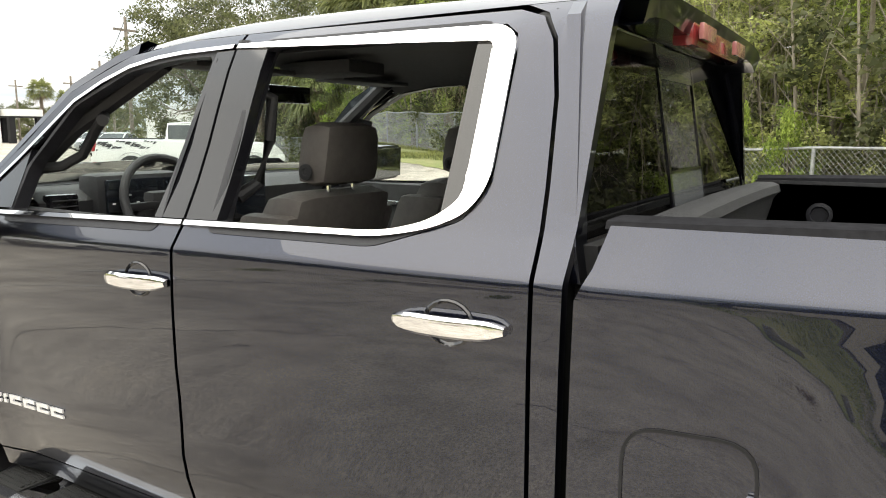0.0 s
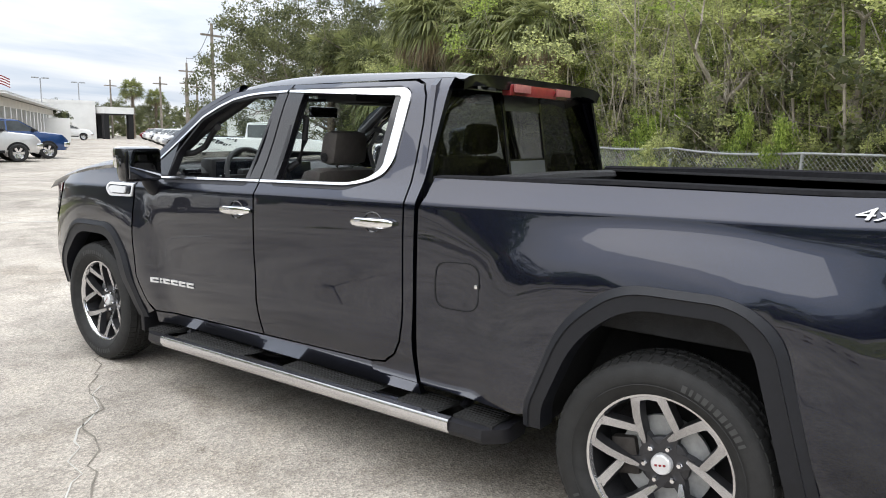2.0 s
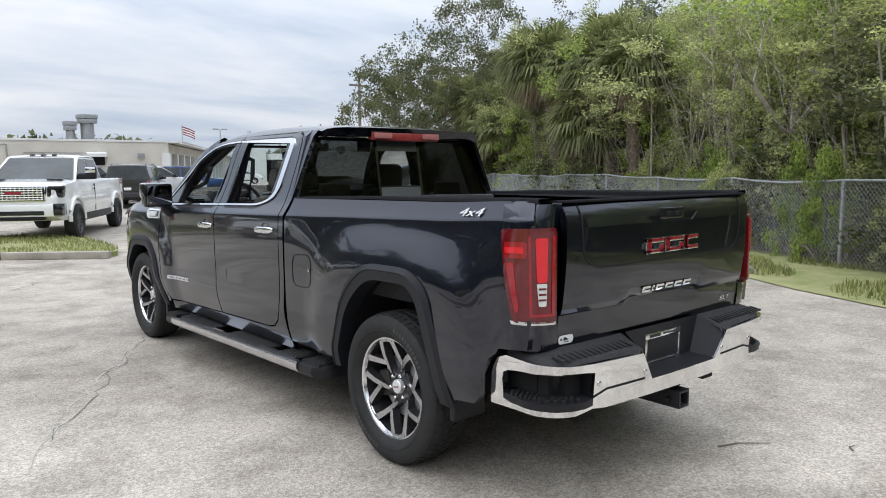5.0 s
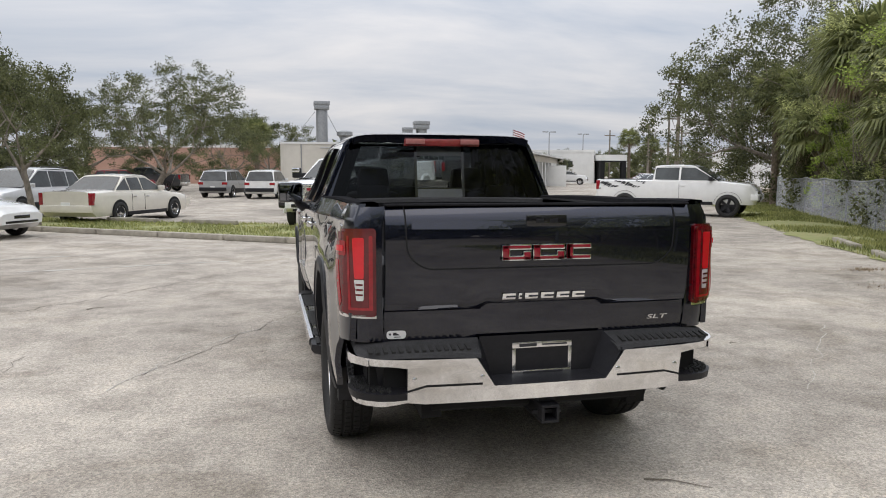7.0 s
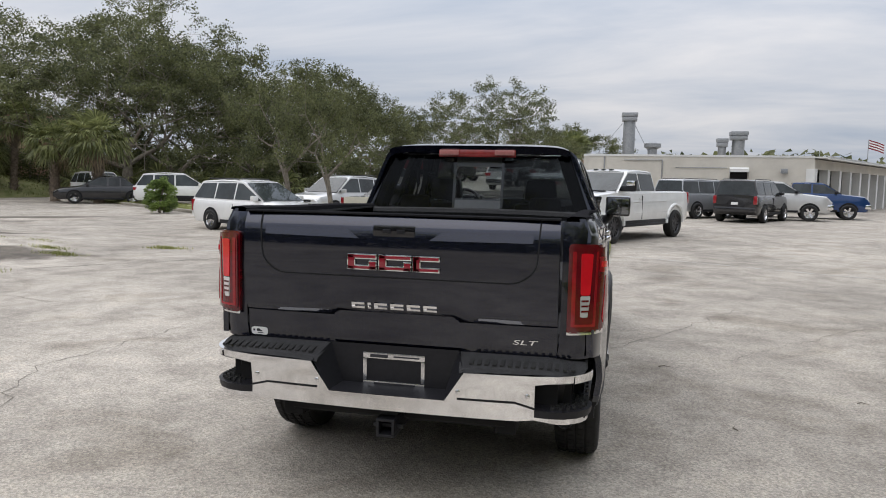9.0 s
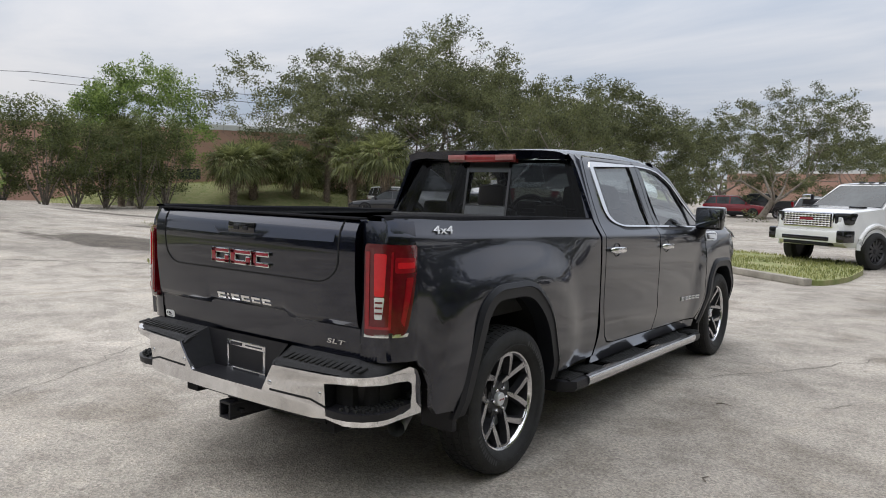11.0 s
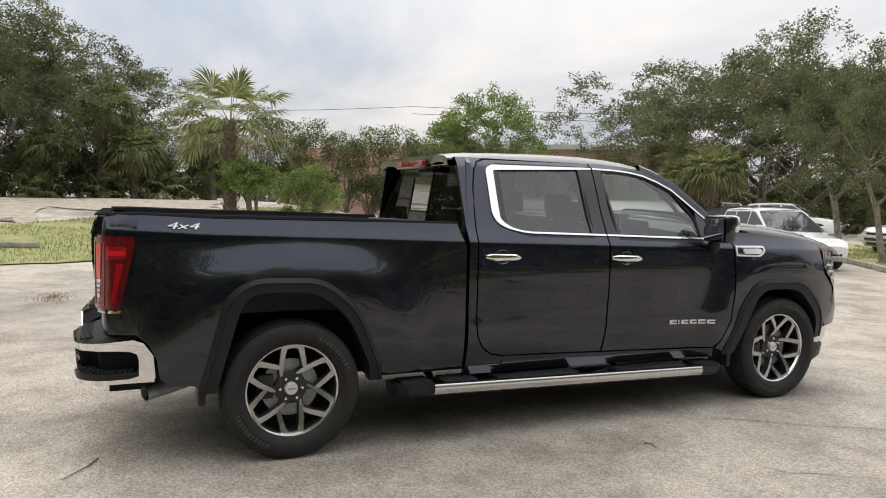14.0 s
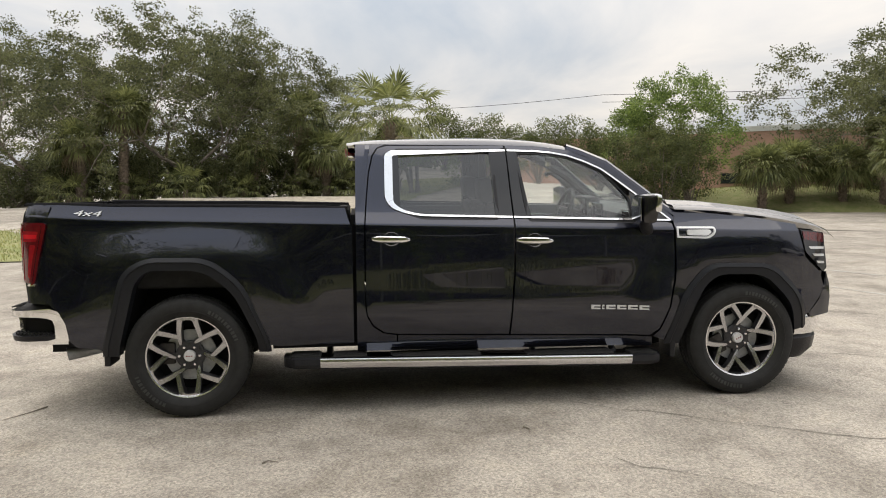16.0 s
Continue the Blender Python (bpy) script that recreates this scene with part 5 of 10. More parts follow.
            return Vector((s * (x + nx * (d + 0.004)), y + ny * (d + 0.004), z))

        def lamp_piece(name, outline, out, depth, mat, parent, label=""):
            bm = bmesh.new()
            sheet(bm, [outline], lambda u, v, i: wrap(u, v, out - i), frange(0, 0.33, 0.03), frange(0.9, 1.36, 0.09), depth)
            bmesh.ops.recalc_face_normals(bm, faces=bm.faces[:])
            return part(name, bm, mat, parent, label, 50)
        o = rounded([(0.005, 1.326), (0.318, 1.334), (0.318, 0.916), (0.125, 0.922), (0.105, 0.950), (0.045, 1.165)], [0.03, 0.02, 0.02, 0.03, 0.03, 0.05], 4)
        lamp = lamp_piece("tail_lamp", o, 0.004, 0.03, LAMP_RED_DEEP, truck, "red tail lamp wrapped round the corner")
        o = rounded([(0.034, 1.312), (0.312, 1.322), (0.312, 0.932), (0.138, 0.938), (0.122, 0.96), (0.070, 1.165)], [0.025, 0.02, 0.02, 0.025, 0.025, 0.04], 4)
        lamp_piece("lamp_lens", o, 0.016, 0.016, LAMP_RED_DEEP, lamp, "deep red outer lens")
        o = rounded([(0.222, 1.290), (0.270, 1.292), (0.268, 1.098), (0.230, 1.098)], 0.010, 3)
        lamp_piece("lamp_bar", o, 0.020, 0.006, LAMP_LIT, lamp, "bright red upright light bar")
        o = rounded([(0.060, 1.272), (0.190, 1.276), (0.190, 1.205), (0.074, 1.205)], 0.012, 3)
        lamp_piece("lamp_block", o, 0.019, 0.006, LAMP_RED, lamp, "red upper light block")
        o = rounded([(0.070, 1.252), (0.178, 1.254), (0.178, 1.226), (0.076, 1.226)], 0.008, 3)
        lamp_piece("lamp_bar", o, 0.023, 0.006, LAMP_LIT, lamp, "bright red level light bar")
        o = rounded([(0.082, 1.185), (0.128, 1.185), (0.158, 0.985), (0.142, 0.960)], 0.01, 3)
        lamp_piece("lamp_bar", o, 0.019, 0.006, LAMP_RED, lamp, "red slanting light strip")
        o = rounded([(0.288, 1.30), (0.303, 1.30), (0.303, 0.95), (0.288, 0.95)], 0.005, 2)
        lamp_piece("lamp_bar", o, 0.019, 0.006, LAMP_RED, lamp, "narrow red inner strip")
        o = rounded([(0.196, 1.30), (0.205, 1.30), (0.213, 0.962), (0.303, 0.962), (0.303, 0.950), (0.203, 0.950)], 0.004, 2)
        lamp_piece("lamp_bar", o, 0.019, 0.006, LAMP_RED, lamp, "thin red light line bent under the lens")
        o = rounded([(0.229, 1.094), (0.268, 1.094), (0.266, 0.995), (0.238, 0.995)], 0.006, 2)
        lamp_piece("reverse_lamp", o, 0.019, 0.006, LAMP_CLEAR, lamp, "clear reversing lamp lens")
        for i in range(3):
            z = 1.076 - i * 0.024
            lamp_piece("reverse_lamp_bar", [(0.236, z), (0.264, z), (0.264, z - 0.009), (0.237, z - 0.009)], 0.022, 0.004, LAMP_RED_DEEP, lamp, "dark bar across the reversing lamp")
        lamp_piece("lamp_foot", [(0.10, 0.930), (0.318, 0.922), (0.318, 0.908), (0.11, 0.914)], 0.004, 0.01, CHROME, lamp, "bright strip under the lens")
    # tailgate
    xs = frange(-0.8, 0.8, 0.1) + [-0.34, -0.315, -0.29, 0.29, 0.315, 0.34]
    zs = [0.84, 0.90, 0.920, 0.934, 0.939, 0.944, 0.952, 0.958, 0.963, 0.968, 0.976, 0.994, 1.02, 1.08, 1.15, 1.25, 1.33, 1.38, 1.41, 1.43]
    bm = bmesh.new()

    def gate(u, v, i):
        zr = v
        # raised shelf in the middle of the ridge line
        mid = max(0, min(1, (0.34 - abs(u)) / 0.05))
        y = tg_y(zr - 0.024 * mid * ease((v - 0.86) / 0.06) * ease((1.10 - v) / 0.10))
        return Vector((u, y + 0.03 * (abs(u) / 0.79) ** 4 * 0.5 + i, v))
    sheet(bm, [rounded([(-0.786, 0.786), (0.786, 0.786), (0.786, 1.440), (-0.786, 1.440)], 0.012, 2)], gate, xs, zs, 0.06)
    bmesh.ops.recalc_face_normals(bm, faces=bm.faces[:])
    tg = part("tailgate", bm, PAINT, truck, "closed painted tailgate", 30)
    part("tailgate_inner", boxes((-0.78, 0.78, -1.075, -1.03, 0.82, 1.425), bevel=0.01), LINER, tg)
    bm = bmesh.new()
    line = rounded([(-0.70, 1.436), (-0.688, 1.20), (-0.60, 1.135), (0.60, 1.135), (0.688, 1.20), (0.70, 1.436)], [0, 0.07, 0.05, 0.05, 0.07, 0], 6)
    l2 = []
    for (a, b), (c, d) in zip(line, line[1:]):
        for k in range(4):
            l2.append((a + (c - a) * k / 4, b + (d - b) * k / 4))
    l2.append(line[-1])
    strip(bm, l2, pairs(l2, 0.007), lambda u, v, i: gate(u, v, i) + Vector((0, -0.0025, 0)))
    part("gate_seam", bm, VOID, tg, "dark seam of the inner gate")
    # sculpted upper panel facets
    for s in (-1, 1):
        bm = bmesh.new()
        sheet(bm, [[(s * 0.665, 1.365), (s * 0.235, 1.365), (s * 0.175, 1.325), (s * 0.665, 1.330)]], lambda u, v, i: gate(u, v, i) + Vector((0, -0.002 - 0.005 * (1.365 - v) / 0.04, 0)), frange(-0.66, 0.66, 0.1), [1.35], 0.012)
        bmesh.ops.recalc_face_normals(bm, faces=bm.faces[:])
        part("gate_facet", bm, PAINT, tg, "", 20)
    part("gate_top_cap", boxes((-0.785, 0.785, -1.125, -1.035, 1.436, 1.446), bevel=0.004), RAIL, tg, "black tailgate top cap")
    bm = boxes((-0.105, 0.105, gate(0, 1.36, 0).y - 0.006, gate(0, 1.36, 0).y + 0.02, 1.335, 1.392), bevel=0.01)
    hd = part("gate_handle", bm, GLOSS, tg, "black tailgate handle recess")
    for a, b in ((-0.055, -0.015), (0.015, 0.055)):
        part("gate_button", boxes((a, b, gate(0, 1.36, 0).y - 0.010, gate(0, 1.36, 0).y, 1.352, 1.372), bevel=0.003), BLACK, hd)

    # emblem: three red blocks in bright frames, and rows of plain bars
    for k, w in ((-1, 0.150), (0, 0.165), (1, 0.135)):
        u0 = {-1: -0.23, 0: -0.072, 1: 0.096}[k]
        fr, rd = bmesh.new(), bmesh.new()
        y = gate(0, 1.212, 0).y

        def blk(bmx, x0, x1, z0, z1, y0, y1):
            box(bmx, x0, x1, y - y1, y - y0, z0, z1, bevel=0.003)
        for dx0, dx1, dz0, dz1 in ((0, w, 0.052, 0.078), (0, w, 0.0, 0.024), (0, 0.042, 0.0, 0.078), (w - 0.042, w, 0.0, 0.046) if k < 1 else (0, 0.03, 0, 0.07)):
            blk(fr, u0 + dx0, u0 + dx1, 1.173 + dz0, 1.173 + dz1, 0.0, 0.014)
        e = part("emblem_block", fr, CHROME, tg, "chrome emblem block with red face")
        for dx0, dx1, dz0, dz1 in ((0, w, 0.052, 0.078), (0, w, 0.0, 0.024), (0, 0.042, 0.0, 0.078), (w - 0.042, w, 0.0, 0.046) if k < 1 else (0, 0.03, 0, 0.07)):
            blk(rd, u0 + dx0 + 0.005, u0 + dx1 - 0.005, 1.173 + dz0 + 0.005, 1.173 + dz1 - 0.005, 0.0, 0.0165)
        part("emblem_face", rd, BADGE_RED, e, "red emblem face")
    block_word([0.066, 0.016, 0.066, 0.066, 0.066, 0.066], 0.030, 0.0165, 0.007, lambda u, v, d: gate(u, 0.995 + v, -d - 0.001), "badge_bar", CHROME, tg, "chrome badge bar")
    tb = text_mesh("SLT", 0.042, 0.002, 0.2)
    for v in tb.verts:
        u, w, d = v.co.x * 1.75, v.co.y * 0.75, v.co.z
        v.co = gate(0.632 + u, 0.855 + w, -0.007 - d)
    bmesh.ops.recalc_face_normals(tb, faces=tb.faces[:])
    part("trim_badge", tb, CHROME, tg, "small chrome trim badge", 0)
    bm = bmesh.new()
    sheet(bm, [rounded([(-0.776, 0.802), (-0.682, 0.802), (-0.682, 0.842), (-0.776, 0.842)], 0.018, 4)], lambda u, v, i: gate(u, v, i) + Vector((0, -0.003, 0)), [], [], 0.002)
    st = part("dealer_sticker", bm, WHITE_PLASTIC, tg, "white rounded sticker with dark bars")
    for a, b, z0, z1 in ((-0.765, -0.755, 0.820, 0.830), (-0.745, -0.695, 0.819, 0.833), (-0.74, -0.70, 0.809, 0.813)):
        part("sticker_bar", boxes((a, b, gate(a, z0, 0).y - 0.005, gate(a, z0, 0).y - 0.003, z0, z1)), DECAL_DARK, st, "", 0)

    # rear bumper
    def plan(s_):
        t = abs(s_)
        g = math.copysign(1, s_)
        if t < 0.76:
            x, y = t, -1.245 + 0.035 * (t / 0.76) ** 2
        elif t < 1.0:
            a = (t - 0.76) / 0.24 * math.pi / 2
            x, y = 0.76 + 0.170 * math.sin(a), -1.06 - 0.15 * math.cos(a)
        else:
            x, y = 0.93, -1.06 + (t - 1.0)
        return g * x, y

    def wrapb(u, v, i):
        x, y = plan(u)
        x2, y2 = plan(u + 0.005)
        x1, y1 = plan(u - 0.005)
        dx, dy = x2 - x1, y2 - y1
        l = math.hypot(dx, dy)
        nx, ny = dy / l, -dx / l
        k = 0.008 + 0.016 * ease((v - 0.56) / 0.20)
        return Vector((x + nx * (k - i), y + ny * (k - i), v))
    cu = [i * 0.04 for i in range(-33, 34)]
    cz = [0.54, 0.58, 0.62, 0.66, 0.70, 0.74]
    bm = bmesh.new()
    polys = [[(-0.285, 0.598), (0.285, 0.598), (0.70, 0.598), (0.70, 0.535), (0.62, 0.525), (-0.62, 0.525), (-0.70, 0.535), (-0.70, 0.598)]]
    for g in (-1, 1):
        q = [(0.285, 0.598), (0.375, 0.738), (0.70, 0.742), (0.70, 0.598)]
        polys.append([(g * a, b) for a, b in q])
        # frame round the corner step: above, in front, below
        polys.append([(g * a, b) for a, b in ((0.70, 0.742), (1.18, 0.765), (1.235, 0.745), (1.20, 0.722), (1.16, 0.732), (0.78, 0.712), (0.70, 0.700))])
        polys.append([(g * a, b) for a, b in ((1.235, 0.745), (1.285, 0.67), (1.295, 0.545), (1.27, 0.522), (1.225, 0.545), (1.235, 0.65), (1.20, 0.722))])
        polys.append([(g * a, b) for a, b in ((1.27, 0.522), (0.80, 0.520), (0.70, 0.535), (0.70, 0.565), (0.80, 0.552), (1.225, 0.545))])
    sheet(bm, polys, wrapb, cu, cz, 0.02)
    bmesh.ops.remove_doubles(bm, verts=bm.verts[:], dist=2e-4)
    bmesh.ops.recalc_face_normals(bm, faces=bm.faces[:])
    bump = part("rear_bumper", bm, CHROME, truck, "chrome rear bumper with black corner steps", 30)
    # recess round the plate: back, floor and the two slanting cheeks
    bm = bmesh.new()
    ring = [(-0.372, 0.742), (-0.290, 0.598), (0.290, 0.598), (0.372, 0.742)]
    deep = [(-0.325, 0.800), (-0.262, 0.612), (0.262, 0.612), (0.325, 0.800)]
    fr = [bm.verts.new((x, -1.246, z)) for x, z in ring]
    bk = [bm.verts.new((x, -1.116, z)) for x, z in deep]
    for k in range(3):
        bm.faces.new((fr[k], fr[k + 1], bk[k + 1], bk[k]))
    bm.faces.new(bk)
    bmesh.ops.recalc_face_normals(bm, faces=bm.faces[:])
    part("plate_recess", bm, BLACK, bump, "black recess round the number plate")
    part("bumper_core", boxes((-0.80, -0.39, -1.15, -1.02, 0.54, 0.74), (0.39, 0.80, -1.15, -1.02, 0.54, 0.74), (-0.40, 0.40, -1.15, -1.02, 0.54, 0.585), (-0.86, -0.70, -1.10, -0.80, 0.54, 0.74), (0.70, 0.86, -1.10, -0.80, 0.54, 0.74)), VOID, bump)
    pads = {}
    for g in (-1, 1):
        bm = bmesh.new()
        top = []
        for i in range(18):
            u = g * (0.352 + i * 0.05)
            x, y = plan(u)
            zo = lerp_table([(0.35, 0.740), (0.42, 0.748), (0.8, 0.755), (1.2, 0.772)], abs(u))
            xi, yi = x * 0.93, max(y + 0.13, -1.085) if abs(u) < 0.9 else min(y + 0.13, -0.93)
            top.append([bm.verts.new(p) for p in ((x, y - 0.006, zo - 0.008), (x * 0.99, y + 0.006, zo + 0.010), (x * 0.985, y + 0.022, zo + 0.016), (xi, yi, 0.792))])
        for p, q in zip(top, top[1:]):
            for k in range(3):
                bm.faces.new((p[k], p[k + 1], q[k + 1], q[k]))
        # the cheek towards the plate
        bm.faces.new(top[0] + [bm.verts.new((g * 0.33, -1.10, 0.70)), bm.verts.new((g * 0.36, -1.24, 0.725))])
        bmesh.ops.recalc_face_normals(bm, faces=bm.faces[:])
        if sum(f.normal.z for f in bm.faces) < 0:
            bmesh.ops.reverse_faces(bm, faces=bm.faces[:])
        pads[g] = part("bumper_pad", bm, LINER, bump, "ribbed black bumper step pad")
    for g in (-1, 1):
        for k in range(14):
            x = g * (0.40 + k * 0.036)
            m_ = Matrix.Translation((x, -1.160 + 0.01 * (abs(x) / 0.8) ** 2, 0.786))
            bm = bmesh.new()
            box(bm, -0.009, 0.009, -0.050, 0.012, -0.010, -0.002, m_)
            for v in bm.verts:
                v.co.z = 0.767 + 0.17 * (v.co.y + 1.222) + (0.005 if v.co.z > 0.78 else -0.004)
            part("tread_rib", bm, RUBBER, pads[g], "", 0)
        # corner step pocket with tread
        bm = bmesh.new()
        rows = []
        for u in [0.70, 0.76, 0.82, 0.88, 0.94, 1.0, 1.06, 1.12, 1.18, 1.23]:
            a = wrapb(g * u, 0.70, 0.0)
            b = wrapb(g * u, 0.70, 0.10)
            zt = 0.71 if u < 1.15 else 0.72
            c = wrapb(g * u, 0.565, -0.018 if 0.74 < u < 1.1 else 0.0)
            d = wrapb(g * u, 0.585, 0.10)
            e_ = wrapb(g * u, 0.55, 0.0 if not 0.74 < u < 1.1 else -0.012)
            rows.append([bm.verts.new((a.x, a.y, zt)), bm.verts.new((b.x, b.y, zt - 0.02)), bm.verts.new((d.x, d.y, 0.59)), bm.verts.new((c.x, c.y, 0.582)), bm.verts.new((e_.x, e_.y, 0.548))])
        for r0, r1 in zip(rows, rows[1:]):
            for k in range(4):
                bm.faces.new((r0[k], r0[k + 1], r1[k + 1], r1[k]))
        bm.faces.new(rows[0])
        bm.faces.new(rows[-1])
        bmesh.ops.recalc_face_normals(bm, faces=bm.faces[:])
        step = part("corner_step", bm, BLACK, bump, "black corner step with grip studs")
        bm = bmesh.new()
        for i in range(12):
            for j in range(4):
                p = wrapb(g * (0.78 + i * 0.034 + (0.017 if j % 2 else 0)), 0.588, 0.012 + j * 0.021)
                box(bm, p.x - 0.008, p.x + 0.008, p.y - 0.006, p.y + 0.006, 0.580, 0.5955)
        part("grip_studs", bm, RUBBER, step, "", 0)
        # bright band round the side of the pocket
        us = [0.80 + 0.01 * i for i in range(60)]

        def side_band(y, z, d):
            u = min(us, key=lambda q: abs(wrapb(g * q, z, 0.0).y - y))
            return wrapb(g * u, z, d)
        outer = [(-1.20, 0.742), (-1.10, 0.748), (-0.98, 0.745), (-0.87, 0.735), (-0.81, 0.715), (-0.775, 0.66), (-0.768, 0.59), (-0.768, 0.522), (-0.90, 0.522), (-1.02, 0.528), (-1.12, 0.535)]
        inner = [(-1.20, 0.712), (-1.10, 0.712), (-0.98, 0.708), (-0.90, 0.700), (-0.865, 0.685), (-0.848, 0.65), (-0.845, 0.59), (-0.850, 0.560), (-0.92, 0.546), (-1.02, 0.548), (-1.12, 0.552)]
        bm = bmesh.new()
        rows = []
        for (ya, za), (yb, zb) in zip(outer, inner):
            rows.append([bm.verts.new(side_band(ya, za, 0.012)), bm.verts.new(side_band(ya, za, -0.003)), bm.verts.new(side_band(yb, zb, -0.004)), bm.verts.new(side_band(yb, zb, 0.03))])
        for r0, r1 in zip(rows, rows[1:]):
            for k in range(3):
                bm.faces.new((r0[k], r0[k + 1], r1[k + 1], r1[k]))
        bmesh.ops.remove_doubles(bm, verts=bm.verts[:], dist=1e-5)
        bmesh.ops.recalc_face_normals(bm, faces=bm.faces[:])
        part("side_band", bm, CHROME, bump, "chrome band round the corner step")
        # groove and sensors
        bm = bmesh.new()
        for a, b in ((0.345, 0.70),):
            ln = [(g * (a + (b - a) * k / 8), 0.607 if k < 7 else 0.607 - 0.012 * (k - 6)) for k in range(9)]
            strip(bm, ln, [(p[0], p[1] + 0.010) for p in ln], lambda u, v, i: wrapb(u, v, i - 0.002))
        part("bumper_groove", bm, VOID, bump, "dark groove in the bumper")
        for u in (0.332, 0.652):
            p = wrapb(g * (u + 0.015), 0.645, -0.003)
            bm = bmesh.new()
            tube(bm, [p + Vector((0, 0.01, 0)), p, p + Vector((0, -0.002, 0))], [0.012, 0.012, 0.008], 14)
            part("parking_sensor", bm, ALLOY, bump, "round parking sensor")
    # number plate frame with plain bars
    bm = bmesh.new()
    for a in ((-0.157, 0.157, 0.738, 0.768), (-0.157, 0.157, 0.606, 0.626), (-0.157, -0.138, 0.626, 0.738), (0.138, 0.157, 0.626, 0.738)):
        box(bm, a[0], a[1], -1.1210, -1.1070, a[2], a[3], bevel=0.003)
    pf = part("plate_frame", bm, ALLOY, bump, "silver plate frame with dark bars")
    part("plate_backing", boxes((-0.14, 0.14, -1.1130, -1.1080, 0.625, 0.74)), GLOSS, pf)
    part("plate_print_bar", boxes((-0.12, -0.03, -1.1235, -1.1200, 0.745, 0.760)), DECAL_DARK, pf, "", 0)
    part("plate_print_bar", boxes((0.0, 0.13, -1.1235, -1.1200, 0.749, 0.756)), DECAL_DARK, pf, "", 0)
    part("plate_print_bar", boxes((-0.10, 0.11, -1.1235, -1.1200, 0.611, 0.620)), DECAL_DARK, pf, "", 0)
    part("plate_bracket", boxes((-0.10, 0.06, -1.1155, -1.1100, 0.645, 0.70), (0.08, 0.12, -1.1155, -1.1100, 0.64, 0.70), bevel=0.004), VOID, pf)
    part("socket_cover", boxes((-0.27, -0.19, -1.1130, -1.0970, 0.635, 0.735), bevel=0.006), BLACK, bump)
    bm = bmesh.new()
    tube(bm, [(0.255, -1.0970, 0.715), (0.255, -1.1140, 0.715)], 0.028, 16)
    part("lock_cover", bm, BLACK, bump)
    # hitch receiver, exhaust, spare
    bm = bmesh.new()
    for a in ((-0.045, 0.045, 0.468, 0.482), (-0.045, 0.045, 0.392, 0.406), (-0.045, -0.031, 0.406, 0.468), (0.031, 0.045, 0.406, 0.468)):
        box(bm, a[0], a[1], -1.25, -0.95, a[2], a[3], bevel=0.003)
    box(bm, -0.075, 0.075, -1.20, -1.18, 0.425, 0.445, bevel=0.004)
    hr = part("hitch_receiver", bm, BLACK, truck, "black square hitch receiver")
    part("hitch_plug", boxes((-0.045, 0.045, -1.20, -1.13, 0.485, 0.515), bevel=0.006), BLACK, hr)
    bm = bmesh.new()
    tube(bm, [(-0.55, -1.03, 0.46), (0.55, -1.03, 0.46)], 0.035, 10)
    part("hitch_beam", bm, VOID, hr)
    bm = bmesh.new()
    r = tube(bm, [(0.62, -0.30, 0.50), (0.70, -0.55, 0.47), (0.78, -0.72, 0.445), (0.83, -0.82, 0.43)], [0.038, 0.04, 0.044, 0.044], 14, cap=False)
    part("exhaust_pipe", bm, STEEL, truck, "bright exhaust tip")
    bm = bmesh.new()
    lathe(bm, [(0.48, 0.36), (0.40, 0.40), (0.32, 0.36), (0.32, 0.1), (0.48, 0.1)], 36, axis="z")
    for v in bm.verts:
        v.co.y -= 0.62
        v.co.z += 0.08
    part("spare_tyre", bm, RUBBER, truck, "spare tyre under the bed")


def smooth_path(path, u, k):
    t = [(a, p[k]) for a, p in path]
    return (lerp_table(t, u - 0.015) + lerp_table(t, u + 0.015) + 2 * lerp_table(t, u)) / 4


def trim_tail():
    """Draw the truck's tail in and up a little, from the lamps' front edge on."""
    for ob in truck.children_recursive:
        if ob.type != "MESH" or ob.matrix_basis != Matrix.Identity(4):
            continue
        for v in ob.data.vertices:
            y = v.co.y
            if y < -0.40:
                v.co.z += (0.013 if v.co.z > 0.79 else 0.006) * ease((-0.40 - y) / 0.5)
            if y < -0.86:
                v.co.y = -0.86 + (y + 0.86) * 0.776 if y > -1.11 else y + 0.056


build_rear()
trim_tail()


# ---- cabin ----
def soft_block(x0, x1, y0, y1, z0, z1, bevel=0.04, taper=0.0, lean=0.0):
    bm = bmesh.new()
    box(bm, x0, x1, y0, y1, z0, z1, bevel=bevel)
    for v in bm.verts:
        t = (v.co.z - z0) / (z1 - z0)
        v.co.x = (x0 + x1) / 2 + (v.co.x - (x0 + x1) / 2) * (1 - taper * t)
        v.co.y -= lean * t
    return bm


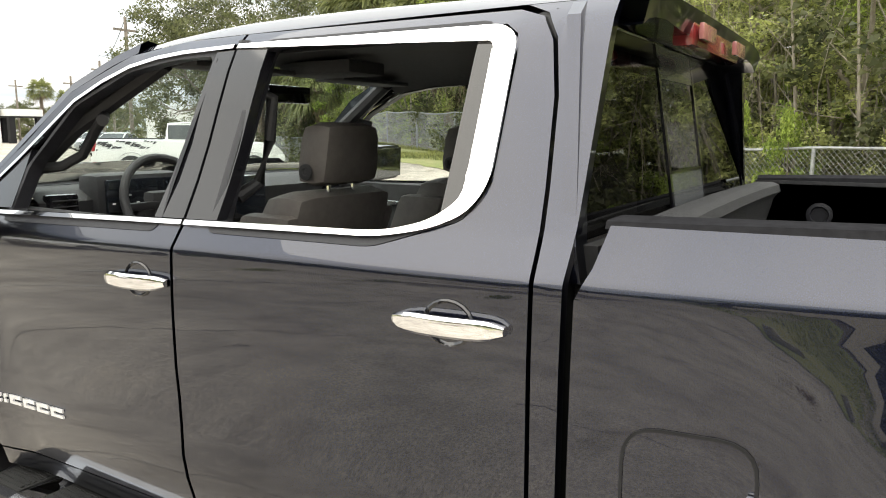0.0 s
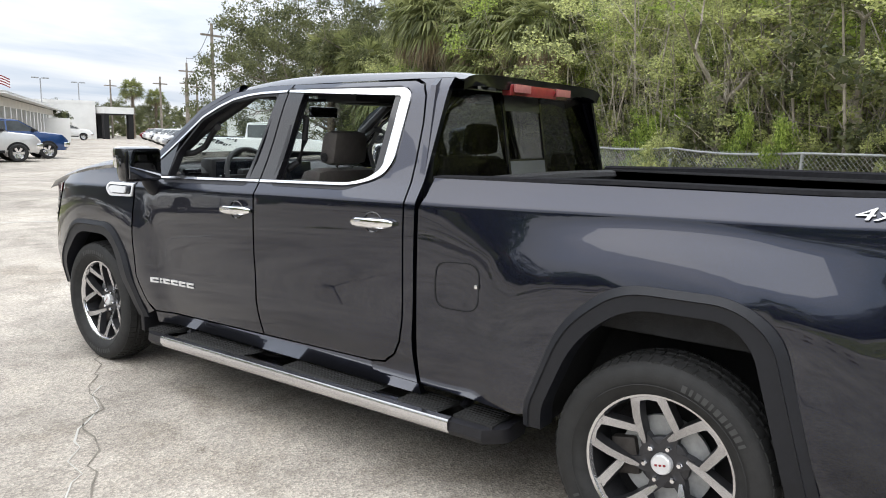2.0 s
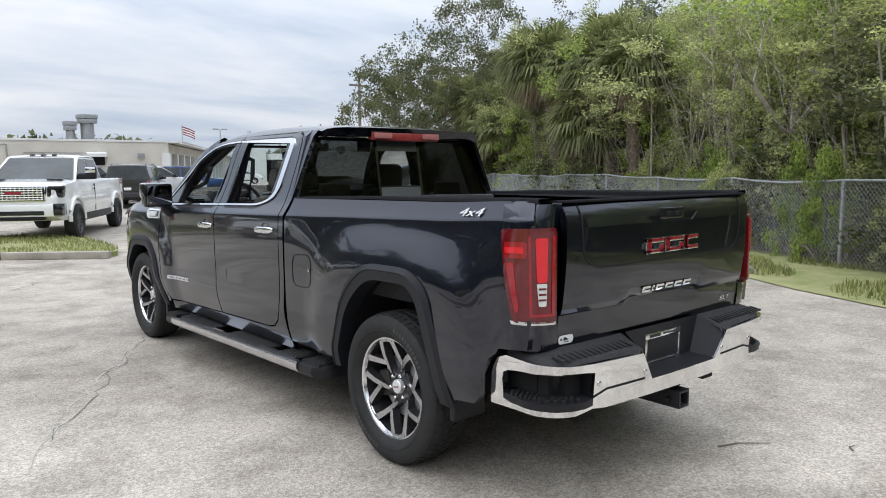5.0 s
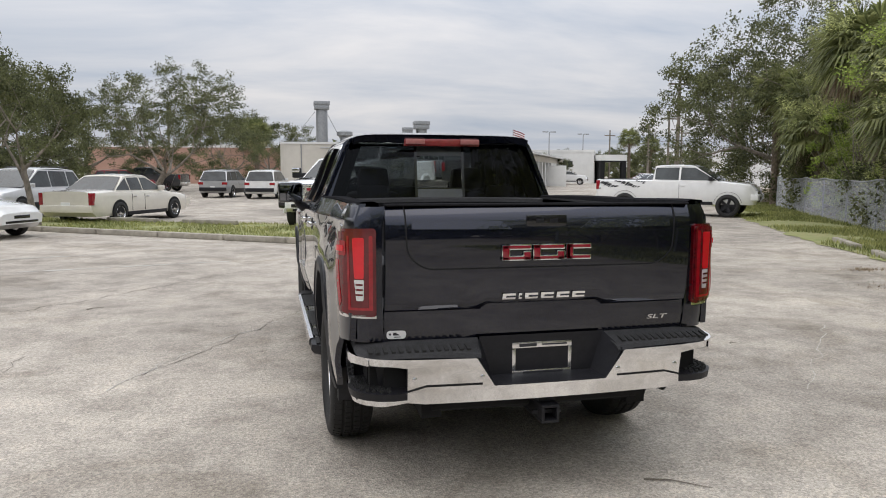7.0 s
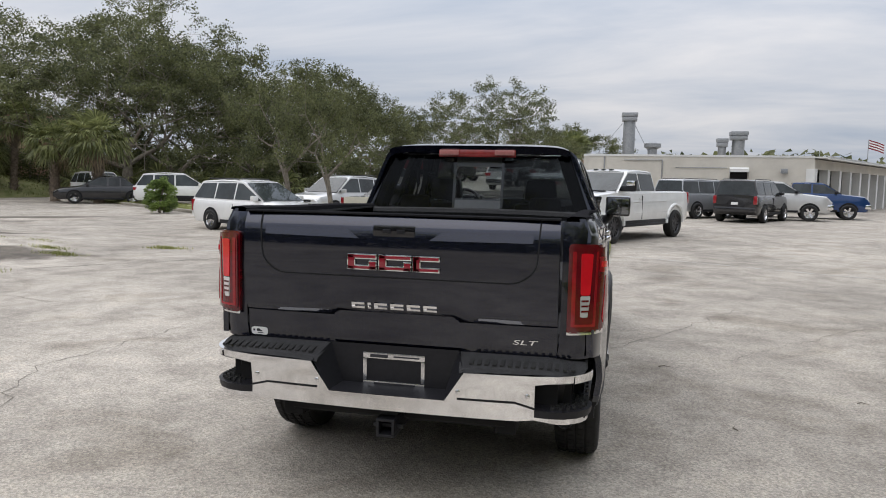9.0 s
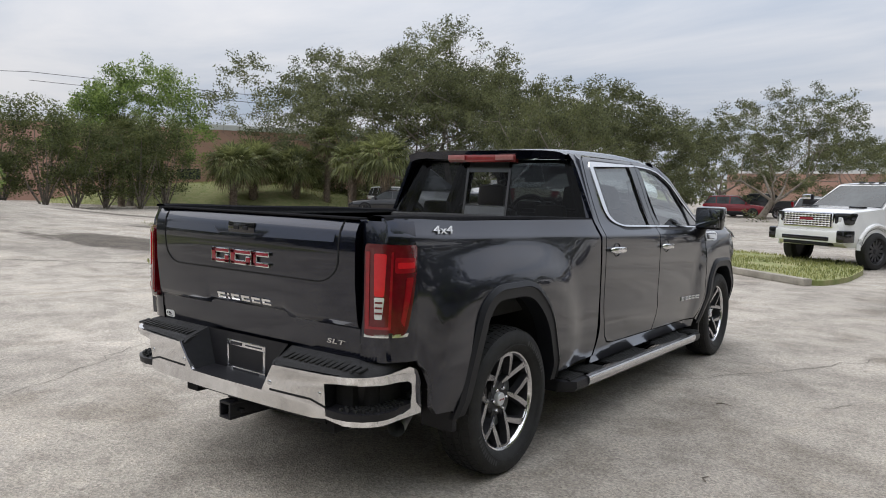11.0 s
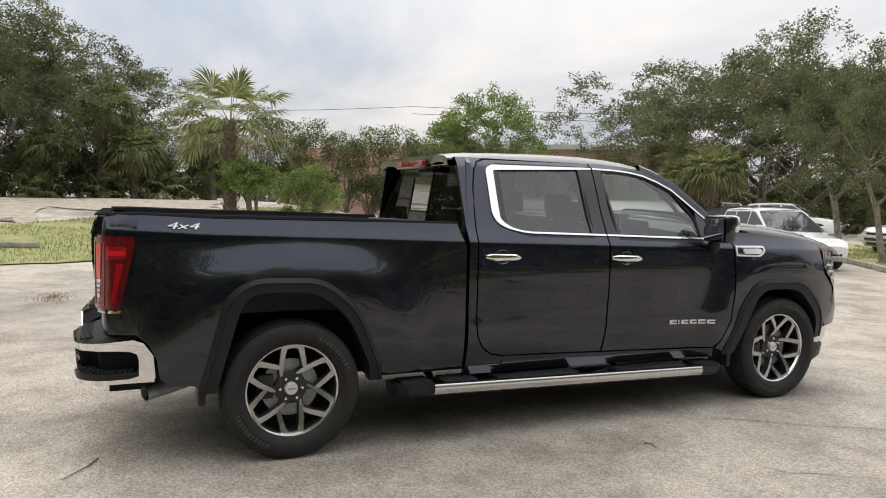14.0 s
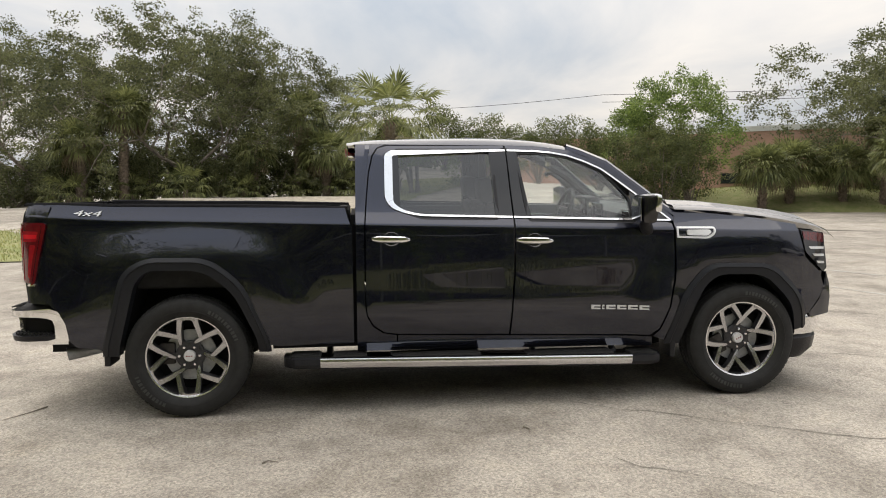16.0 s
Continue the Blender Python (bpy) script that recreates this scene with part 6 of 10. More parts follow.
def build_cabin():
    for s in (-1, 1):
        seat = part("front_seat", soft_block(s * 0.42 - 0.27, s * 0.42 + 0.27, 2.35, 2.90, 0.78, 0.98, 0.06), LEATHER, truck, "grey-brown leather front seat")
        part("seat_back", soft_block(s * 0.42 - 0.26, s * 0.42 + 0.26, 2.24, 2.42, 0.92, 1.405, 0.07, 0.10, 0.16), LEATHER, seat)
        for dx in (-0.235, 0.235):
            part("seat_bolster", soft_block(s * 0.42 + dx - 0.04, s * 0.42 + dx + 0.04, 2.26, 2.47, 0.95, 1.34, 0.03, 0.2, 0.15), LEATHER, seat)
        head = part("headrest", soft_block(s * 0.42 - 0.145, s * 0.42 + 0.145, 2.085, 2.215, 1.42, 1.615, 0.05, 0.12, 0.02), LEATHER, seat, "padded leather headrest")
        bm = bmesh.new()
        lathe(bm, [(0, 0.026), (0.006, 0.024), (0.007, 0.012), (0.004, 0.010), (0.004, 0.001)], 18)
        for v in bm.verts:
            v.co = Vector((s * 0.42 + (-0.149 - v.co.x), 2.15 + v.co.y, 1.465 + v.co.z))
        part("headrest_button", bm, CABIN, head)
        for dx in (-0.06, 0.06):
            bm = bmesh.new()
            tube(bm, [(s * 0.42 + dx, 2.14, 1.36), (s * 0.42 + dx, 2.14, 1.44)], 0.008, 8)
            part("headrest_post", bm, CHROME, head)
        bench = part("rear_bench", soft_block(s * 0.42 - 0.40, s * 0.42 + 0.40, 1.40, 1.95, 0.80, 0.98, 0.05), LEATHER, truck, "leather rear seat half")
        part("bench_back", soft_block(s * 0.42 - 0.40, s * 0.42 + 0.40, 1.30, 1.44, 0.95, 1.36, 0.05, 0.03, 0.07), LEATHER, bench)
        part("bench_headrest", soft_block(s * 0.52 - 0.13, s * 0.52 + 0.13, 1.235, 1.32, 1.37, 1.50, 0.035, 0.1), LEATHER, bench)
        # door linings
        for y0, y1 in ((1.28, 2.20), (2.30, 3.38)):
            bm = bmesh.new()
            box(bm, min(s * 0.80, s * 0.885), max(s * 0.80, s * 0.885), y0, y1, 0.55, 1.325, bevel=0.02)
            for v in bm.verts:
                if abs(v.co.x) < 0.84 and v.co.z > 1.2:
                    v.co.x *= 1.03
            lin = part("door_lining", bm, CABIN, truck, "dark door lining with arm rest")
            part("arm_rest", boxes((min(s * 0.72, s * 0.81), max(s * 0.72, s * 0.81), y0 + 0.2, y1 - 0.3, 1.02, 1.09), bevel=0.02), CABIN, lin)
            part("lining_trim", boxes((min(s * 0.785, s * 0.80), max(s * 0.785, s * 0.80), y0 + 0.1, y1 - 0.1, 1.215, 1.24), bevel=0.004), ALLOY, lin, "bright strip on the lining")
        # pillar linings
        for p0, p1, r in (((0.875, 2.25, 1.33), (0.735, 2.23, 1.83), 0.055), ((0.86, 3.43, 1.32), (0.66, 2.72, 1.81), 0.045), ((0.88, 1.25, 1.33), (0.70, 1.30, 1.83), 0.08)):
            bm = bmesh.new()
            tube(bm, [(s * (p0[0] - 0.045), p0[1], p0[2]), (s * ((p0[0] + p1[0]) / 2 - 0.045), (p0[1] + p1[1]) / 2 + (0.02 if r < 0.05 else 0), (p0[2] + p1[2]) / 2 + (0.03 if r < 0.05 else 0)), (s * (p1[0] - 0.045), p1[1], p1[2])], r * 0.75, 8)
            part("pillar_lining", bm, CABIN, truck)
        bm = bmesh.new()
        tube(bm, [(s * 0.735, 2.19, 1.70), (s * 0.69, 2.16, 1.68), (s * 0.69, 2.175, 1.56), (s * 0.715, 2.20, 1.44), (s * 0.775, 2.225, 1.40)], [0.02, 0.018, 0.017, 0.018, 0.022], 10)
        part("grab_handle", bm, CABIN, truck, "dark pillar grab handle")
        bm = bmesh.new()
        tube(bm, [(s * 0.735, 2.90, 1.62), (s * 0.70, 2.94, 1.635), (s * 0.69, 3.02, 1.58), (s * 0.69, 3.10, 1.50), (s * 0.74, 3.15, 1.46), (s * 0.775, 3.20, 1.455)], [0.02, 0.018, 0.018, 0.018, 0.018, 0.022], 10)
        part("grab_handle", bm, CABIN, truck, "dark screen pillar grab handle")
        part("sun_visor", boxes((min(s * 0.14, s * 0.60), max(s * 0.14, s * 0.60), 2.58, 2.74, 1.795, 1.812), bevel=0.006), CABIN_LIGHT, truck, "grey sun visor")
    bm = bmesh.new()
    rows = []
    for y in (1.24, 1.5, 2.0, 2.5, 2.72):
        rows.append([bm.verts.new((x, y, z + (0 if y < 2.6 else -0.03))) for x, z in ((-0.70, 1.80), (-0.62, 1.845), (0, 1.87), (0.62, 1.845), (0.70, 1.80))])
    for r0, r1 in zip(rows, rows[1:]):
        for k in range(4):
            bm.faces.new((r0[k], r0[k + 1], r1[k + 1], r1[k]))
    part("headliner", bm, CABIN_LIGHT, truck, "dark grey headliner")
    part("roof_console", boxes((-0.11, 0.11, 2.35, 2.70, 1.80, 1.85), bevel=0.015), CABIN_LIGHT, truck)
    part("cabin_floor", boxes((-0.86, 0.86, 1.2, 3.5, 0.58, 0.64)), CABIN, truck)
    part("bulkhead", boxes((-0.80, 0.80, 3.45, 3.55, 0.6, 1.30)), CABIN, truck)
    # dashboard
    bm = bmesh.new()
    rows = []
    for x in (-0.82, -0.6, -0.2, 0.2, 0.6, 0.82):
        rows.append([bm.verts.new((x, y, z)) for y, z in ((3.56, 1.345), (3.40, 1.375), (3.24, 1.365), (3.17, 1.33), (3.19, 1.20), (3.12, 1.10), (3.16, 0.90), (3.40, 0.85))])
    for r0, r1 in zip(rows, rows[1:]):
        for k in range(7):
            bm.faces.new((r0[k], r0[k + 1], r1[k + 1], r1[k]))
    bmesh.ops.recalc_face_normals(bm, faces=bm.faces[:])
    dash = part("dashboard", bm, CABIN, truck, "dark dashboard with screens")
    bm = bmesh.new()
    box(bm, -0.62, -0.24, 3.14, 3.27, 1.26, 1.425, bevel=0.03)
    part("instrument_hood", bm, CABIN, dash)
    ins = part("instrument_screen", boxes((-0.59, -0.27, 3.125, 3.145, 1.275, 1.405), bevel=0.01), SCREEN, dash, "glossy instrument screen")
    for k in range(9):
        x = -0.57 + k * 0.034
        part("instrument_mark", boxes((x, x + 0.012, 3.1225, 3.126, 1.31 + 0.03 * ((k * 7) % 3) / 2, 1.316 + 0.03 * ((k * 7) % 3) / 2)), WHITE_PLASTIC, ins, "", 0)
    part("centre_screen", boxes((-0.14, 0.22, 3.13, 3.15, 1.20, 1.39), bevel=0.01), SCREEN, dash, "glossy centre screen")
    for x in (-0.74, 0.72):
        v = part("air_vent", boxes((x - 0.055, x + 0.055, 3.15, 3.20, 1.25, 1.36), bevel=0.012), GLOSS, dash)
        for k in range(4):
            part("vent_slat", boxes((x - 0.045, x + 0.045, 3.14, 3.16, 1.27 + k * 0.022, 1.274 + k * 0.022)), CABIN, v, "", 0)
    part("glove_box", boxes((0.32, 0.72, 3.11, 3.20, 0.98, 1.14), bevel=0.02), CABIN, dash)
    part("centre_console", boxes((-0.14, 0.14, 2.15, 3.20, 0.62, 0.98), bevel=0.04), CABIN, truck, "dark centre console")
    # steering wheel
    bm = bmesh.new()
    pts = []
    for k in range(33):
        a = 2 * math.pi * k / 32
        pts.append(Vector((-0.42 + 0.19 * math.cos(a), 2.985 + 0.19 * math.sin(a) * 0.38, 1.31 + 0.19 * math.sin(a) * 0.92)))
    tube(bm, pts, 0.0165, 10, cap=False)
    sw = part("steering_wheel", bm, CABIN, truck, "dark leather steering wheel")
    part("wheel_boss", soft_block(-0.49, -0.35, 2.99, 3.06, 1.24, 1.36, 0.02), CABIN, sw)
    part("wheel_spoke", boxes((-0.60, -0.24, 2.985, 3.005, 1.295, 1.325), bevel=0.006), ALLOY_DARK, sw)
    bm = bmesh.new()
    tube(bm, [(-0.42, 3.02, 1.30), (-0.42, 3.25, 1.20)], 0.04, 10)
    part("steering_column", bm, CABIN, sw)
    bm = bmesh.new()
    box(bm, -0.12, 0.12, 2.745, 2.775, 1.70, 1.77, bevel=0.01)
    part("inner_mirror", bm, GLOSS, truck, "inner mirror")


build_cabin()


# ---- parked vehicles; each stands with its rear axle over its own origin, front towards +y ----
CAR_MATS = {}


def car_paint(name, c, metal=0.0, rough=0.25):
    if name not in CAR_MATS:
        CAR_MATS[name] = material(name, c, rough, metal, 1.0, var=0.04, scale=3)
    return CAR_MATS[name]


WHITE = car_paint("white_car_paint", (0.74, 0.74, 0.73))
PEARL = car_paint("cream_car_paint", (0.70, 0.66, 0.58))
SILVER = car_paint("silver_car_paint", (0.42, 0.43, 0.45), 0.6, 0.3)
DARK = car_paint("black_car_paint", (0.012, 0.012, 0.015))
BLUE = car_paint("blue_car_paint", (0.015, 0.05, 0.16), 0.3)
MAROON = car_paint("red_car_paint", (0.22, 0.012, 0.02), 0.2)
PALE_SILVER = car_paint("pale_silver_paint", (0.58, 0.58, 0.58), 0.4, 0.3)
CAR_GLASS = material("car_window_glass", (0.03, 0.036, 0.038), 0.03, spec=0.5, var=0.5, scale=0.9)


def quad_sheet(bm, pts, thick=0.012):
    """A flat plate on the outline pts with a thickness along its inner side."""
    pts = [Vector(p) for p in pts]
    n = (pts[1] - pts[0]).cross(pts[2] - pts[0]).normalized()
    a = [bm.verts.new(p) for p in pts]
    b = [bm.verts.new(p - n * thick) for p in pts]
    bm.faces.new(a)
    bm.faces.new(b[::-1])
    for k in range(len(a)):
        bm.faces.new((a[k], b[k], b[(k + 1) % len(a)], a[(k + 1) % len(a)]))


WHEELS = {}


def car_wheel(parent, R, width, mat, spokes):
    key = (R, width, mat.name, spokes)
    hub = new("wheel")
    hub.parent = parent
    if key not in WHEELS:
        bm = bmesh.new()
        r = R * 0.64
        w = width / 2
        lathe(bm, [(w * 0.75, r), (w, r * 1.12), (w, R * 0.9), (w * 0.8, R * 0.98), (w * 0.4, R), (-w * 0.4, R), (-w * 0.8, R * 0.98), (-w, R * 0.85), (-w, r)], 32)
        t = finish("tyre", bm, RUBBER, 40)
        bm = bmesh.new()
        lathe(bm, [(w * 0.78, r), (w * 0.86, r * 0.97), (w * 0.7, r * 0.92), (-w * 0.2, r * 0.88), (-w * 0.2, 0.01)], 32)
        rm = finish("rim", bm, mat if spokes < 8 else ALLOY_DARK, 40)
        bm = bmesh.new()
        for k in range(spokes):
            a = 2 * math.pi * k / spokes
            d, n_ = Vector((0, math.cos(a), math.sin(a))), Vector((0, -math.sin(a), math.cos(a)))
            hw = r * (0.20 if spokes <= 6 else 0.12)
            vs = []
            for q, x, h in ((0.1, 0.55, hw * 0.8), (0.92, 0.72, hw)):
                vs.append([bm.verts.new(Vector((w * x, 0, 0)) + d * r * q + n_ * h), bm.verts.new(Vector((w * x, 0, 0)) + d * r * q - n_ * h), bm.verts.new(Vector((w * (x - 0.5), 0, 0)) + d * r * q - n_ * h), bm.verts.new(Vector((w * (x - 0.5), 0, 0)) + d * r * q + n_ * h)])
            for i in range(4):
                bm.faces.new((vs[0][i], vs[0][(i + 1) % 4], vs[1][(i + 1) % 4], vs[1][i]))
        lathe(bm, [(w * 0.3, r * 0.24), (w * 0.66, r * 0.22), (w * 0.7, 0.01)], 16)
        sp = finish("spokes", bm, mat, 40)
        WHEELS[key] = (t, rm, sp)
    t, rm, sp = WHEELS[key]
    for nm, me in (("tyre", t), ("rim", rm), ("wheel_spokes", sp)):
        o = new(nm, me)
        o.parent = hub
    return hub


def build_car(name, label, category, paint, at, heading, W, WB, R, deck, house, front, rear, low=0.24, bed=None, spokes=5, wheel_mat=None, pillars=(), rails=False,
              dark_low=False, tail="corner", grille="bars", extra=None, wt=0.76, group=""):
    """deck: (y, z) of the body's upper line from rear to front; house: (y, z) of the cabin's rear foot, rear top, front top, front foot."""
    h = Vector(heading).normalized()
    m = Matrix.Translation((at[0], at[1], 0)) @ Matrix.Rotation(math.atan2(-h.x, h.y), 4, "Z")
    car = thing(name, label, category, m, group)
    w = W / 2
    y0, y1 = rear, front
    ys = sorted({y0, y0 + 0.05, y0 + 0.18, y1 - 0.5, y1 - 0.22, y1 - 0.07, y1, -R - 0.12, 0, R + 0.12, WB - R - 0.12, WB, WB + R + 0.12} | {p[0] for p in deck})
    bm = bmesh.new()
    rows = []
    for y in ys:
        zt = lerp_table(deck, y)
        e = 1.0
        if y > y1 - 0.55:
            e = 1 - 0.20 * ((y - y1 + 0.55) / 0.55) ** 2
        if y < y0 + 0.3:
            e = 1 - 0.09 * ((y0 + 0.3 - y) / 0.3) ** 2
        zl = low + (0.12 if y <= y0 + 0.05 or y >= y1 - 0.07 else 0)
        zc = min(zt - 0.05, 0.62 * zt + 0.32 * 0.75)
        prof = [(0.0, zt + 0.025), (0.55 * w, zt + 0.02), (0.86 * w, zt), (0.95 * w, zt - 0.035), (0.985 * w, zc), (w, (zc + zl) / 2 + 0.05), (0.985 * w, zl + 0.12), (0.94 * w, zl), (0.0, zl)]
        pts = [(x * e, z) for x, z in prof]
        rows.append([bm.verts.new((x, y, z)) for x, z in pts] + [bm.verts.new((-x, y, z)) for x, z in pts[-2:0:-1]])
    n = len(rows[0])
    for r0, r1 in zip(rows, rows[1:]):
        for k in range(n):
            bm.faces.new((r0[k], r0[(k + 1) % n], r1[(k + 1) % n], r1[k]))
    bm.faces.new(rows[0])
    bm.faces.new(rows[-1])
    bmesh.ops.recalc_face_normals(bm, faces=bm.faces[:])
    body = part("body", bm, paint, car, "", 40)
    part("sill", boxes((-w * 0.985, w * 0.985, R + 0.1, WB - R - 0.1, low - 0.02, low + 0.10), bevel=0.02), BLACK, car)
    # cabin
    (yb, zb), (yt, zt1), (yf, zt2), (yg, zg) = house
    top_w = wt * w / 0.92 * 0.92
    base_w = 0.93 * w

    def hx(z, y):
        zbase = zb + (zg - zb) * (y - yb) / (yg - yb)
        ztop = zt1 + (zt2 - zt1) * max(0, min(1, (y - yt) / (yf - yt)))
        t = (z - zbase) / max(0.05, ztop - zbase)
        return base_w + (top_w - base_w) * max(0, min(1, t))
    ztop_in = min(zt1, zt2) - 0.03
    # dark block in place of an unlit cabin
    part("cabin", boxes((-top_w * 0.9, top_w * 0.9, yt + 0.12, yf - 0.1, min(zb, zg) - 0.05, ztop_in), bevel=0.03), VOID, car, "dark block for the unlit cabin")
    bm = bmesh.new()
    rows = []
    for y, z in ((yt - 0.03, zt1 - 0.035), (yt, zt1), (yt + 0.15, zt1 + 0.02), ((yt + yf) / 2, max(zt1, zt2) + 0.045), (yf - 0.12, zt2 + 0.02), (yf + 0.03, zt2 - 0.02)):
        rows.append([bm.verts.new((x * top_w * 1.03, y, z + dz)) for x, dz in ((-1, -0.03), (-0.97, 0.0), (-0.6, 0.022), (0, 0.03), (0.6, 0.022), (0.97, 0.0), (1, -0.03))])
    for r0, r1 in zip(rows, rows[1:]):
        for k in range(6):
            bm.faces.new((r0[k], r0[k + 1], r1[k + 1], r1[k]))
    bmesh.ops.recalc_face_normals(bm, faces=bm.faces[:])
    part("roof", bm, paint, car)

    def side_point(y, z, s, out=0.0):
        return (s * (hx(z, y) + out), y, z)

    def zline(a, b, y):
        return a[1] + (b[1] - a[1]) * (y - a[0]) / (b[0] - a[0])
    cuts = [yb + 0.06] + list(pillars) + [yg - 0.10]
    for s in (-1, 1):
        for a, b in zip(cuts, cuts[1:]):
            pts = []
            for y in (a + 0.035, b - 0.035):
                lo = zline((yb, zb), (yg, zg), y) + 0.03
                if y < yt:
                    hi = zline((yb, zb), (yt, zt1), y) - 0.06
                elif y > yf:
                    hi = zline((yf, zt2), (yg, zg), y) - 0.06
                else:
                    hi = zline((yt, zt1), (yf, zt2), y) - 0.05
                pts.append((y, lo, max(hi, lo + 0.02)))
            (ya, la, ha), (yc, lc, hc) = pts
            poly = [(ya, la), (yc, lc), (yc, hc)]
            if ya < yf < yc:
                poly.append((yf, zt2 - 0.06))
            if ya < yt < yc:
                poly.append((yt + 0.02, zt1 - 0.06))
            poly.append((ya, ha))
            bm = bmesh.new()
            P3 = [side_point(y, z, s, 0.006) for y, z in poly]
            quad_sheet(bm, P3 if s > 0 else P3[::-1], 0.012)
            part("side_window", bm, CAR_GLASS, car, "dark side window", 0)
        # side frame behind the glass: a painted wall with pillars
        wall = [(yb, zb - 0.04), (yg, zg - 0.04), (yf, zt2 - 0.005), (yt, zt1 - 0.005)]
        bm = bmesh.new()
        P3 = [side_point(y, z, s, 0.0) for y, z in wall]
        quad_sheet(bm, P3 if s > 0 else P3[::-1], 0.02)
        part("cabin_side", bm, paint, car, "", 0)
        # door lines and handles
        for y in pillars:
            if y < R + 0.1 or y > WB - R:
                continue
            bm = bmesh.new()
            zt = lerp_table(deck, y)
            box(bm, min(s * w * 0.97, s * w * 1.0006), max(s * w * 0.97, s * w * 1.0006), y - 0.004, y + 0.004, low + 0.12, zt - 0.1)
            part("door_gap", bm, VOID, car, "", 0)
            part("door_handle", boxes((min(s * w * 0.97, s * (w * 0.995 + 0.012)), max(s * w * 0.97, s * (w * 0.995 + 0.012)), y + 0.06, y + 0.22, zt - 0.20, zt - 0.165), bevel=0.008), paint if paint is not PEARL else CHROME, car)
        mx = hx(zg + 0.08, yg - 0.25)
        part("door_mirror", boxes((min(s * mx, s * (mx + 0.20)), max(s * mx, s * (mx + 0.20)), yg - 0.38, yg - 0.24, zg + 0.02, zg + 0.17), bevel=0.035), BLACK if bed else paint, car, "door mirror")
        # arches: a dark disc paints the shade of each wheel well
        for ya in (0, WB):
            bm = bmesh.new()
            lathe(bm, [(0.0, R * 1.17), (0.006, R * 1.15), (0.004, 0.02)], 28)
            for v in bm.verts:
                v.co = Vector((s * (w * 1.001 + v.co.x), ya + v.co.y, R + 0.02 + v.co.z))
            bmesh.ops.delete(bm, geom=[v for v in bm.verts if v.co.z < low + 0.0], context="VERTS")
            part("wheel_arch", bm, VOID, car, "dark disc for the shade in the wheel arch")
            hub = car_wheel(car, R, 0.22 if R < 0.36 else 0.28, wheel_mat or ALLOY, spokes)
            hub.matrix_basis = Matrix.Translation((s * (w - 0.072), ya, R)) @ (Matrix.Identity(4) if s > 0 else Matrix.Rotation(math.pi, 4, "Z"))
    # screens
    for nm, (a, b), inset in (("windscreen", ((yg + 0.0, zg), (yf + 0.02, zt2)), 0.06), ("rear_window", ((yb, zb), (yt - 0.01, zt1)), 0.06)):
        d = Vector((b[0] - a[0], b[1] - a[1]))
        lo, hi = Vector(a) + d * 0.05, Vector(a) + d * 0.93
        bm = bmesh.new()
        k = 0.012 if nm == "windscreen" else -0.012
        P3 = [(-base_w * 0.93, lo.x + k, lo.y + 0.01), (base_w * 0.93, lo.x + k, lo.y + 0.01), (top_w * 0.93, hi.x + k, hi.y + 0.01), (-top_w * 0.93, hi.x + k, hi.y + 0.01)]
        quad_sheet(bm, P3 if nm == "rear_window" else P3[::-1], 0.01)
        part(nm, bm, CAR_GLASS, car, "dark sloping screen", 0)
        bm = bmesh.new()
        P3 = [(-base_w, a[0], a[1] - 0.03), (base_w, a[0], a[1] - 0.03), (top_w * 1.02, b[0], b[1] - 0.01), (-top_w * 1.02, b[0], b[1] - 0.01)]
        quad_sheet(bm, P3 if nm == "rear_window" else P3[::-1], 0.03)
        part("screen_frame", bm, paint, car, "", 0)
    # ends
    zf, zr = lerp_table(deck, y1 - 0.12), lerp_table(deck, y0 + 0.12)
    ef, er = 0.86 * w, 0.93 * w
    if grille == "none":
        pass
    elif grille == "slot":
        part("grille", boxes((-0.30 * w, 0.30 * w, y1 - 0.05, y1 + 0.006, zf - 0.18, zf - 0.10), bevel=0.012), GLOSS, car)
        part("air_intake", boxes((-0.62 * w, 0.62 * w, y1 - 0.04, y1 + 0.006, low + 0.14, low + 0.20), bevel=0.012), GLOSS, car)
    else:
        g = part("grille", boxes((-0.52 * w, 0.52 * w, y1 - 0.06, y1 + 0.012, zf - 0.52, zf - 0.10), bevel=0.03), GLOSS, car, "dark grille with bright bars")
        if grille == "bars":
            for i in range(7):
                for j in (-1, 0, 1):
                    part("grille_bar", boxes((j * 0.34 * w - 0.155 * w, j * 0.34 * w + 0.155 * w, y1 + 0.008, y1 + 0.03, zf - 0.495 + i * 0.054, zf - 0.465 + i * 0.054), bevel=0.008), CHROME, g, "", 0)
        part("front_bumper", boxes((-0.93 * w, 0.93 * w, y1 - 0.22, y1 + 0.05, low + 0.16, low + 0.40), bevel=0.04), CHROME if bed and grille == "bars" else paint, car)
        part("air_intake", boxes((-0.55 * w, 0.55 * w, y1 + 0.03, y1 + 0.056, low + 0.20, low + 0.30), bevel=0.01), GLOSS, car)
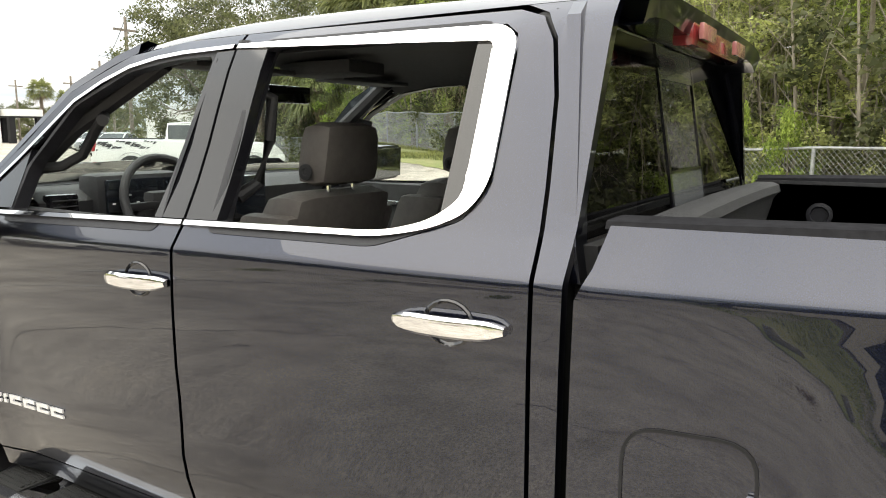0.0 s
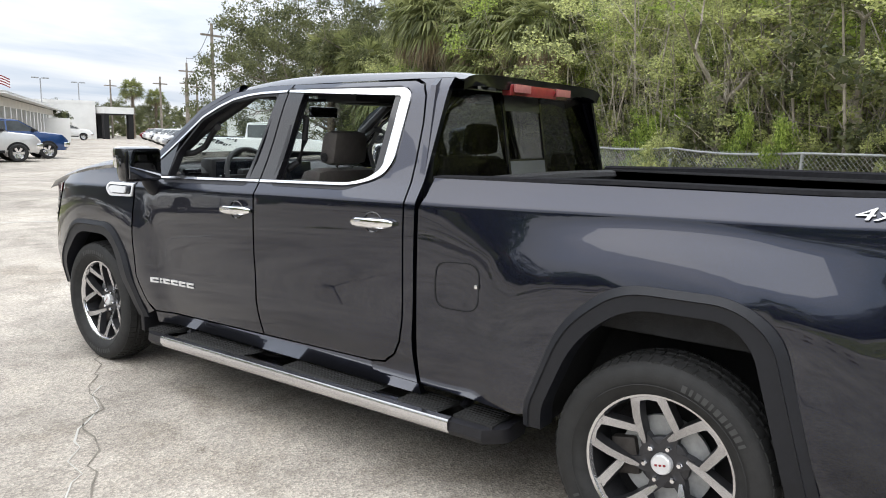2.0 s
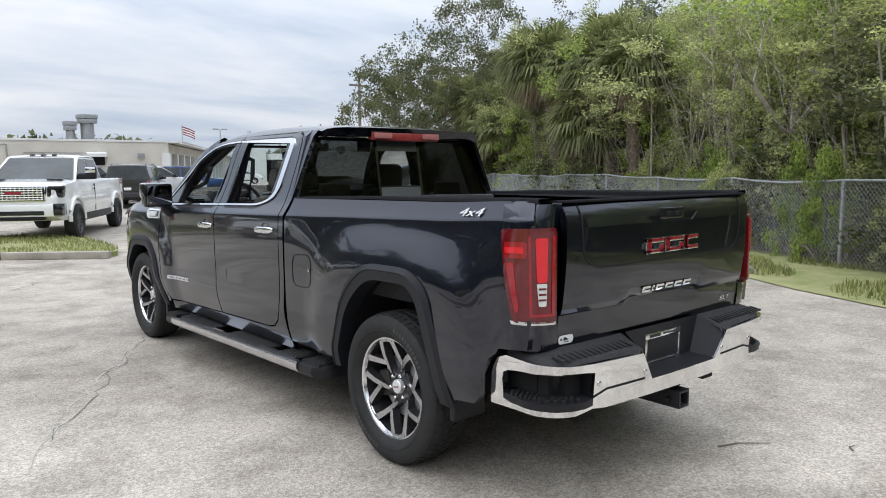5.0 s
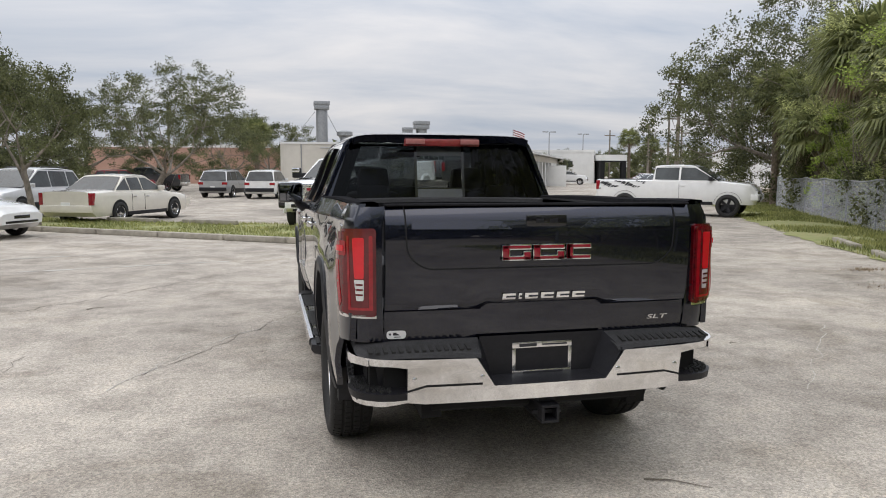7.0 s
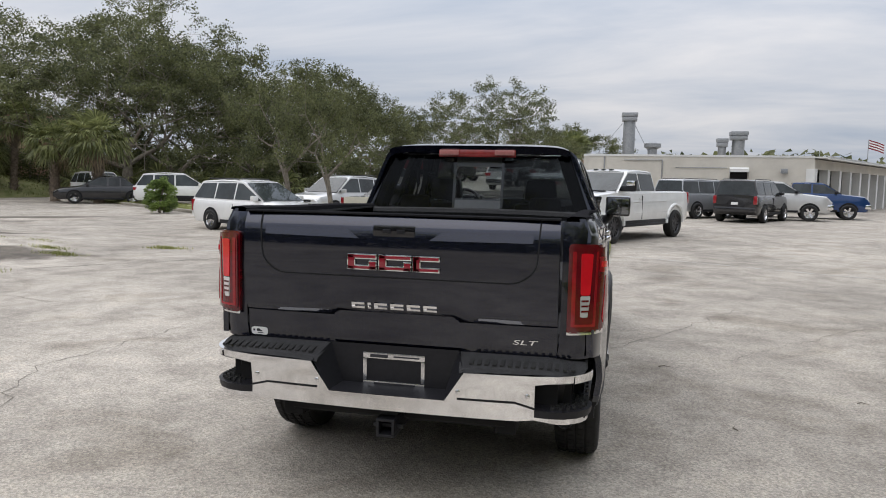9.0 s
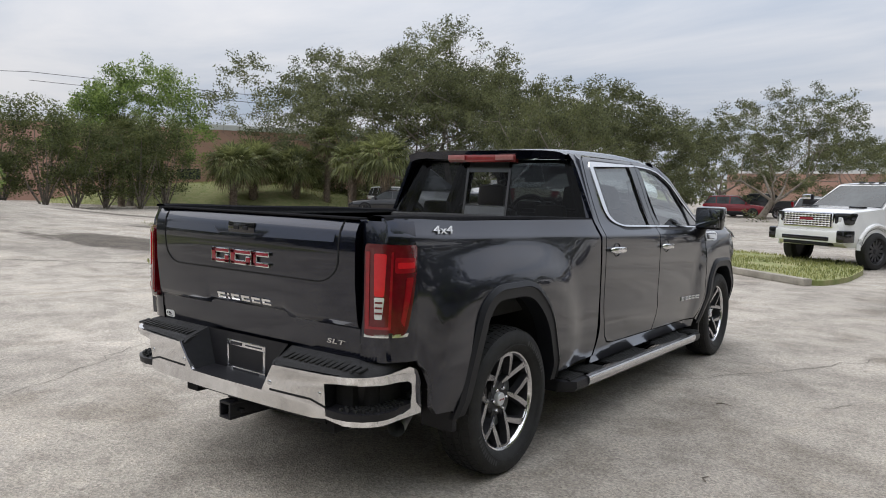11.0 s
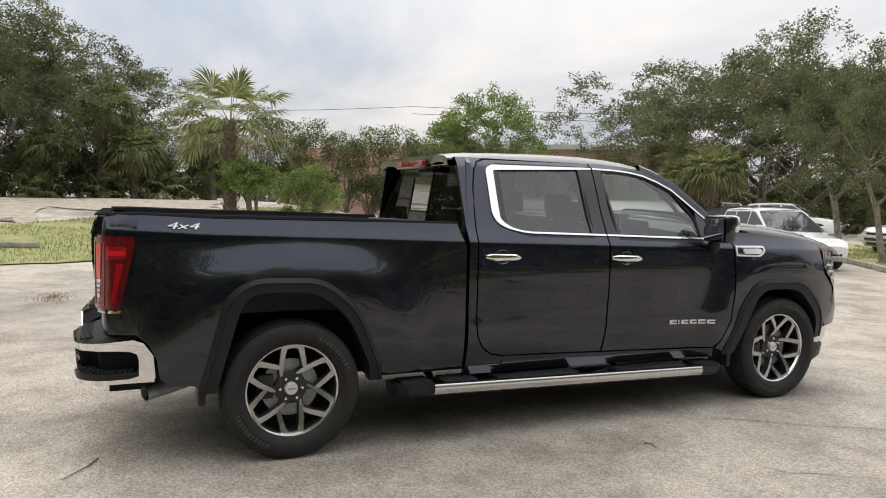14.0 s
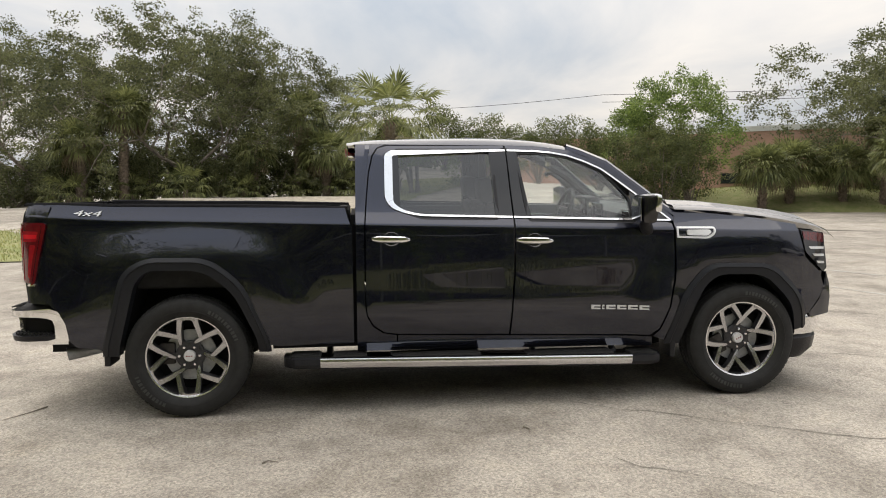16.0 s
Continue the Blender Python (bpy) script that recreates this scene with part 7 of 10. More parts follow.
    for s in (-1, 1):
        m1, m2 = sorted((s * 0.56 * w, s * (0.80 if grille != "none" else 0.60) * w))
        bm = boxes((m1, m2, y1 - 0.17, y1 - 0.0, zf - 0.24, zf - 0.06), bevel=0.03)
        for v in bm.verts:
            v.co.y -= 0.25 * max(0, abs(v.co.x) - 0.55 * w)
        part("headlamp", bm, LAMP_CLEAR, car, "clear headlamp")
        if tail == "tall":
            m1, m2 = sorted((s * 0.80 * w, s * 0.945 * w))
            bm = boxes((m1, m2, y0 - 0.012, y0 + 0.14, zr - 0.38, zr - 0.02), bevel=0.015)
        else:
            m1, m2 = sorted((s * 0.62 * w, s * 0.95 * w))
            bm = boxes((m1, m2, y0 - 0.012, y0 + 0.16, zr - 0.22, zr - 0.06), bevel=0.02)
        part("tail_lamp", bm, LAMP_RED, car, "red tail lamp")
    part("rear_bumper", boxes((-0.9 * w, 0.9 * w, y0 - 0.05, y0 + 0.16, low + 0.12, low + 0.34), bevel=0.04), CHROME if bed and grille == "bars" else (BLACK if dark_low else paint), car)
    part("plate", boxes((-0.15, 0.15, y0 - 0.062, y0 - 0.04, low + 0.20, low + 0.32) if bed else (-0.15, 0.15, y0 - 0.022, y0 - 0.01, zr - 0.42, zr - 0.30), bevel=0.004), WHITE_PLASTIC, car, "blank number plate")
    if rails:
        for s in (-1, 1):
            bm = bmesh.new()
            tube(bm, [(s * top_w * 0.92, yt + 0.2, max(zt1, zt2) + 0.03), (s * top_w * 0.92, yt + 0.28, max(zt1, zt2) + 0.075), (s * top_w * 0.92, yf - 0.35, max(zt1, zt2) + 0.075), (s * top_w * 0.92, yf - 0.25, max(zt1, zt2) + 0.03)], 0.016, 8)
            part("roof_rail", bm, BLACK, car, "dark roof rail")
    if bed:
        b0, b1 = bed
        zt = lerp_table(deck, (b0 + b1) / 2)
        # dark slab painting the shade inside the open bed
        part("bed_opening", boxes((-0.80 * w, 0.80 * w, b0, b1, zt - 0.02, zt + 0.032), bevel=0.01), VOID, car, "dark slab for the shade in the open bed")
        part("tailgate_line", boxes((-0.78 * w, 0.78 * w, y0 - 0.008, y0 + 0.02, zt - 0.50, zt - 0.03), bevel=0.012), paint, car)
    if dark_low:
        for s in (-1, 1):
            part("side_cladding", boxes((min(s * w * 0.97, s * (w + 0.008)), max(s * w * 0.97, s * (w + 0.008)), R + 0.08, WB - R - 0.08, low + 0.06, low + 0.26), bevel=0.02), BLACK, car)
    return car


PICKUP = dict(W=2.04, WB=3.75, R=0.40, low=0.42, deck=[(-1.15, 1.34), (1.15, 1.34), (1.3, 1.32), (3.35, 1.30), (3.5, 1.30), (4.45, 1.20), (4.62, 1.05), (4.7, 0.95)],
              house=[(1.02, 1.33), (1.12, 1.86), (2.55, 1.86), (3.45, 1.30)], front=4.72, rear=-1.15, bed=(-1.05, 0.95), pillars=(2.02,), tail="tall")
SUV_BIG = dict(W=2.0, WB=3.2, R=0.39, low=0.36, deck=[(-1.05, 1.22), (3.0, 1.22), (3.15, 1.22), (3.9, 1.12), (4.1, 0.98)], house=[(-0.98, 1.22), (-0.82, 1.87), (2.0, 1.87), (2.95, 1.22)],
               front=4.12, rear=-1.05, pillars=(0.25, 1.35), tail="tall", rails=True)
CROSSOVER = dict(W=1.86, WB=2.72, R=0.35, low=0.30, deck=[(-0.92, 1.02), (2.5, 1.03), (2.7, 1.03), (3.45, 0.92), (3.6, 0.78)], house=[(-0.85, 1.02), (-0.45, 1.62), (1.55, 1.66), (2.55, 1.03)],
                 front=3.62, rear=-0.92, pillars=(0.05, 1.05), dark_low=True)

hd = dict(PICKUP, WB=4.04, R=0.43, low=0.50, front=5.02, deck=[(-1.2, 1.42), (1.35, 1.42), (1.5, 1.40), (3.62, 1.40), (3.8, 1.42), (4.75, 1.34), (4.95, 1.22), (5.0, 1.05)], rear=-1.2,
          house=[(1.28, 1.41), (1.38, 1.98), (2.85, 1.98), (3.75, 1.40)], bed=(-1.1, 1.2), pillars=(2.3,), W=2.06, spokes=12)
hd_truck = build_car("white_pickup_truck", "large white heavy-duty pickup truck with chrome grille beside grass", "pickup truck", WHITE, (2.17, 19.67), (-0.468, -0.884), **dict(hd, grille="none", wheel_mat=ALLOY_DARK))
# the heavy-duty truck's own face: tall mesh grille, dark headlamps, capped bumper, flares and tow mirrors
part("grille_frame", boxes((-0.66, 0.66, 4.90, 5.035, 0.93, 1.30), bevel=0.04), CHROME, hd_truck, "wide chrome grille frame")
gr = part("grille", boxes((-0.63, 0.63, 4.98, 5.042, 0.955, 1.275), bevel=0.02), GLOSS, hd_truck, "dark grille with chrome mesh")
for i in range(6):
    part("grille_bar", boxes((-0.61, 0.61, 5.036, 5.062, 0.972 + i * 0.052, 0.992 + i * 0.052), bevel=0.006), CHROME, gr, "", 0)
for i in range(14):
    part("grille_rib", boxes((-0.595 + i * 0.0885, -0.565 + i * 0.0885, 5.034, 5.056, 0.97, 1.262), bevel=0.006), CHROME, gr, "", 0)
part("grille_badge", boxes((-0.17, 0.17, 5.058, 5.072, 1.10, 1.17), bevel=0.006), BADGE_RED, gr, "dark red emblem bar")
bp = part("front_bumper", boxes((-0.98, 0.98, 4.80, 5.09, 0.60, 0.88), bevel=0.05), WHITE, hd_truck, "white front bumper")
part("air_intake", boxes((-0.62, 0.62, 5.07, 5.10, 0.64, 0.74), bevel=0.02), GLOSS, bp)
part("skid_plate", boxes((-0.60, 0.60, 4.85, 5.06, 0.53, 0.61), bevel=0.02), BLACK, bp)
for sd in (-1, 1):
    lo, hi = sorted((sd * 0.67, sd * 0.97))
    bm = boxes((lo, hi, 4.62, 5.01, 1.02, 1.29), bevel=0.04)
    for v in bm.verts:
        v.co.y -= 0.55 * max(0, abs(v.co.x) - 0.72)
    hl = part("headlamp", bm, GLOSS, hd_truck, "dark smoked headlamp")
    lo, hi = sorted((sd * 0.72, sd * 0.82))
    part("headlamp_lens", boxes((lo, hi, 4.94, 4.985, 1.09, 1.20), bevel=0.02), LAMP_CLEAR, hl, "clear projector lens")
    lo, hi = sorted((sd * 0.80, sd * 1.0))
    part("bumper_end", boxes((lo, hi, 4.72, 5.105, 0.62, 0.90), bevel=0.04), GLOSS, bp, "black air curtain")
    for ya in (0.0, 4.04):
        bm = bmesh.new()
        pts = [(sd * 1.035, ya + 0.60 * math.cos(t), 0.46 + 0.56 * math.sin(t)) for t in [math.pi * k / 14 for k in range(15)]]
        tube(bm, pts, 0.05, 8, cap=True)
        part("arch_flare", bm, WHITE, hd_truck)
    lo, hi = sorted((sd * 1.10, sd * 1.36))
    mh = part("tow_mirror", boxes((lo, hi, 3.38, 3.52, 1.42, 1.72), bevel=0.05), BLACK, hd_truck, "tall black towing mirror")
    part("mirror_cap", boxes((lo + 0.01, hi - 0.01, 3.505, 3.535, 1.58, 1.71), bevel=0.015), CHROME, mh, "chrome mirror cap")
    lo, hi = sorted((sd * 0.92, sd * 1.14))
    part("mirror_arm", boxes((lo, hi, 3.42, 3.48, 1.44, 1.50), bevel=0.015), BLACK, mh)
    lo, hi = sorted((sd * 0.90, sd * 1.05))
    part("side_step", boxes((lo, hi, 0.75, 3.35, 0.42, 0.50), bevel=0.02), BLACK, hd_truck, "black side step")
    for zc in (0.80, 1.12):
        lo, hi = sorted((sd * 1.0, sd * 1.036))
        part("body_crease", boxes((lo, hi, 0.62, 3.42, zc, zc + 0.012), bevel=0.004), WHITE, hd_truck)
for x in (-0.62, 0.62):
    part("hood_vent", boxes((x - 0.16, x + 0.16, 4.05, 4.25, 1.40, 1.445), bevel=0.015), GLOSS, hd_truck, "dark hood vent")
for x in (-0.25, 0.0, 0.25):
    part("roof_marker", boxes((x - 0.05, x + 0.05, 2.72, 2.84, 2.0, 2.045), bevel=0.012), DARK, hd_truck, "small roof marker lamp")
lifted = build_car("white_pickup_truck", "white crew-cab pickup truck with dark torn-flag print, black wheels", "pickup truck", WHITE, (12.75, 21.9), (0.733, -0.68),
                   **dict(PICKUP, wheel_mat=BLACK, grille="plain", R=0.42, low=0.46))
for i in range(46):
    y = -1.02 + (i * 0.6180339 % 1.0) * 1.75
    z = 0.98 + (i * 0.754877 % 1.0) * 0.30
    ln = 0.06 + 0.22 * (i * 0.5698403 % 1.0) * max(0.15, 1 - (y + 1.02) / 1.9)
    if math.hypot(y, z - 0.42) < 0.58:
        continue
    bm = bmesh.new()
    xw = 1.006
    quad_sheet(bm, [(xw, y, z), (xw, y + ln, z + 0.012), (xw, y + ln * 0.8, z + 0.05), (xw, y + ln * 0.1, z + 0.042)], 0.004)
    part("print_patch", bm, DECAL_DARK, lifted, "dark print patch", 0)
build_car("cream_sedan", "cream-white four-door sedan with tall red tail lamps", "sedan", PEARL, (-6.63, 19.74), (0.42, 0.907), W=1.90, WB=2.936, R=0.335, low=0.26,
          deck=[(-1.18, 0.98), (-0.15, 1.02), (0.6, 1.0), (2.4, 0.96), (2.6, 0.96), (3.75, 0.82), (4.0, 0.66)], house=[(-0.15, 1.0), (0.55, 1.45), (1.65, 1.45), (2.5, 0.97)], front=4.03, rear=-1.18,
          pillars=(0.62, 1.28), tail="tall", wt=0.72, spokes=7)
build_car("white_estate_car", "white compact estate car with black roof rails", "estate car", WHITE, (-10.2, 15.8), (0.923, -0.385), W=1.70, WB=2.616, R=0.305, low=0.24,
          deck=[(-0.98, 0.92), (2.2, 0.90), (2.35, 0.90), (3.2, 0.76), (3.42, 0.60)], house=[(-0.93, 0.92), (-0.62, 1.44), (1.25, 1.46), (2.3, 0.90)], front=3.45, rear=-0.98, pillars=(0.1, 1.0), grille="slot", rails=True, tail="tall", wt=0.74)
build_car("silver_crossover", "pale silver crossover with roof rails parked behind a sedan", "crossover", PALE_SILVER, (-9.2, 24.6), (-0.32, -0.947), **dict(CROSSOVER, rails=True, grille="plain"))
build_car("black_suv", "large black sport utility vehicle with roof rails", "suv", DARK, (7.0, 30.6), (0.45, 0.893), **SUV_BIG)
build_car("silver_suv", "grey-silver sport utility vehicle beside a cream wall", "suv", SILVER, (4.6, 33.2), (0.72, 0.69), **dict(SUV_BIG, grille="plain"))
build_car("white_pickup_truck", "white older pickup truck with chrome bumper", "pickup truck", PALE_SILVER, (7.0, 34.9), (0.985, -0.17), **dict(PICKUP, spokes=6))
build_car("blue_pickup_truck", "dark blue pickup truck with chrome bumper", "pickup truck", BLUE, (9.6, 37.9), (0.985, -0.17), **PICKUP)
build_car("silver_crossover", "silver crossover with roof rails seen from behind", "crossover", SILVER, (-4.4, 42.0), (0.30, 0.954), **dict(CROSSOVER, rails=True))
build_car("white_crossover", "white crossover with black lower trim", "crossover", WHITE, (-1.7, 39.8), (0.22, 0.975), **CROSSOVER)
build_car("dark_pickup_truck", "dark grey pickup truck under an oak", "pickup truck", car_paint("dark_grey_car_paint", (0.04, 0.04, 0.045)), (-9.0, 57.0), (-0.95, 0.3), **PICKUP)
build_car("red_sedan", "red sedan parked by trees", "sedan", MAROON, (-13.5, 55.0), (0.98, 0.1), **dict(CROSSOVER, low=0.24))
build_car("white_crossover", "white crossover parked under dark oaks", "crossover", WHITE, (-29.5, 33.5), (0.82, -0.45), **CROSSOVER)
build_car("black_sedan", "black car parked beside a white crossover", "sedan", DARK, (-24.2, 30.2), (-0.78, -0.55), W=1.84, WB=2.8, R=0.33, low=0.24, deck=[(-1.1, 0.95), (2.5, 0.93), (3.5, 0.80), (3.8, 0.62)],
          house=[(-0.2, 0.95), (0.5, 1.42), (1.6, 1.42), (2.5, 0.94)], front=3.8, rear=-1.1, pillars=(0.6, 1.2), grille="slot")
build_car("white_crossover", "white crossover with sloping tail behind a shrub", "crossover", WHITE, (-21.8, 28.6), (0.83, 0.50), **CROSSOVER)
for k, (cx, cy, pm, nm, lb) in enumerate((
        (24.5, 41.5, WHITE, "white_sedan", "white sedan in a far parking row"), (26.5, 45.5, DARK, "black_sedan", "black sedan in a far parking row"), (28.6, 49.5, SILVER, "silver_sedan", "silver sedan in a far parking row"),
        (31.0, 54.0, WHITE, "white_sedan", "white sedan in a far parking row"), (33.8, 59.0, SILVER, "silver_sedan", "silver sedan in a far parking row"), (37.0, 65.0, WHITE, "white_sedan", "white sedan in a far parking row"),
        (40.8, 72.0, SILVER, "silver_sedan", "silver sedan in a far parking row"), (45.0, 80.0, WHITE, "white_sedan", "white sedan in a far parking row"), (50.0, 90.0, MAROON, "red_sedan", "red sedan in a far parking row"), (42.8, 76.0, WHITE, "white_sedan", "white sedan in a far parking row"), (38.9, 68.5, DARK, "black_sedan", "black sedan in a far parking row"), (35.3, 62.0, WHITE, "white_sedan", "white sedan in a far parking row"), (47.5, 85.0, SILVER, "silver_sedan", "silver sedan in a far parking row"))):
    build_car(nm, lb, "sedan", pm, (cx + 3.5, cy + 3.0), (-0.86, -0.5), group="far parking row", **dict(CROSSOVER, low=0.26, house=[(-0.3, 1.0), (0.35, 1.46), (1.55, 1.47), (2.5, 1.0)]))
build_car("white_pickup_truck", "white single-cab work pickup truck by a block wall", "pickup truck", WHITE, (35.5, 86.5), (0.88, -0.47), **dict(PICKUP, house=[(1.55, 1.33), (1.65, 1.80), (2.5, 1.80), (3.4, 1.30)], pillars=()))


# ---- kerbs, grass, fence ----
def flat_patch(name, outline, z, mat, label, category="ground", kind="structure", rim=0.0):
    bm = bmesh.new()
    top = [bm.verts.new((x, y, z)) for x, y in outline]
    f = bm.faces.new(top)
    if f.normal.z < 0:
        f.normal_flip()
    if rim:
        low = [bm.verts.new((x, y, z - rim)) for x, y in outline]
        for k in range(len(top)):
            bm.faces.new((top[k], low[k], low[(k + 1) % len(top)], top[(k + 1) % len(top)]))
    bmesh.ops.triangulate(bm, faces=[g for g in bm.faces if len(g.verts) > 4])
    if min(p[0] for p in outline) < -9 and min(p[1] for p in outline) < 15:
        for q in (-31, -24, -16.5, -9):
            bmesh.ops.bisect_plane(bm, geom=bm.verts[:] + bm.edges[:] + bm.faces[:], plane_co=(q, 0, 0), plane_no=(1, 0, 0))
        for q in (-20, -14, -8, -3, 2, 6, 10.5, 15):
            bmesh.ops.bisect_plane(bm, geom=bm.verts[:] + bm.edges[:] + bm.faces[:], plane_co=(0, q, 0), plane_no=(0, 1, 0))
        for v in bm.verts:
            v.co.z += ground_z(v.co.x, v.co.y) + (0.012 if v.co.x < -9 else 0)
    bmesh.ops.recalc_face_normals(bm, faces=bm.faces[:])
    return solid(name, bm, mat, label, category, kind=kind, smooth=0)


def wobble(line, amp, seed, step=0.5):
    """A line cut into short pieces and set slightly off, so that the edge runs unevenly."""
    r = random.Random(seed)
    out = []
    for a, b in zip(line, line[1:]):
        n = max(1, int(math.hypot(b[0] - a[0], b[1] - a[1]) / step))
        for k in range(n):
            t = k / n
            out.append((a[0] + (b[0] - a[0]) * t + r.uniform(-amp, amp), a[1] + (b[1] - a[1]) * t + r.uniform(-amp, amp)))
    out.append(line[-1])
    return out


STRIP_EDGE = [(1.2, -9.5), (5.7, -0.3), (6.9, 1.9), (9.6, 6.4), (10.7, 9.3), (15.1, 18.3), (21.5, 30.0)]
strip_in = wobble(STRIP_EDGE, 0.13, 3)
flat_patch("grass_verge", strip_in + [(26.5, 30.0), (3.2, -9.5)], 0.012, GRASS_SOIL, "patchy grass verge along the fence")
flat_patch("woodland_floor", [(6.2, -30), (60, -30), (60, 60), (40, 60), (24.0, 28.0), (fence_x(4) + 0.2, 4), (fence_x(-8) + 0.2, -8)], 0.022, LEAF_LITTER, "brown leaf litter under the trees")
ISL_A, ISL_D, ISL_N = Vector((0.9, 10.9)), Vector((-0.81, 0.586)), Vector((0.586, 0.81))


def isl(u, v):
    p = ISL_A + ISL_D * u + ISL_N * v
    return (p.x, p.y)


island = rounded([(0.75, 11.0), isl(38, 0), isl(38, 2.2), isl(8, 3.0), (0.5, 16.4), (1.15, 14.5), (1.1, 12.2)], [0.5, 0.6, 0.6, 0, 0.5, 0.5, 0.5], 5)
flat_patch("median_grass", island, 0.10, GRASS_SOIL, "raised grass median between parking rows", rim=0.10)
# kerb stones along the near edge of the median
u = 0.3
kr = random.Random(5)
while u < 30:
    ln = 1.9 + kr.uniform(-0.2, 0.2)
    bm = bmesh.new()
    box(bm, 0, ln - 0.05, -0.16, 0.03, 0, 0.135, bevel=0.025)
    for v in bm.verts:
        p = isl(u + v.co.x, v.co.y + kr.uniform(-0.002, 0.002))
        v.co = Vector((p[0], p[1], v.co.z + 0.0))
    solid("kerb_stone", bm, CONCRETE, "weathered concrete kerb stone at the median", "kerb", "median kerb", kind="structure")
    u += ln
for (ax, ay, rot, ln) in ((-5.3, 18.6, -32, 1.8), (-3.0, 17.2, -32, 1.8), (-14.1, 0.9, 70, 0.55), (-13.6, -3.6, 80, 1.7)):
    bm = bmesh.new()
    box(bm, -ln / 2, ln / 2, -0.08, 0.08, 0, 0.13, Matrix.Translation((ax, ay, 0.02 + ground_z(ax, ay) if ax < -10 else 0.095)) @ Matrix.Rotation(radians(rot), 4, "Z"), bevel=0.03)
    solid("wheel_stop", bm, CONCRETE, "worn concrete wheel stop in the grass", "wheel stop", "wheel stops")
for ax, ay, rot, ln in ((9.9, 6.62, 61, 1.9), (11.3, 9.2, 62, 1.8), (7.75, 2.9, 61, 1.7)):
    bm = bmesh.new()
    box(bm, -ln / 2, ln / 2, -0.08, 0.08, -0.01, 0.11, Matrix.Translation((ax, ay, 0.0)) @ Matrix.Rotation(radians(rot), 4, "Z"), bevel=0.03)
    solid("kerb_stone", bm, CONCRETE, "tan concrete kerb stone at the verge", "kerb", "verge kerb", kind="structure")
left_strip = [(-11.4, -1.2), (-12.6, 0.6), (-14.3, 1.4), (-19.5, 3.4), (-26.0, 6.4), (-27.5, 5.0), (-24.0, 0.5), (-18.5, -4.5), (-15.0, -14.0), (-9.8, -14.0), (-10.3, -6.0)]
flat_patch("grass_island", wobble(left_strip + [left_strip[0]], 0.12, 8)[:-1], 0.014, GRASS_SOIL, "grass island with worn edges in the car park")
for k, (cx, cy, rx, ry) in enumerate(((-29.0, 0.0, 6.5, 3.2), (-28.0, -9.0, 6.0, 2.4), (-19.5, 1.2, 3.0, 0.8), (-12.6, -4.6, 2.2, 0.7), (-20.5, -8.6, 4.5, 0.9), (-11.4, -9.5, 1.8, 0.8), (-24.5, -4.6, 5.0, 0.9))):
    r = random.Random(120 + k)
    pts = []
    for i in range(36):
        a = 2 * math.pi * i / 36
        q = 1 + 0.25 * math.sin(4 * a + k) + r.uniform(-0.15, 0.15)
        pts.append((cx + rx * q * math.cos(a), cy + ry * q * math.sin(a) + 0.12 * rx * math.cos(a)))
    flat_patch("sand_patch", pts, 0.024, SAND, "pale washed-out sand on the lot")
# the mound before the pink building
bm = bmesh.new()
rings = []
for j in range(7):
    t = j / 6
    ring = []
    for i in range(36):
        a = 2 * math.pi * i / 36
        q = (1 - t) * (1 + 0.06 * math.sin(3 * a))
        x, y = 13.5 * q * math.cos(a), 6.5 * q * math.sin(a)
        c, s = math.cos(radians(58)), math.sin(radians(58))
        ring.append(bm.verts.new((-42.5 + x * c - y * s, 31.5 + x * s + y * c, 0.004 + 1.75 * math.sin(t * math.pi / 2) ** 0.9)))
    rings.append(ring)
for r0, r1 in zip(rings, rings[1:]):
    for k in range(36):
        bm.faces.new((r0[k], r0[(k + 1) % 36], r1[(k + 1) % 36], r1[k]))
bmesh.ops.remove_doubles(bm, verts=bm.verts[:], dist=1e-4)
bmesh.ops.recalc_face_normals(bm, faces=bm.faces[:])
mound = solid("grass_mound", bm, GRASS_SOIL, "low grassy mound before a pink building", "ground", kind="structure")


def grass_field(name, label, spots, n, size, seed, mat=GRASS):
    """Many bent blades on spots (a function from a random source to x, y, z)."""
    r = random.Random(seed)
    vs, fs = [], []
    for i in range(n):
        x, y, z = spots(r)
        a = r.uniform(0, 2 * math.pi)
        hgt = size * r.uniform(0.4, 1.3)
        w = size * 0.12
        dx, dy = math.cos(a), math.sin(a)
        lx, ly = r.uniform(-0.5, 0.5) * hgt, r.uniform(-0.5, 0.5) * hgt
        b = len(vs)
        vs += [(x - dx * w, y - dy * w, z), (x + dx * w, y + dy * w, z), (x + dx * w * 0.6 + lx * 0.4, y + dy * w * 0.6 + ly * 0.4, z + hgt * 0.6), (x - dx * w * 0.6 + lx * 0.4, y - dy * w * 0.6 + ly * 0.4, z + hgt * 0.6), (x + lx, y + ly, z + hgt)]
        fs += [(b, b + 1, b + 2, b + 3), (b + 3, b + 2, b + 4)]
    me = bpy.data.meshes.new(name)
    me.from_pydata(vs, [], fs)
    me.materials.append(mat)
    return tagged(new(name, me), label, "grass", kind="stuff")


def on_verge(r):
    while True:
        y = r.uniform(-9, 29)
        x0 = lerp_table([(b, a) for a, b in STRIP_EDGE], y)
        t = r.random() ** 0.75
        x = x0 + (fence_x(y) + 0.4 - x0) * t
        if noise.noise(Vector((x * 0.5, y * 0.5, 0))) > -0.28 + 0.35 * (1 - t):
            return x, y, 0.012


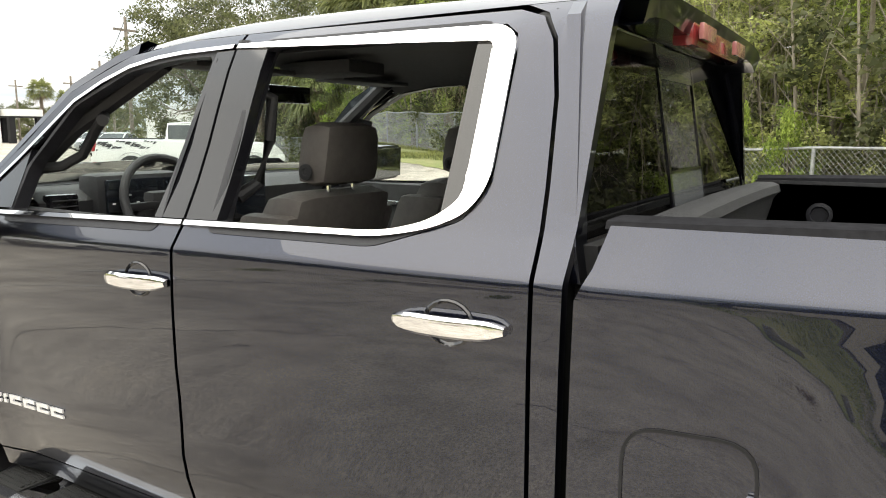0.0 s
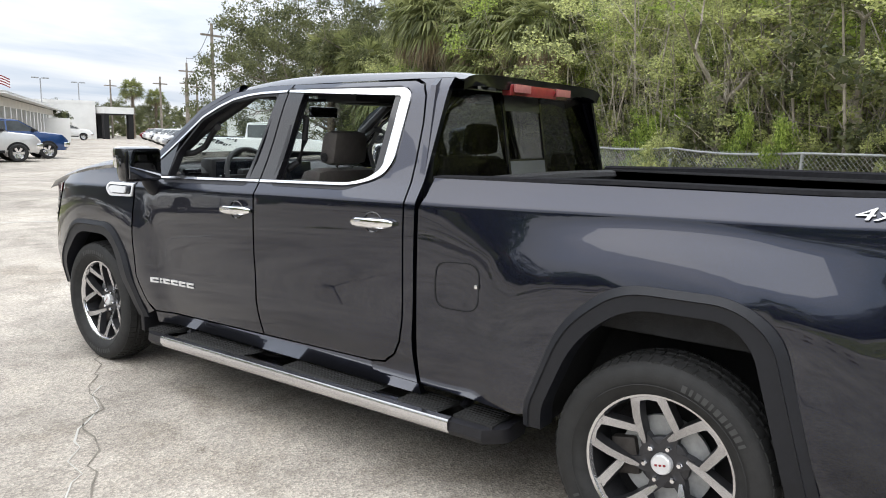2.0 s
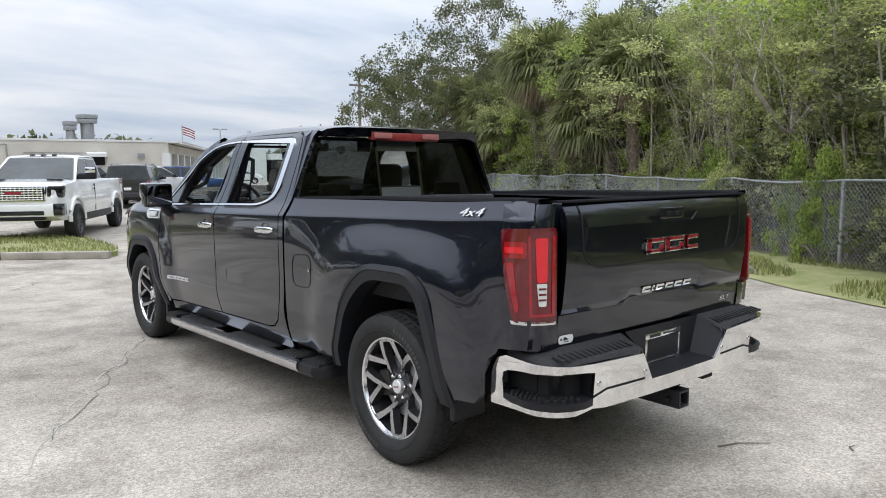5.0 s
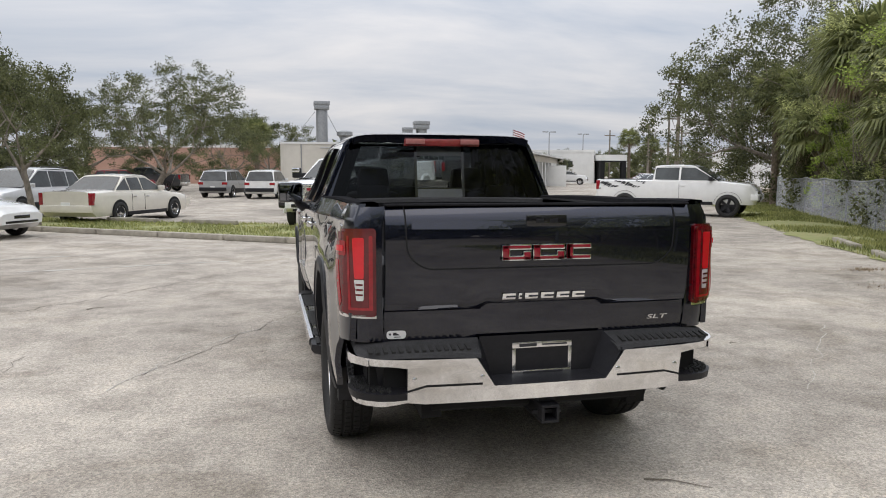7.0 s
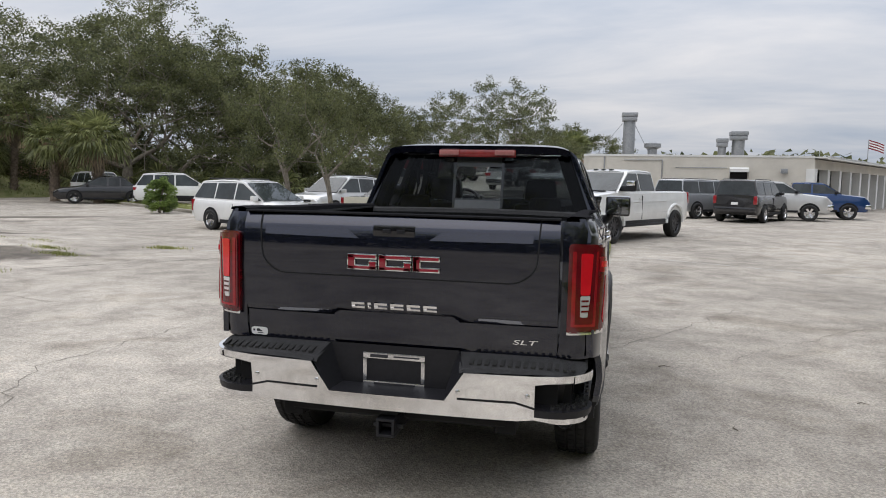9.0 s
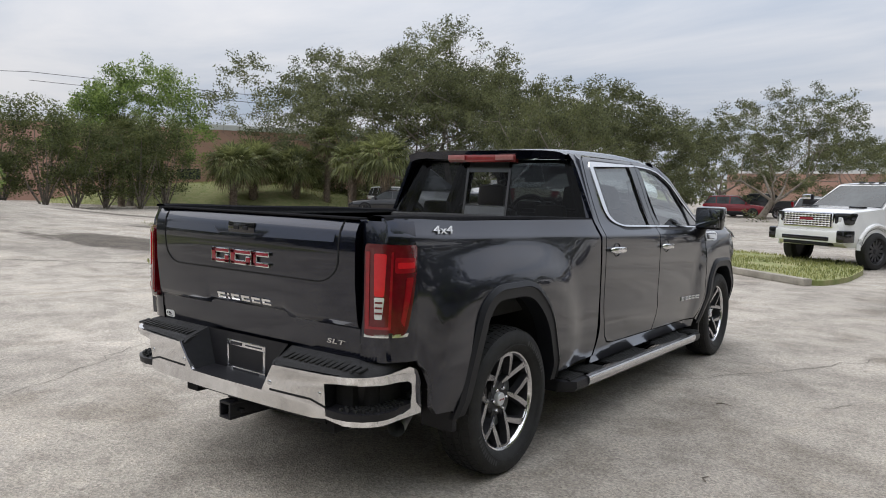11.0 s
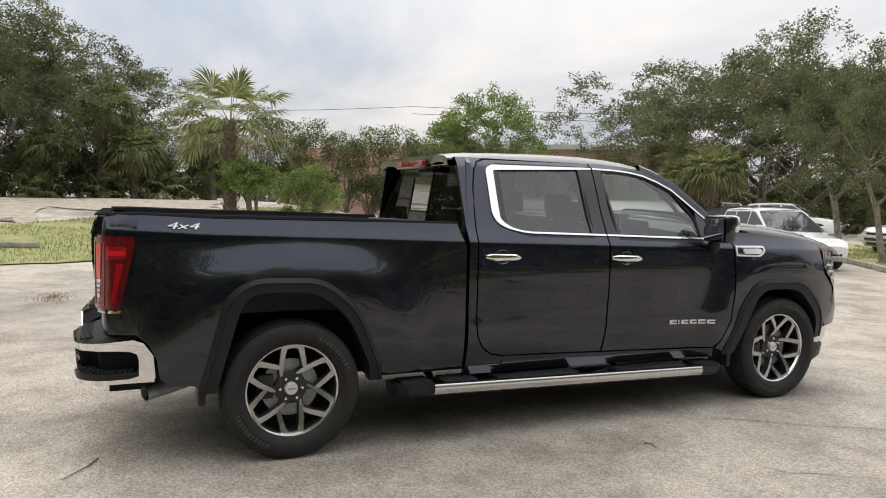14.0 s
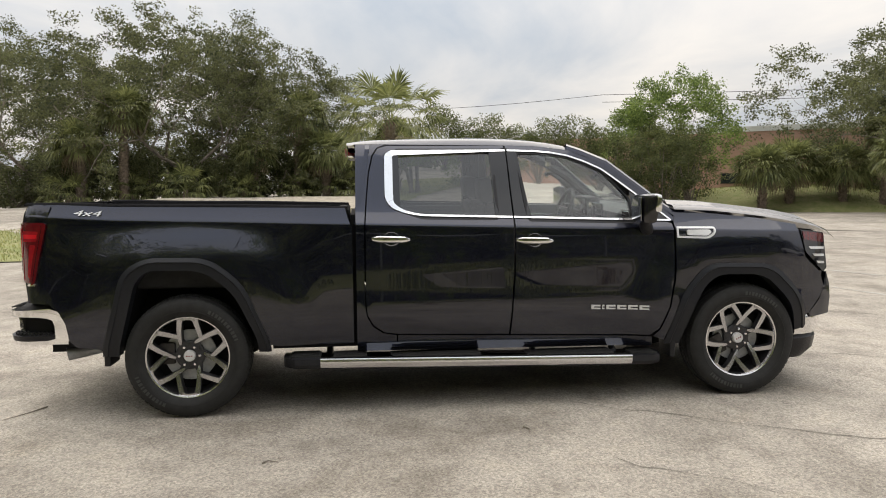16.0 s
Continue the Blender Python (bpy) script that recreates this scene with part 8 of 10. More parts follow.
def on_island(r):
    while True:
        u, v = r.uniform(-1.5, 34), r.uniform(0.05, 4.6)
        if noise.noise(Vector((u * 0.5, v * 0.7, 4))) < -0.2:
            continue
        x, y = isl(u, v)
        if inside((x, y), island):
            return x, y, 0.10


def inside(p, poly):
    c = False
    for (x0, y0), (x1, y1) in zip(poly, poly[1:] + poly[:1]):
        if (y0 > p[1]) != (y1 > p[1]) and p[0] < (x1 - x0) * (p[1] - y0) / (y1 - y0) + x0:
            c = not c
    return c


def on_left(r):
    while True:
        x, y = r.uniform(-27.5, -9.8), r.uniform(-14, 6.5)
        if inside((x, y), left_strip) and noise.noise(Vector((x * 0.4, y * 0.4, 7))) > -0.25:
            return x, y, 0.02 + ground_z(x, y)


def on_mound(r):
    while True:
        t = r.random() ** 0.5
        a = r.uniform(0, 2 * math.pi)
        c, s = math.cos(radians(58)), math.sin(radians(58))
        x, y = 13.5 * t * math.cos(a), 6.5 * t * math.sin(a)
        return -42.5 + x * c - y * s, 31.5 + x * s + y * c, 1.75 * math.sin((1 - t) * math.pi / 2) ** 0.9 - 0.02


grass_field("verge_grass", "uneven green and dry grass on the verge", on_verge, 26000, 0.10, 1)
grass_field("median_grass_blades", "short weedy grass on the median", on_island, 19000, 0.075, 2)
grass_field("island_grass", "thin grass on the car park island", on_left, 18000, 0.075, 3)
grass_field("mound_grass", "mown grass on the mound", on_mound, 12000, 0.13, 4)


WEEDS = [(-14.8, 8.6, 0.9), (-12.6, 8.9, 0.7), (-11.2, 9.1, 0.5), (-10.2, 8.2, 0.35), (-9.4, 7.6, 0.3), (-16.5, 9.0, 0.9), (-9.6, 4.4, 0.2), (-8.9, 5.3, 0.2), (-17.8, 11.4, 0.8), (-8.4, 9.6, 0.3)]
LITTER = [(-6.8, -1.9, 0.45), (-7.6, -0.9, 0.30), (-8.3, -0.3, 0.35), (-8.8, 0.4, 0.3), (-9.3, -0.9, 0.35), (-7.2, 0.3, 0.2), (-9.9, 0.9, 0.3), (-6.2, -2.9, 0.4), (-10.4, -0.2, 0.4), (7.6, 4.0, 0.5), (8.4, 5.6, 0.4), (6.5, 2.2, 0.3)]


def in_clumps(clumps):
    def spot(r):
        x, y, q = r.choice(clumps)
        a, d = r.uniform(0, 2 * math.pi), q * abs(r.gauss(0, 0.6))
        px, py = x + 1.6 * d * math.cos(a), y + 0.6 * d * math.sin(a)
        return px, py, ground_z(px, py)
    return spot


grass_field("weed_tufts", "green weeds growing along cracks in the asphalt", in_clumps(WEEDS), 5000, 0.06, 5)
grass_field("leaf_litter_tufts", "dry brown leaf litter lying on the asphalt", in_clumps(LITTER), 5000, 0.035, 6, PALM_DEAD)


# cracks, worn lines and twigs on the asphalt
def crack(name, pts, width, seed, mat=CRACK, z=0.004, label="dark crack in the asphalt", amp=0.05):
    line = wobble(pts, amp, seed, 0.14)
    r = random.Random(seed)
    bm = bmesh.new()
    prev = None
    for i, p in enumerate(line):
        a, b = line[max(i - 1, 0)], line[min(i + 1, len(line) - 1)]
        d = Vector((b[0] - a[0], b[1] - a[1])).normalized()
        w = width * r.uniform(0.25, 1.0)
        row = (bm.verts.new((p[0] - d.y * w, p[1] + d.x * w, z + ground_z(*p))), bm.verts.new((p[0] + d.y * w, p[1] - d.x * w, z + ground_z(*p))))
        if prev:
            bm.faces.new((prev[0], prev[1], row[1], row[0]))
        prev = row
    bmesh.ops.recalc_face_normals(bm, faces=bm.faces[:])
    return solid(name, bm, mat, label, "crack", kind="structure", smooth=0)


CRACKS = [([(-4.4, 4.3), (-3.0, 6.0), (-1.0, 8.6)], 0.016), ([(-2.3, 1.6), (-1.2, 3.6), (0.4, 6.4)], 0.010), ([(-1.27, 3.5), (-2.16, 2.07), (-2.5, 1.2)], 0.012),
          ([(1.02, 2.64), (1.94, 4.17), (2.7, 5.6)], 0.010), ([(2.1, 2.6), (2.71, 3.34), (4.2, 5.0)], 0.008), ([(2.6, 0.1), (3.16, 0.68), (4.4, 2.0)], 0.008),
          ([(-3.6, 9.5), (0.5, 10.2), (5.6, 9.65), (7.9, 8.5)], 0.010), ([(-8.0, 5.0), (-6.0, 6.2), (-4.0, 8.0)], 0.014), ([(-9.5, 2.0), (-7.5, 3.6), (-5.5, 3.2)], 0.012),
          ([(3.3, -2.4), (4.4, -1.5), (6.2, -1.0)], 0.008), ([(-13.5, -0.6), (-9.9, 3.9), (-8.0, 6.3), (-6.0, 8.8)], 0.04), ([(-2.6, -1.2), (-3.6, 0.6), (-3.4, 2.4)], 0.008), ([(3.4, 12.0), (7.0, 14.5), (9.0, 18.0)], 0.014)]
for k, (p, w) in enumerate(CRACKS):
    crack("asphalt_crack", p, w * 0.6, 40 + k, WORN_LINE if k in (2, 5) else CRACK, label="pale filled crack in the asphalt" if k in (2, 5) else "dark crack in the asphalt")
for k, (p, w) in enumerate((([(1.5, 12.2), (5.2, 10.2), (8.2, 8.9)], 0.05), ([(-5.2, 8.2), (-2.0, 9.0)], 0.05), ([(-7.5, 9.5), (-4.5, 10.6)], 0.05), ([(8.0, 12.4), (10.5, 11.2)], 0.05), ([(9.6, 16.0), (12.5, 14.6)], 0.05))):
    crack("worn_line", p, w, 70 + k, WORN_LINE, 0.005, "worn white parking line on the asphalt", 0.02)
for k, (x, y, a, ln) in enumerate(((0.58, -1.07, -30, 0.34), (1.5, 2.2, 10, 0.12), (1.1, -1.6, 20, 0.10), (-3.4, 4.6, 40, 0.2), (2.9, 1.5, 5, 0.08), (1.9, 0.6, 100, 0.09))):
    bm = bmesh.new()
    tube(bm, [(0, 0, 0.007), (ln * 0.4, 0.02, 0.010), (ln, -0.01, 0.006)], [0.005, 0.004, 0.002], 6)
    o = solid("twig", bm, BARK, "small dry twig lying on the asphalt", "twig", "twigs")
    o.matrix_world = pose(x, y, 0, 0, 0, a)


# chain-link fence
def build_fence():
    fence = thing("chain_link_fence", "galvanised chain-link fence with sagging top rail before trees", "fence", pose(0, 0, 0))
    H = 1.42
    ys = [-9.0 + 2.65 * k for k in range(14)]
    fr = random.Random(4)
    tops = []
    for y in ys:
        x = fence_x(y)
        bm = bmesh.new()
        lean = fr.uniform(-0.03, 0.03)
        hh = H + fr.uniform(-0.03, 0.04)
        tube(bm, [(x, y, 0.0), (x + lean, y, hh)], 0.03, 10)
        part("fence_post", bm, STEEL, fence)
        tops.append(Vector((x + lean, y, hh)))
    rail_pts = []
    for a, b in zip(tops, tops[1:]):
        sag = fr.uniform(0.0, 0.07)
        pts = [a.lerp(b, t) - Vector((0, 0, sag * math.sin(math.pi * t))) for t in (0, 0.25, 0.5, 0.75, 1)]
        bm = bmesh.new()
        tube(bm, pts, 0.021, 8)
        part("top_rail", bm, STEEL, fence)
        # wire: crossing diagonals
        d = (b - a)
        L = math.hypot(d.x, d.y)
        ux = Vector((d.x / L, d.y / L, 0))
        nrm = Vector((-ux.y, ux.x, 0))
        p = 0.085
        vs, fs = [], []
        n = int(L / p)
        for sgn in (1, -1):
            for k in range(-int(H / p), n + int(H / p) + 1):
                s0 = k * p
                # clip the diagonal to the bay
                t0, t1 = 0.04, H - 0.02
                lo, hi = s0 + sgn * t0, s0 + sgn * t1
                z0, z1 = t0, t1
                if sgn > 0:
                    if hi < 0 or lo > L:
                        continue
                    if lo < 0:
                        z0, lo = t0 - lo, 0
                    if hi > L:
                        z1, hi = t1 - (hi - L), L
                else:
                    if lo < 0 or hi > L:
                        continue
                    if lo > L:
                        z0, lo = t0 + (lo - L), L
                    if hi < 0:
                        z1, hi = t1 + hi, 0
                A = Vector((a.x, a.y, 0)) + ux * lo + Vector((0, 0, z0))
                B = Vector((a.x, a.y, 0)) + ux * hi + Vector((0, 0, z1 * (1 + 0.0)))
                w = 0.003
                side = Vector((ux.x, ux.y, -sgn * 1.0)).normalized() * w
                b0 = len(vs)
                for q in (A, B):
                    vs += [tuple(q + side + nrm * 0.003 * sgn), tuple(q - side + nrm * 0.003 * sgn), tuple(q + nrm * (0.003 * sgn + 0.006))]
                fs += [(b0, b0 + 1, b0 + 4, b0 + 3), (b0 + 1, b0 + 2, b0 + 5, b0 + 4), (b0 + 2, b0, b0 + 3, b0 + 5)]
        me = bpy.data.meshes.new("wire_mesh")
        me.from_pydata(vs, [], fs)
        me.materials.append(STEEL)
        o = new("wire_mesh", me)
        o.parent = fence
        tagged(o, "", "", kind="stuff")
    return fence


build_fence()


# ---- buildings ----
def wall_box(bm, a, b, z0, z1, thick, off=0.0):
    """A wall on the line a to b, its thickness to the left of that line."""
    a, b = Vector(a), Vector(b)
    d = (b - a).normalized()
    n = Vector((-d.y, d.x))
    ps = [a + n * off, b + n * off, b + n * (off + thick), a + n * (off + thick)]
    lo = [bm.verts.new((p.x, p.y, z0)) for p in ps]
    hi = [bm.verts.new((p.x, p.y, z1)) for p in ps]
    bm.faces.new(lo[::-1])
    bm.faces.new(hi)
    for k in range(4):
        bm.faces.new((lo[k], lo[(k + 1) % 4], hi[(k + 1) % 4], hi[k]))


def build_garage():
    """The cream workshop: a blank wall towards the truck and a long row of open bays."""
    A, B, C = Vector((-0.6, 44.6)), Vector((13.2, 43.4)), Vector((39.6, 92.6))
    g = thing("workshop_building", "cream stucco workshop with open service bays and roof vents", "building", pose(0, 0, 0))
    bm = bmesh.new()
    wall_box(bm, A, B, 0, 3.45, 0.25)
    part("front_wall", bm, STUCCO, g)
    bm = bmesh.new()
    wall_box(bm, Vector((12.0, 107)), A, 0, 3.45, 0.25)
    part("side_wall", bm, STUCCO, g)
    d = (C - B).normalized()
    L = (C - B).length
    n = Vector((-d.y, d.x))
    nb = 13
    bay = 40.0 / nb
    s = 0.0
    bm = bmesh.new()
    wall_box(bm, B, C, 2.75, 3.35, 0.25)
    part("bay_lintel", bm, STUCCO, g, "cream lintel over the bays")
    bm = bmesh.new()
    wall_box(bm, B - n * 0.9, C - n * 0.9, 3.35, 3.52, 0.2)
    wall_box(bm, B - n * 0.9, C - n * 0.9, 3.42, 3.50, 2.0)
    part("bay_eave", bm, STUCCO_WHITE, g, "pale projecting eave")
    # dark back sheet, standing in for shade inside the open bays
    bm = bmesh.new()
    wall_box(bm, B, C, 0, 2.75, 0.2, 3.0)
    part("bay_back_wall", bm, VOID, g, "back of the bays, coloured dark as shade")
    for k in range(nb + 1):
        p = B + d * (k * bay)
        bm = bmesh.new()
        wall_box(bm, p - d * 0.28, p + d * 0.28, 0, 2.76, 0.5, -0.12)
        part("bay_pier", bm, STUCCO_WHITE, g, "pale pier between bays")
        if k < nb:
            bm = bmesh.new()
            q = B + d * ((k + 0.5) * bay)
            wall_box(bm, q - d * (bay / 2 - 0.35), q + d * (bay / 2 - 0.35), 1.7 + 0.5 * ((k * 5) % 3) / 2, 2.74, 0.06, 0.5)
            part("bay_shutter", bm, material("grey_shutter_%d" % k, (0.30, 0.30, 0.29), 0.6, 0.2, var=0.2, scale=2) if k == 0 else bpy.data.materials["grey_shutter_0"], g, "half-raised grey shutter")
    bm = bmesh.new()
    wall_box(bm, B + d * 40.5, C, 0, 2.76, 0.25)
    part("end_wall", bm, STUCCO_WHITE, g)
    bm = bmesh.new()
    for p in (A, B, C, Vector((12.0, 107))):
        pass
    f = bm.faces.new([bm.verts.new((p.x, p.y, 3.40)) for p in (A, B, C, Vector((12.0, 107)))])
    part("roof", bm, CONCRETE, g)
    bm = bmesh.new()
    wall_box(bm, A - Vector((0, 0.04)), B - Vector((0, 0.04)), 3.43, 3.55, 0.33)
    part("parapet_cap", bm, STUCCO_WHITE, g, "pale parapet cap")
    # wall fittings
    w = (B - A).normalized()
    def at(s_, z):
        p = A + w * s_
        return Vector((p.x, p.y, z))
    rot = Matrix.Rotation(math.atan2(w.y, w.x), 4, "Z")
    bm = bmesh.new()
    vs = [bm.verts.new(p) for p in ((-0.55, -0.02, 0.45), (0.55, -0.02, 0.45), (0.55, -0.55, 0.35), (-0.55, -0.55, 0.35), (-0.55, -0.02, -0.35), (0.55, -0.02, -0.35), (0.55, -0.55, 0.15), (-0.55, -0.55, 0.15))]
    for f in ((0, 1, 2, 3), (3, 2, 6, 7), (0, 3, 7, 4), (1, 5, 6, 2)):
        bm.faces.new([vs[i] for i in f])
    for v in bm.verts:
        v.co = Matrix.Translation(at(9.6, 2.35)) @ rot @ v.co
    bmesh.ops.recalc_face_normals(bm, faces=bm.faces[:])
    hood = part("vent_hood", bm, STUCCO_WHITE, g, "pale sheet-metal vent hood")
    bm = bmesh.new()
    box(bm, -0.5, 0.5, -0.03, 0.0, -0.35, 0.40, Matrix.Translation(at(9.6, 2.35)) @ rot)
    # dark plate for the shade under the hood
    part("vent_opening", bm, VOID, hood)
    for s_, z0, z1 in ((1.35, 0.1, 3.4), (5.0, 0.1, 3.2)):
        bm = bmesh.new()
        tube(bm, [at(s_, z0) + Vector((0, -0.06, 0)), at(s_, z1) + Vector((0, -0.06, 0))], 0.035, 8)
        part("wall_pipe", bm, STEEL, g)
    bm = bmesh.new()
    tube(bm, [at(2.6, 3.18) + Vector((0, -0.06, 0)), at(5.0, 3.2) + Vector((0, -0.06, 0))], 0.03, 8)
    tube(bm, [at(5.8, 2.75) + Vector((0, -0.06, 0)), at(8.9, 2.75) + Vector((0, -0.06, 0))], 0.025, 8)
    part("wall_conduit", bm, STEEL, g)
    part("wall_box", boxes((11.3, 11.7, 43.30, 43.42, 2.45, 2.75), bevel=0.02), STEEL, g)
    return A, B, C


GA, GB, GC = build_garage()


def roof_vent(x, y, w, z0, z1, cap, name, label):
    v = thing(name, label, "roof vent", pose(x, y, 3.40))
    h = z1 - 3.40
    bm = bmesh.new()
    tube(bm, [(0, 0, -0.02), (0, 0, 0.06)], w * 0.62, 16)
    tube(bm, [(0, 0, 0.0), (0, 0, h - 0.4)], w * 0.42, 16)
    part("duct", bm, STEEL, v)
    bm = bmesh.new()
    if cap == "box":
        box(bm, -w * 0.52, w * 0.52, -w * 0.52, w * 0.52, h - 0.55, h - 0.28, bevel=0.02)
        box(bm, -w * 0.56, w * 0.56, -w * 0.56, w * 0.56, h - 0.26, h, bevel=0.02)
    else:
        tube(bm, [(0, 0, h - 0.45), (0, 0, h - 0.35), (0, 0, h - 0.1), (0, 0, h)], [w * 0.5, w * 0.75, w * 0.75, w * 0.3], 16)
    part("cap", bm, STEEL, v, "grey metal cap")
    return v


chim = roof_vent(2.3, 47.0, 0.95, 3.4, 6.45, "box", "roof_chimney", "tall grey metal flue with stays on the roof")
for dx, dy in ((-2.3, 0.3), (1.6, 0.6), (-0.4, 2.0)):
    bm = bmesh.new()
    tube(bm, [(0.2 * dx, 0.2 * dy, 2.35), (dx, dy, 0.02)], 0.018, 6)
    part("stay", bm, STEEL, chim)
roof_vent(3.9, 47.2, 0.75, 3.4, 4.5, "round", "roof_vent", "squat round roof vent")
roof_vent(8.3, 46.6, 0.62, 3.4, 4.75, "box", "roof_vent", "small grey box vent on the roof")
roof_vent(9.3, 46.6, 0.95, 3.4, 5.2, "box", "roof_vent", "large grey box vent on the roof")
# block wall and the buildings beyond
bm = bmesh.new()
wall_box(bm, (26.2, 76.0), (32.2, 74.0), 0, 2.4, 0.25)
solid("block_wall", bm, STUCCO_WHITE, "plain pale block wall beside the bays", "wall", kind="structure", smooth=0)


def plain_building(name, label, corners, h, mat, cap=STUCCO_WHITE, windows=()):
    b = thing(name, label, "building", pose(0, 0, 0))
    for a, c in zip(corners, corners[1:] + corners[:1]):
        bm = bmesh.new()
        wall_box(bm, a, c, 0, h, 0.25)
        part("wall", bm, mat, b)
        bm = bmesh.new()
        wall_box(bm, a, c, h - 0.35, h + 0.06, 0.32, -0.05)
        part("parapet_cap", bm, cap, b)
    bm = bmesh.new()
    bm.faces.new([bm.verts.new((x, y, h - 0.2)) for x, y in corners])
    part("roof", bm, CONCRETE, b)
    for a, c, z0, z1 in windows:
        bm = bmesh.new()
        wall_box(bm, a, c, z0, z1, 0.08, -0.04)
        w = part("window", bm, CAR_GLASS, b, "dark window")
    return b


plain_building("white_building", "white flat-roofed building far across the lot", [(36.5, 98.5), (45.2, 94.2), (52, 108), (43, 112)], 4.9, STUCCO_WHITE, windows=[((40.2, 96.68), (42.4, 95.58), 2.4, 3.3)])
can = thing("drive_canopy", "flat canopy on square posts, underside coloured dark as shade", "canopy", pose(0, 0, 0))
part("canopy_roof", boxes((45.5, 49.6, 92.5, 102, 3.35, 4.2)), STUCCO_WHITE, can)
# soffit and back are coloured dark for the shade under the canopy
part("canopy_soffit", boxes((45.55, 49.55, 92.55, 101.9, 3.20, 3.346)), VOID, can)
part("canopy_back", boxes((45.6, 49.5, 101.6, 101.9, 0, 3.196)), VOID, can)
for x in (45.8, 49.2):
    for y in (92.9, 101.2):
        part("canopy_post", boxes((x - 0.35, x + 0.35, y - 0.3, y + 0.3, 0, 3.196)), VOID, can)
plain_building("pink_building", "pink stucco building with a pale parapet behind palms", [(-60, 12.0), (-37.5, 44.0), (-50, 53), (-72, 21)], 6.2, PINK,
               windows=[((-43.4, 35.55), (-42.2, 37.25), 1.9, 2.7), ((-47.6, 29.6), (-46.6, 31.0), 1.9, 2.7), ((-52.0, 23.3), (-51.0, 24.7), 1.9, 2.7)])
plain_building("grey_shed", "low grey building beyond the far trees", [(54, 78), (64, 71), (69, 78), (59, 85)], 4.2, STUCCO_WHITE)
plain_building("tan_building", "tan building far behind the oaks", [(-24, 96), (4, 92), (8, 108), (-20, 112)], 5.0, PINK)

# poles and wires
def utility_pole(x, y, h, wires=()):
    p = thing("utility_pole", "weathered wooden utility pole with cross arm", "utility pole", pose(x, y, 0), group="utility poles")
    bm = bmesh.new()
    tube(bm, [(0, 0, 0), (0, 0, h)], [0.15, 0.10], 10)
    part("pole", bm, BARK, p)
    bm = bmesh.new()
    box(bm, -0.9, 0.9, -0.06, 0.06, h - 0.9, h - 0.76)
    part("cross_arm", bm, BARK, p)
    return p


for x, y, h in ((28.5, 44.5, 9.0), (45.4, 79.0, 7.6), (56, 90, 8.6), (40.5, 66, 8.2), (50.5, 100.0, 8.2), (47.0, 74.0, 7.2), (-13.0, 88.0, 9.5)):
    utility_pole(x, y, h)
for k, (p, q) in enumerate((((-62, 25, 10.6), (-13, 88, 9.3)), ((-62, 25, 9.9), (-13, 88, 8.7)), ((-75, -10, 10.8), (-62, 25, 10.6)), ((28.5, 44.5, 8.9), (40.5, 66, 8.7)), ((40.5, 66, 8.7), (56, 90, 8.5)))):
    a, b = Vector(p), Vector(q)
    bm = bmesh.new()
    tube(bm, [a.lerp(b, t) - Vector((0, 0, 0.9 * math.sin(math.pi * t))) for t in [i / 12 for i in range(13)]], 0.022, 5)
    solid("overhead_cable", bm, VOID, "thin dark overhead cable between poles", "cable", "overhead cables")
for x, y, h in ((34.0, 84.0, 6.8), (46.0, 100.0, 7.5)):
    l = thing("lot_lamp", "tall car park lamp with twin heads", "street lamp", pose(x, y, 0), group="lot lamps")
    bm = bmesh.new()
    tube(bm, [(0, 0, 0), (0, 0, h)], [0.09, 0.06], 8)
    part("pole", bm, STEEL, l)
    for s in (-1, 1):
        part("lamp_head", boxes((min(s * 0.2, s * 0.9), max(s * 0.2, s * 0.9), -0.15, 0.15, h - 0.05, h + 0.1), bevel=0.03), STEEL, l)
fl = thing("flag_pole", "white flag pole with a red, white and blue flag", "flag pole", pose(27.0, 78.0, 3.4))
bm = bmesh.new()
tube(bm, [(0, 0, 0), (0, 0, 3.3)], 0.04, 8)
part("pole", bm, STEEL, fl)
for k in range(7):
    bm = bmesh.new()
    vs = []
    for i in range(7):
        x = 0.05 + i * 0.24
        dz = -0.5 * (i / 6) ** 1.1
        y = 0.09 * math.sin(i * 1.4)
        vs.append([bm.verts.new((x, y, 3.25 - k * 0.13 + dz)), bm.verts.new((x, y, 3.12 - k * 0.13 + dz))])
    for p, q in zip(vs, vs[1:]):
        bm.faces.new((p[0], p[1], q[1], q[0]))
    part("flag_stripe", bm, MAROON if k % 2 == 0 else WHITE_PLASTIC, fl, "red stripe" if k % 2 == 0 else "white stripe")


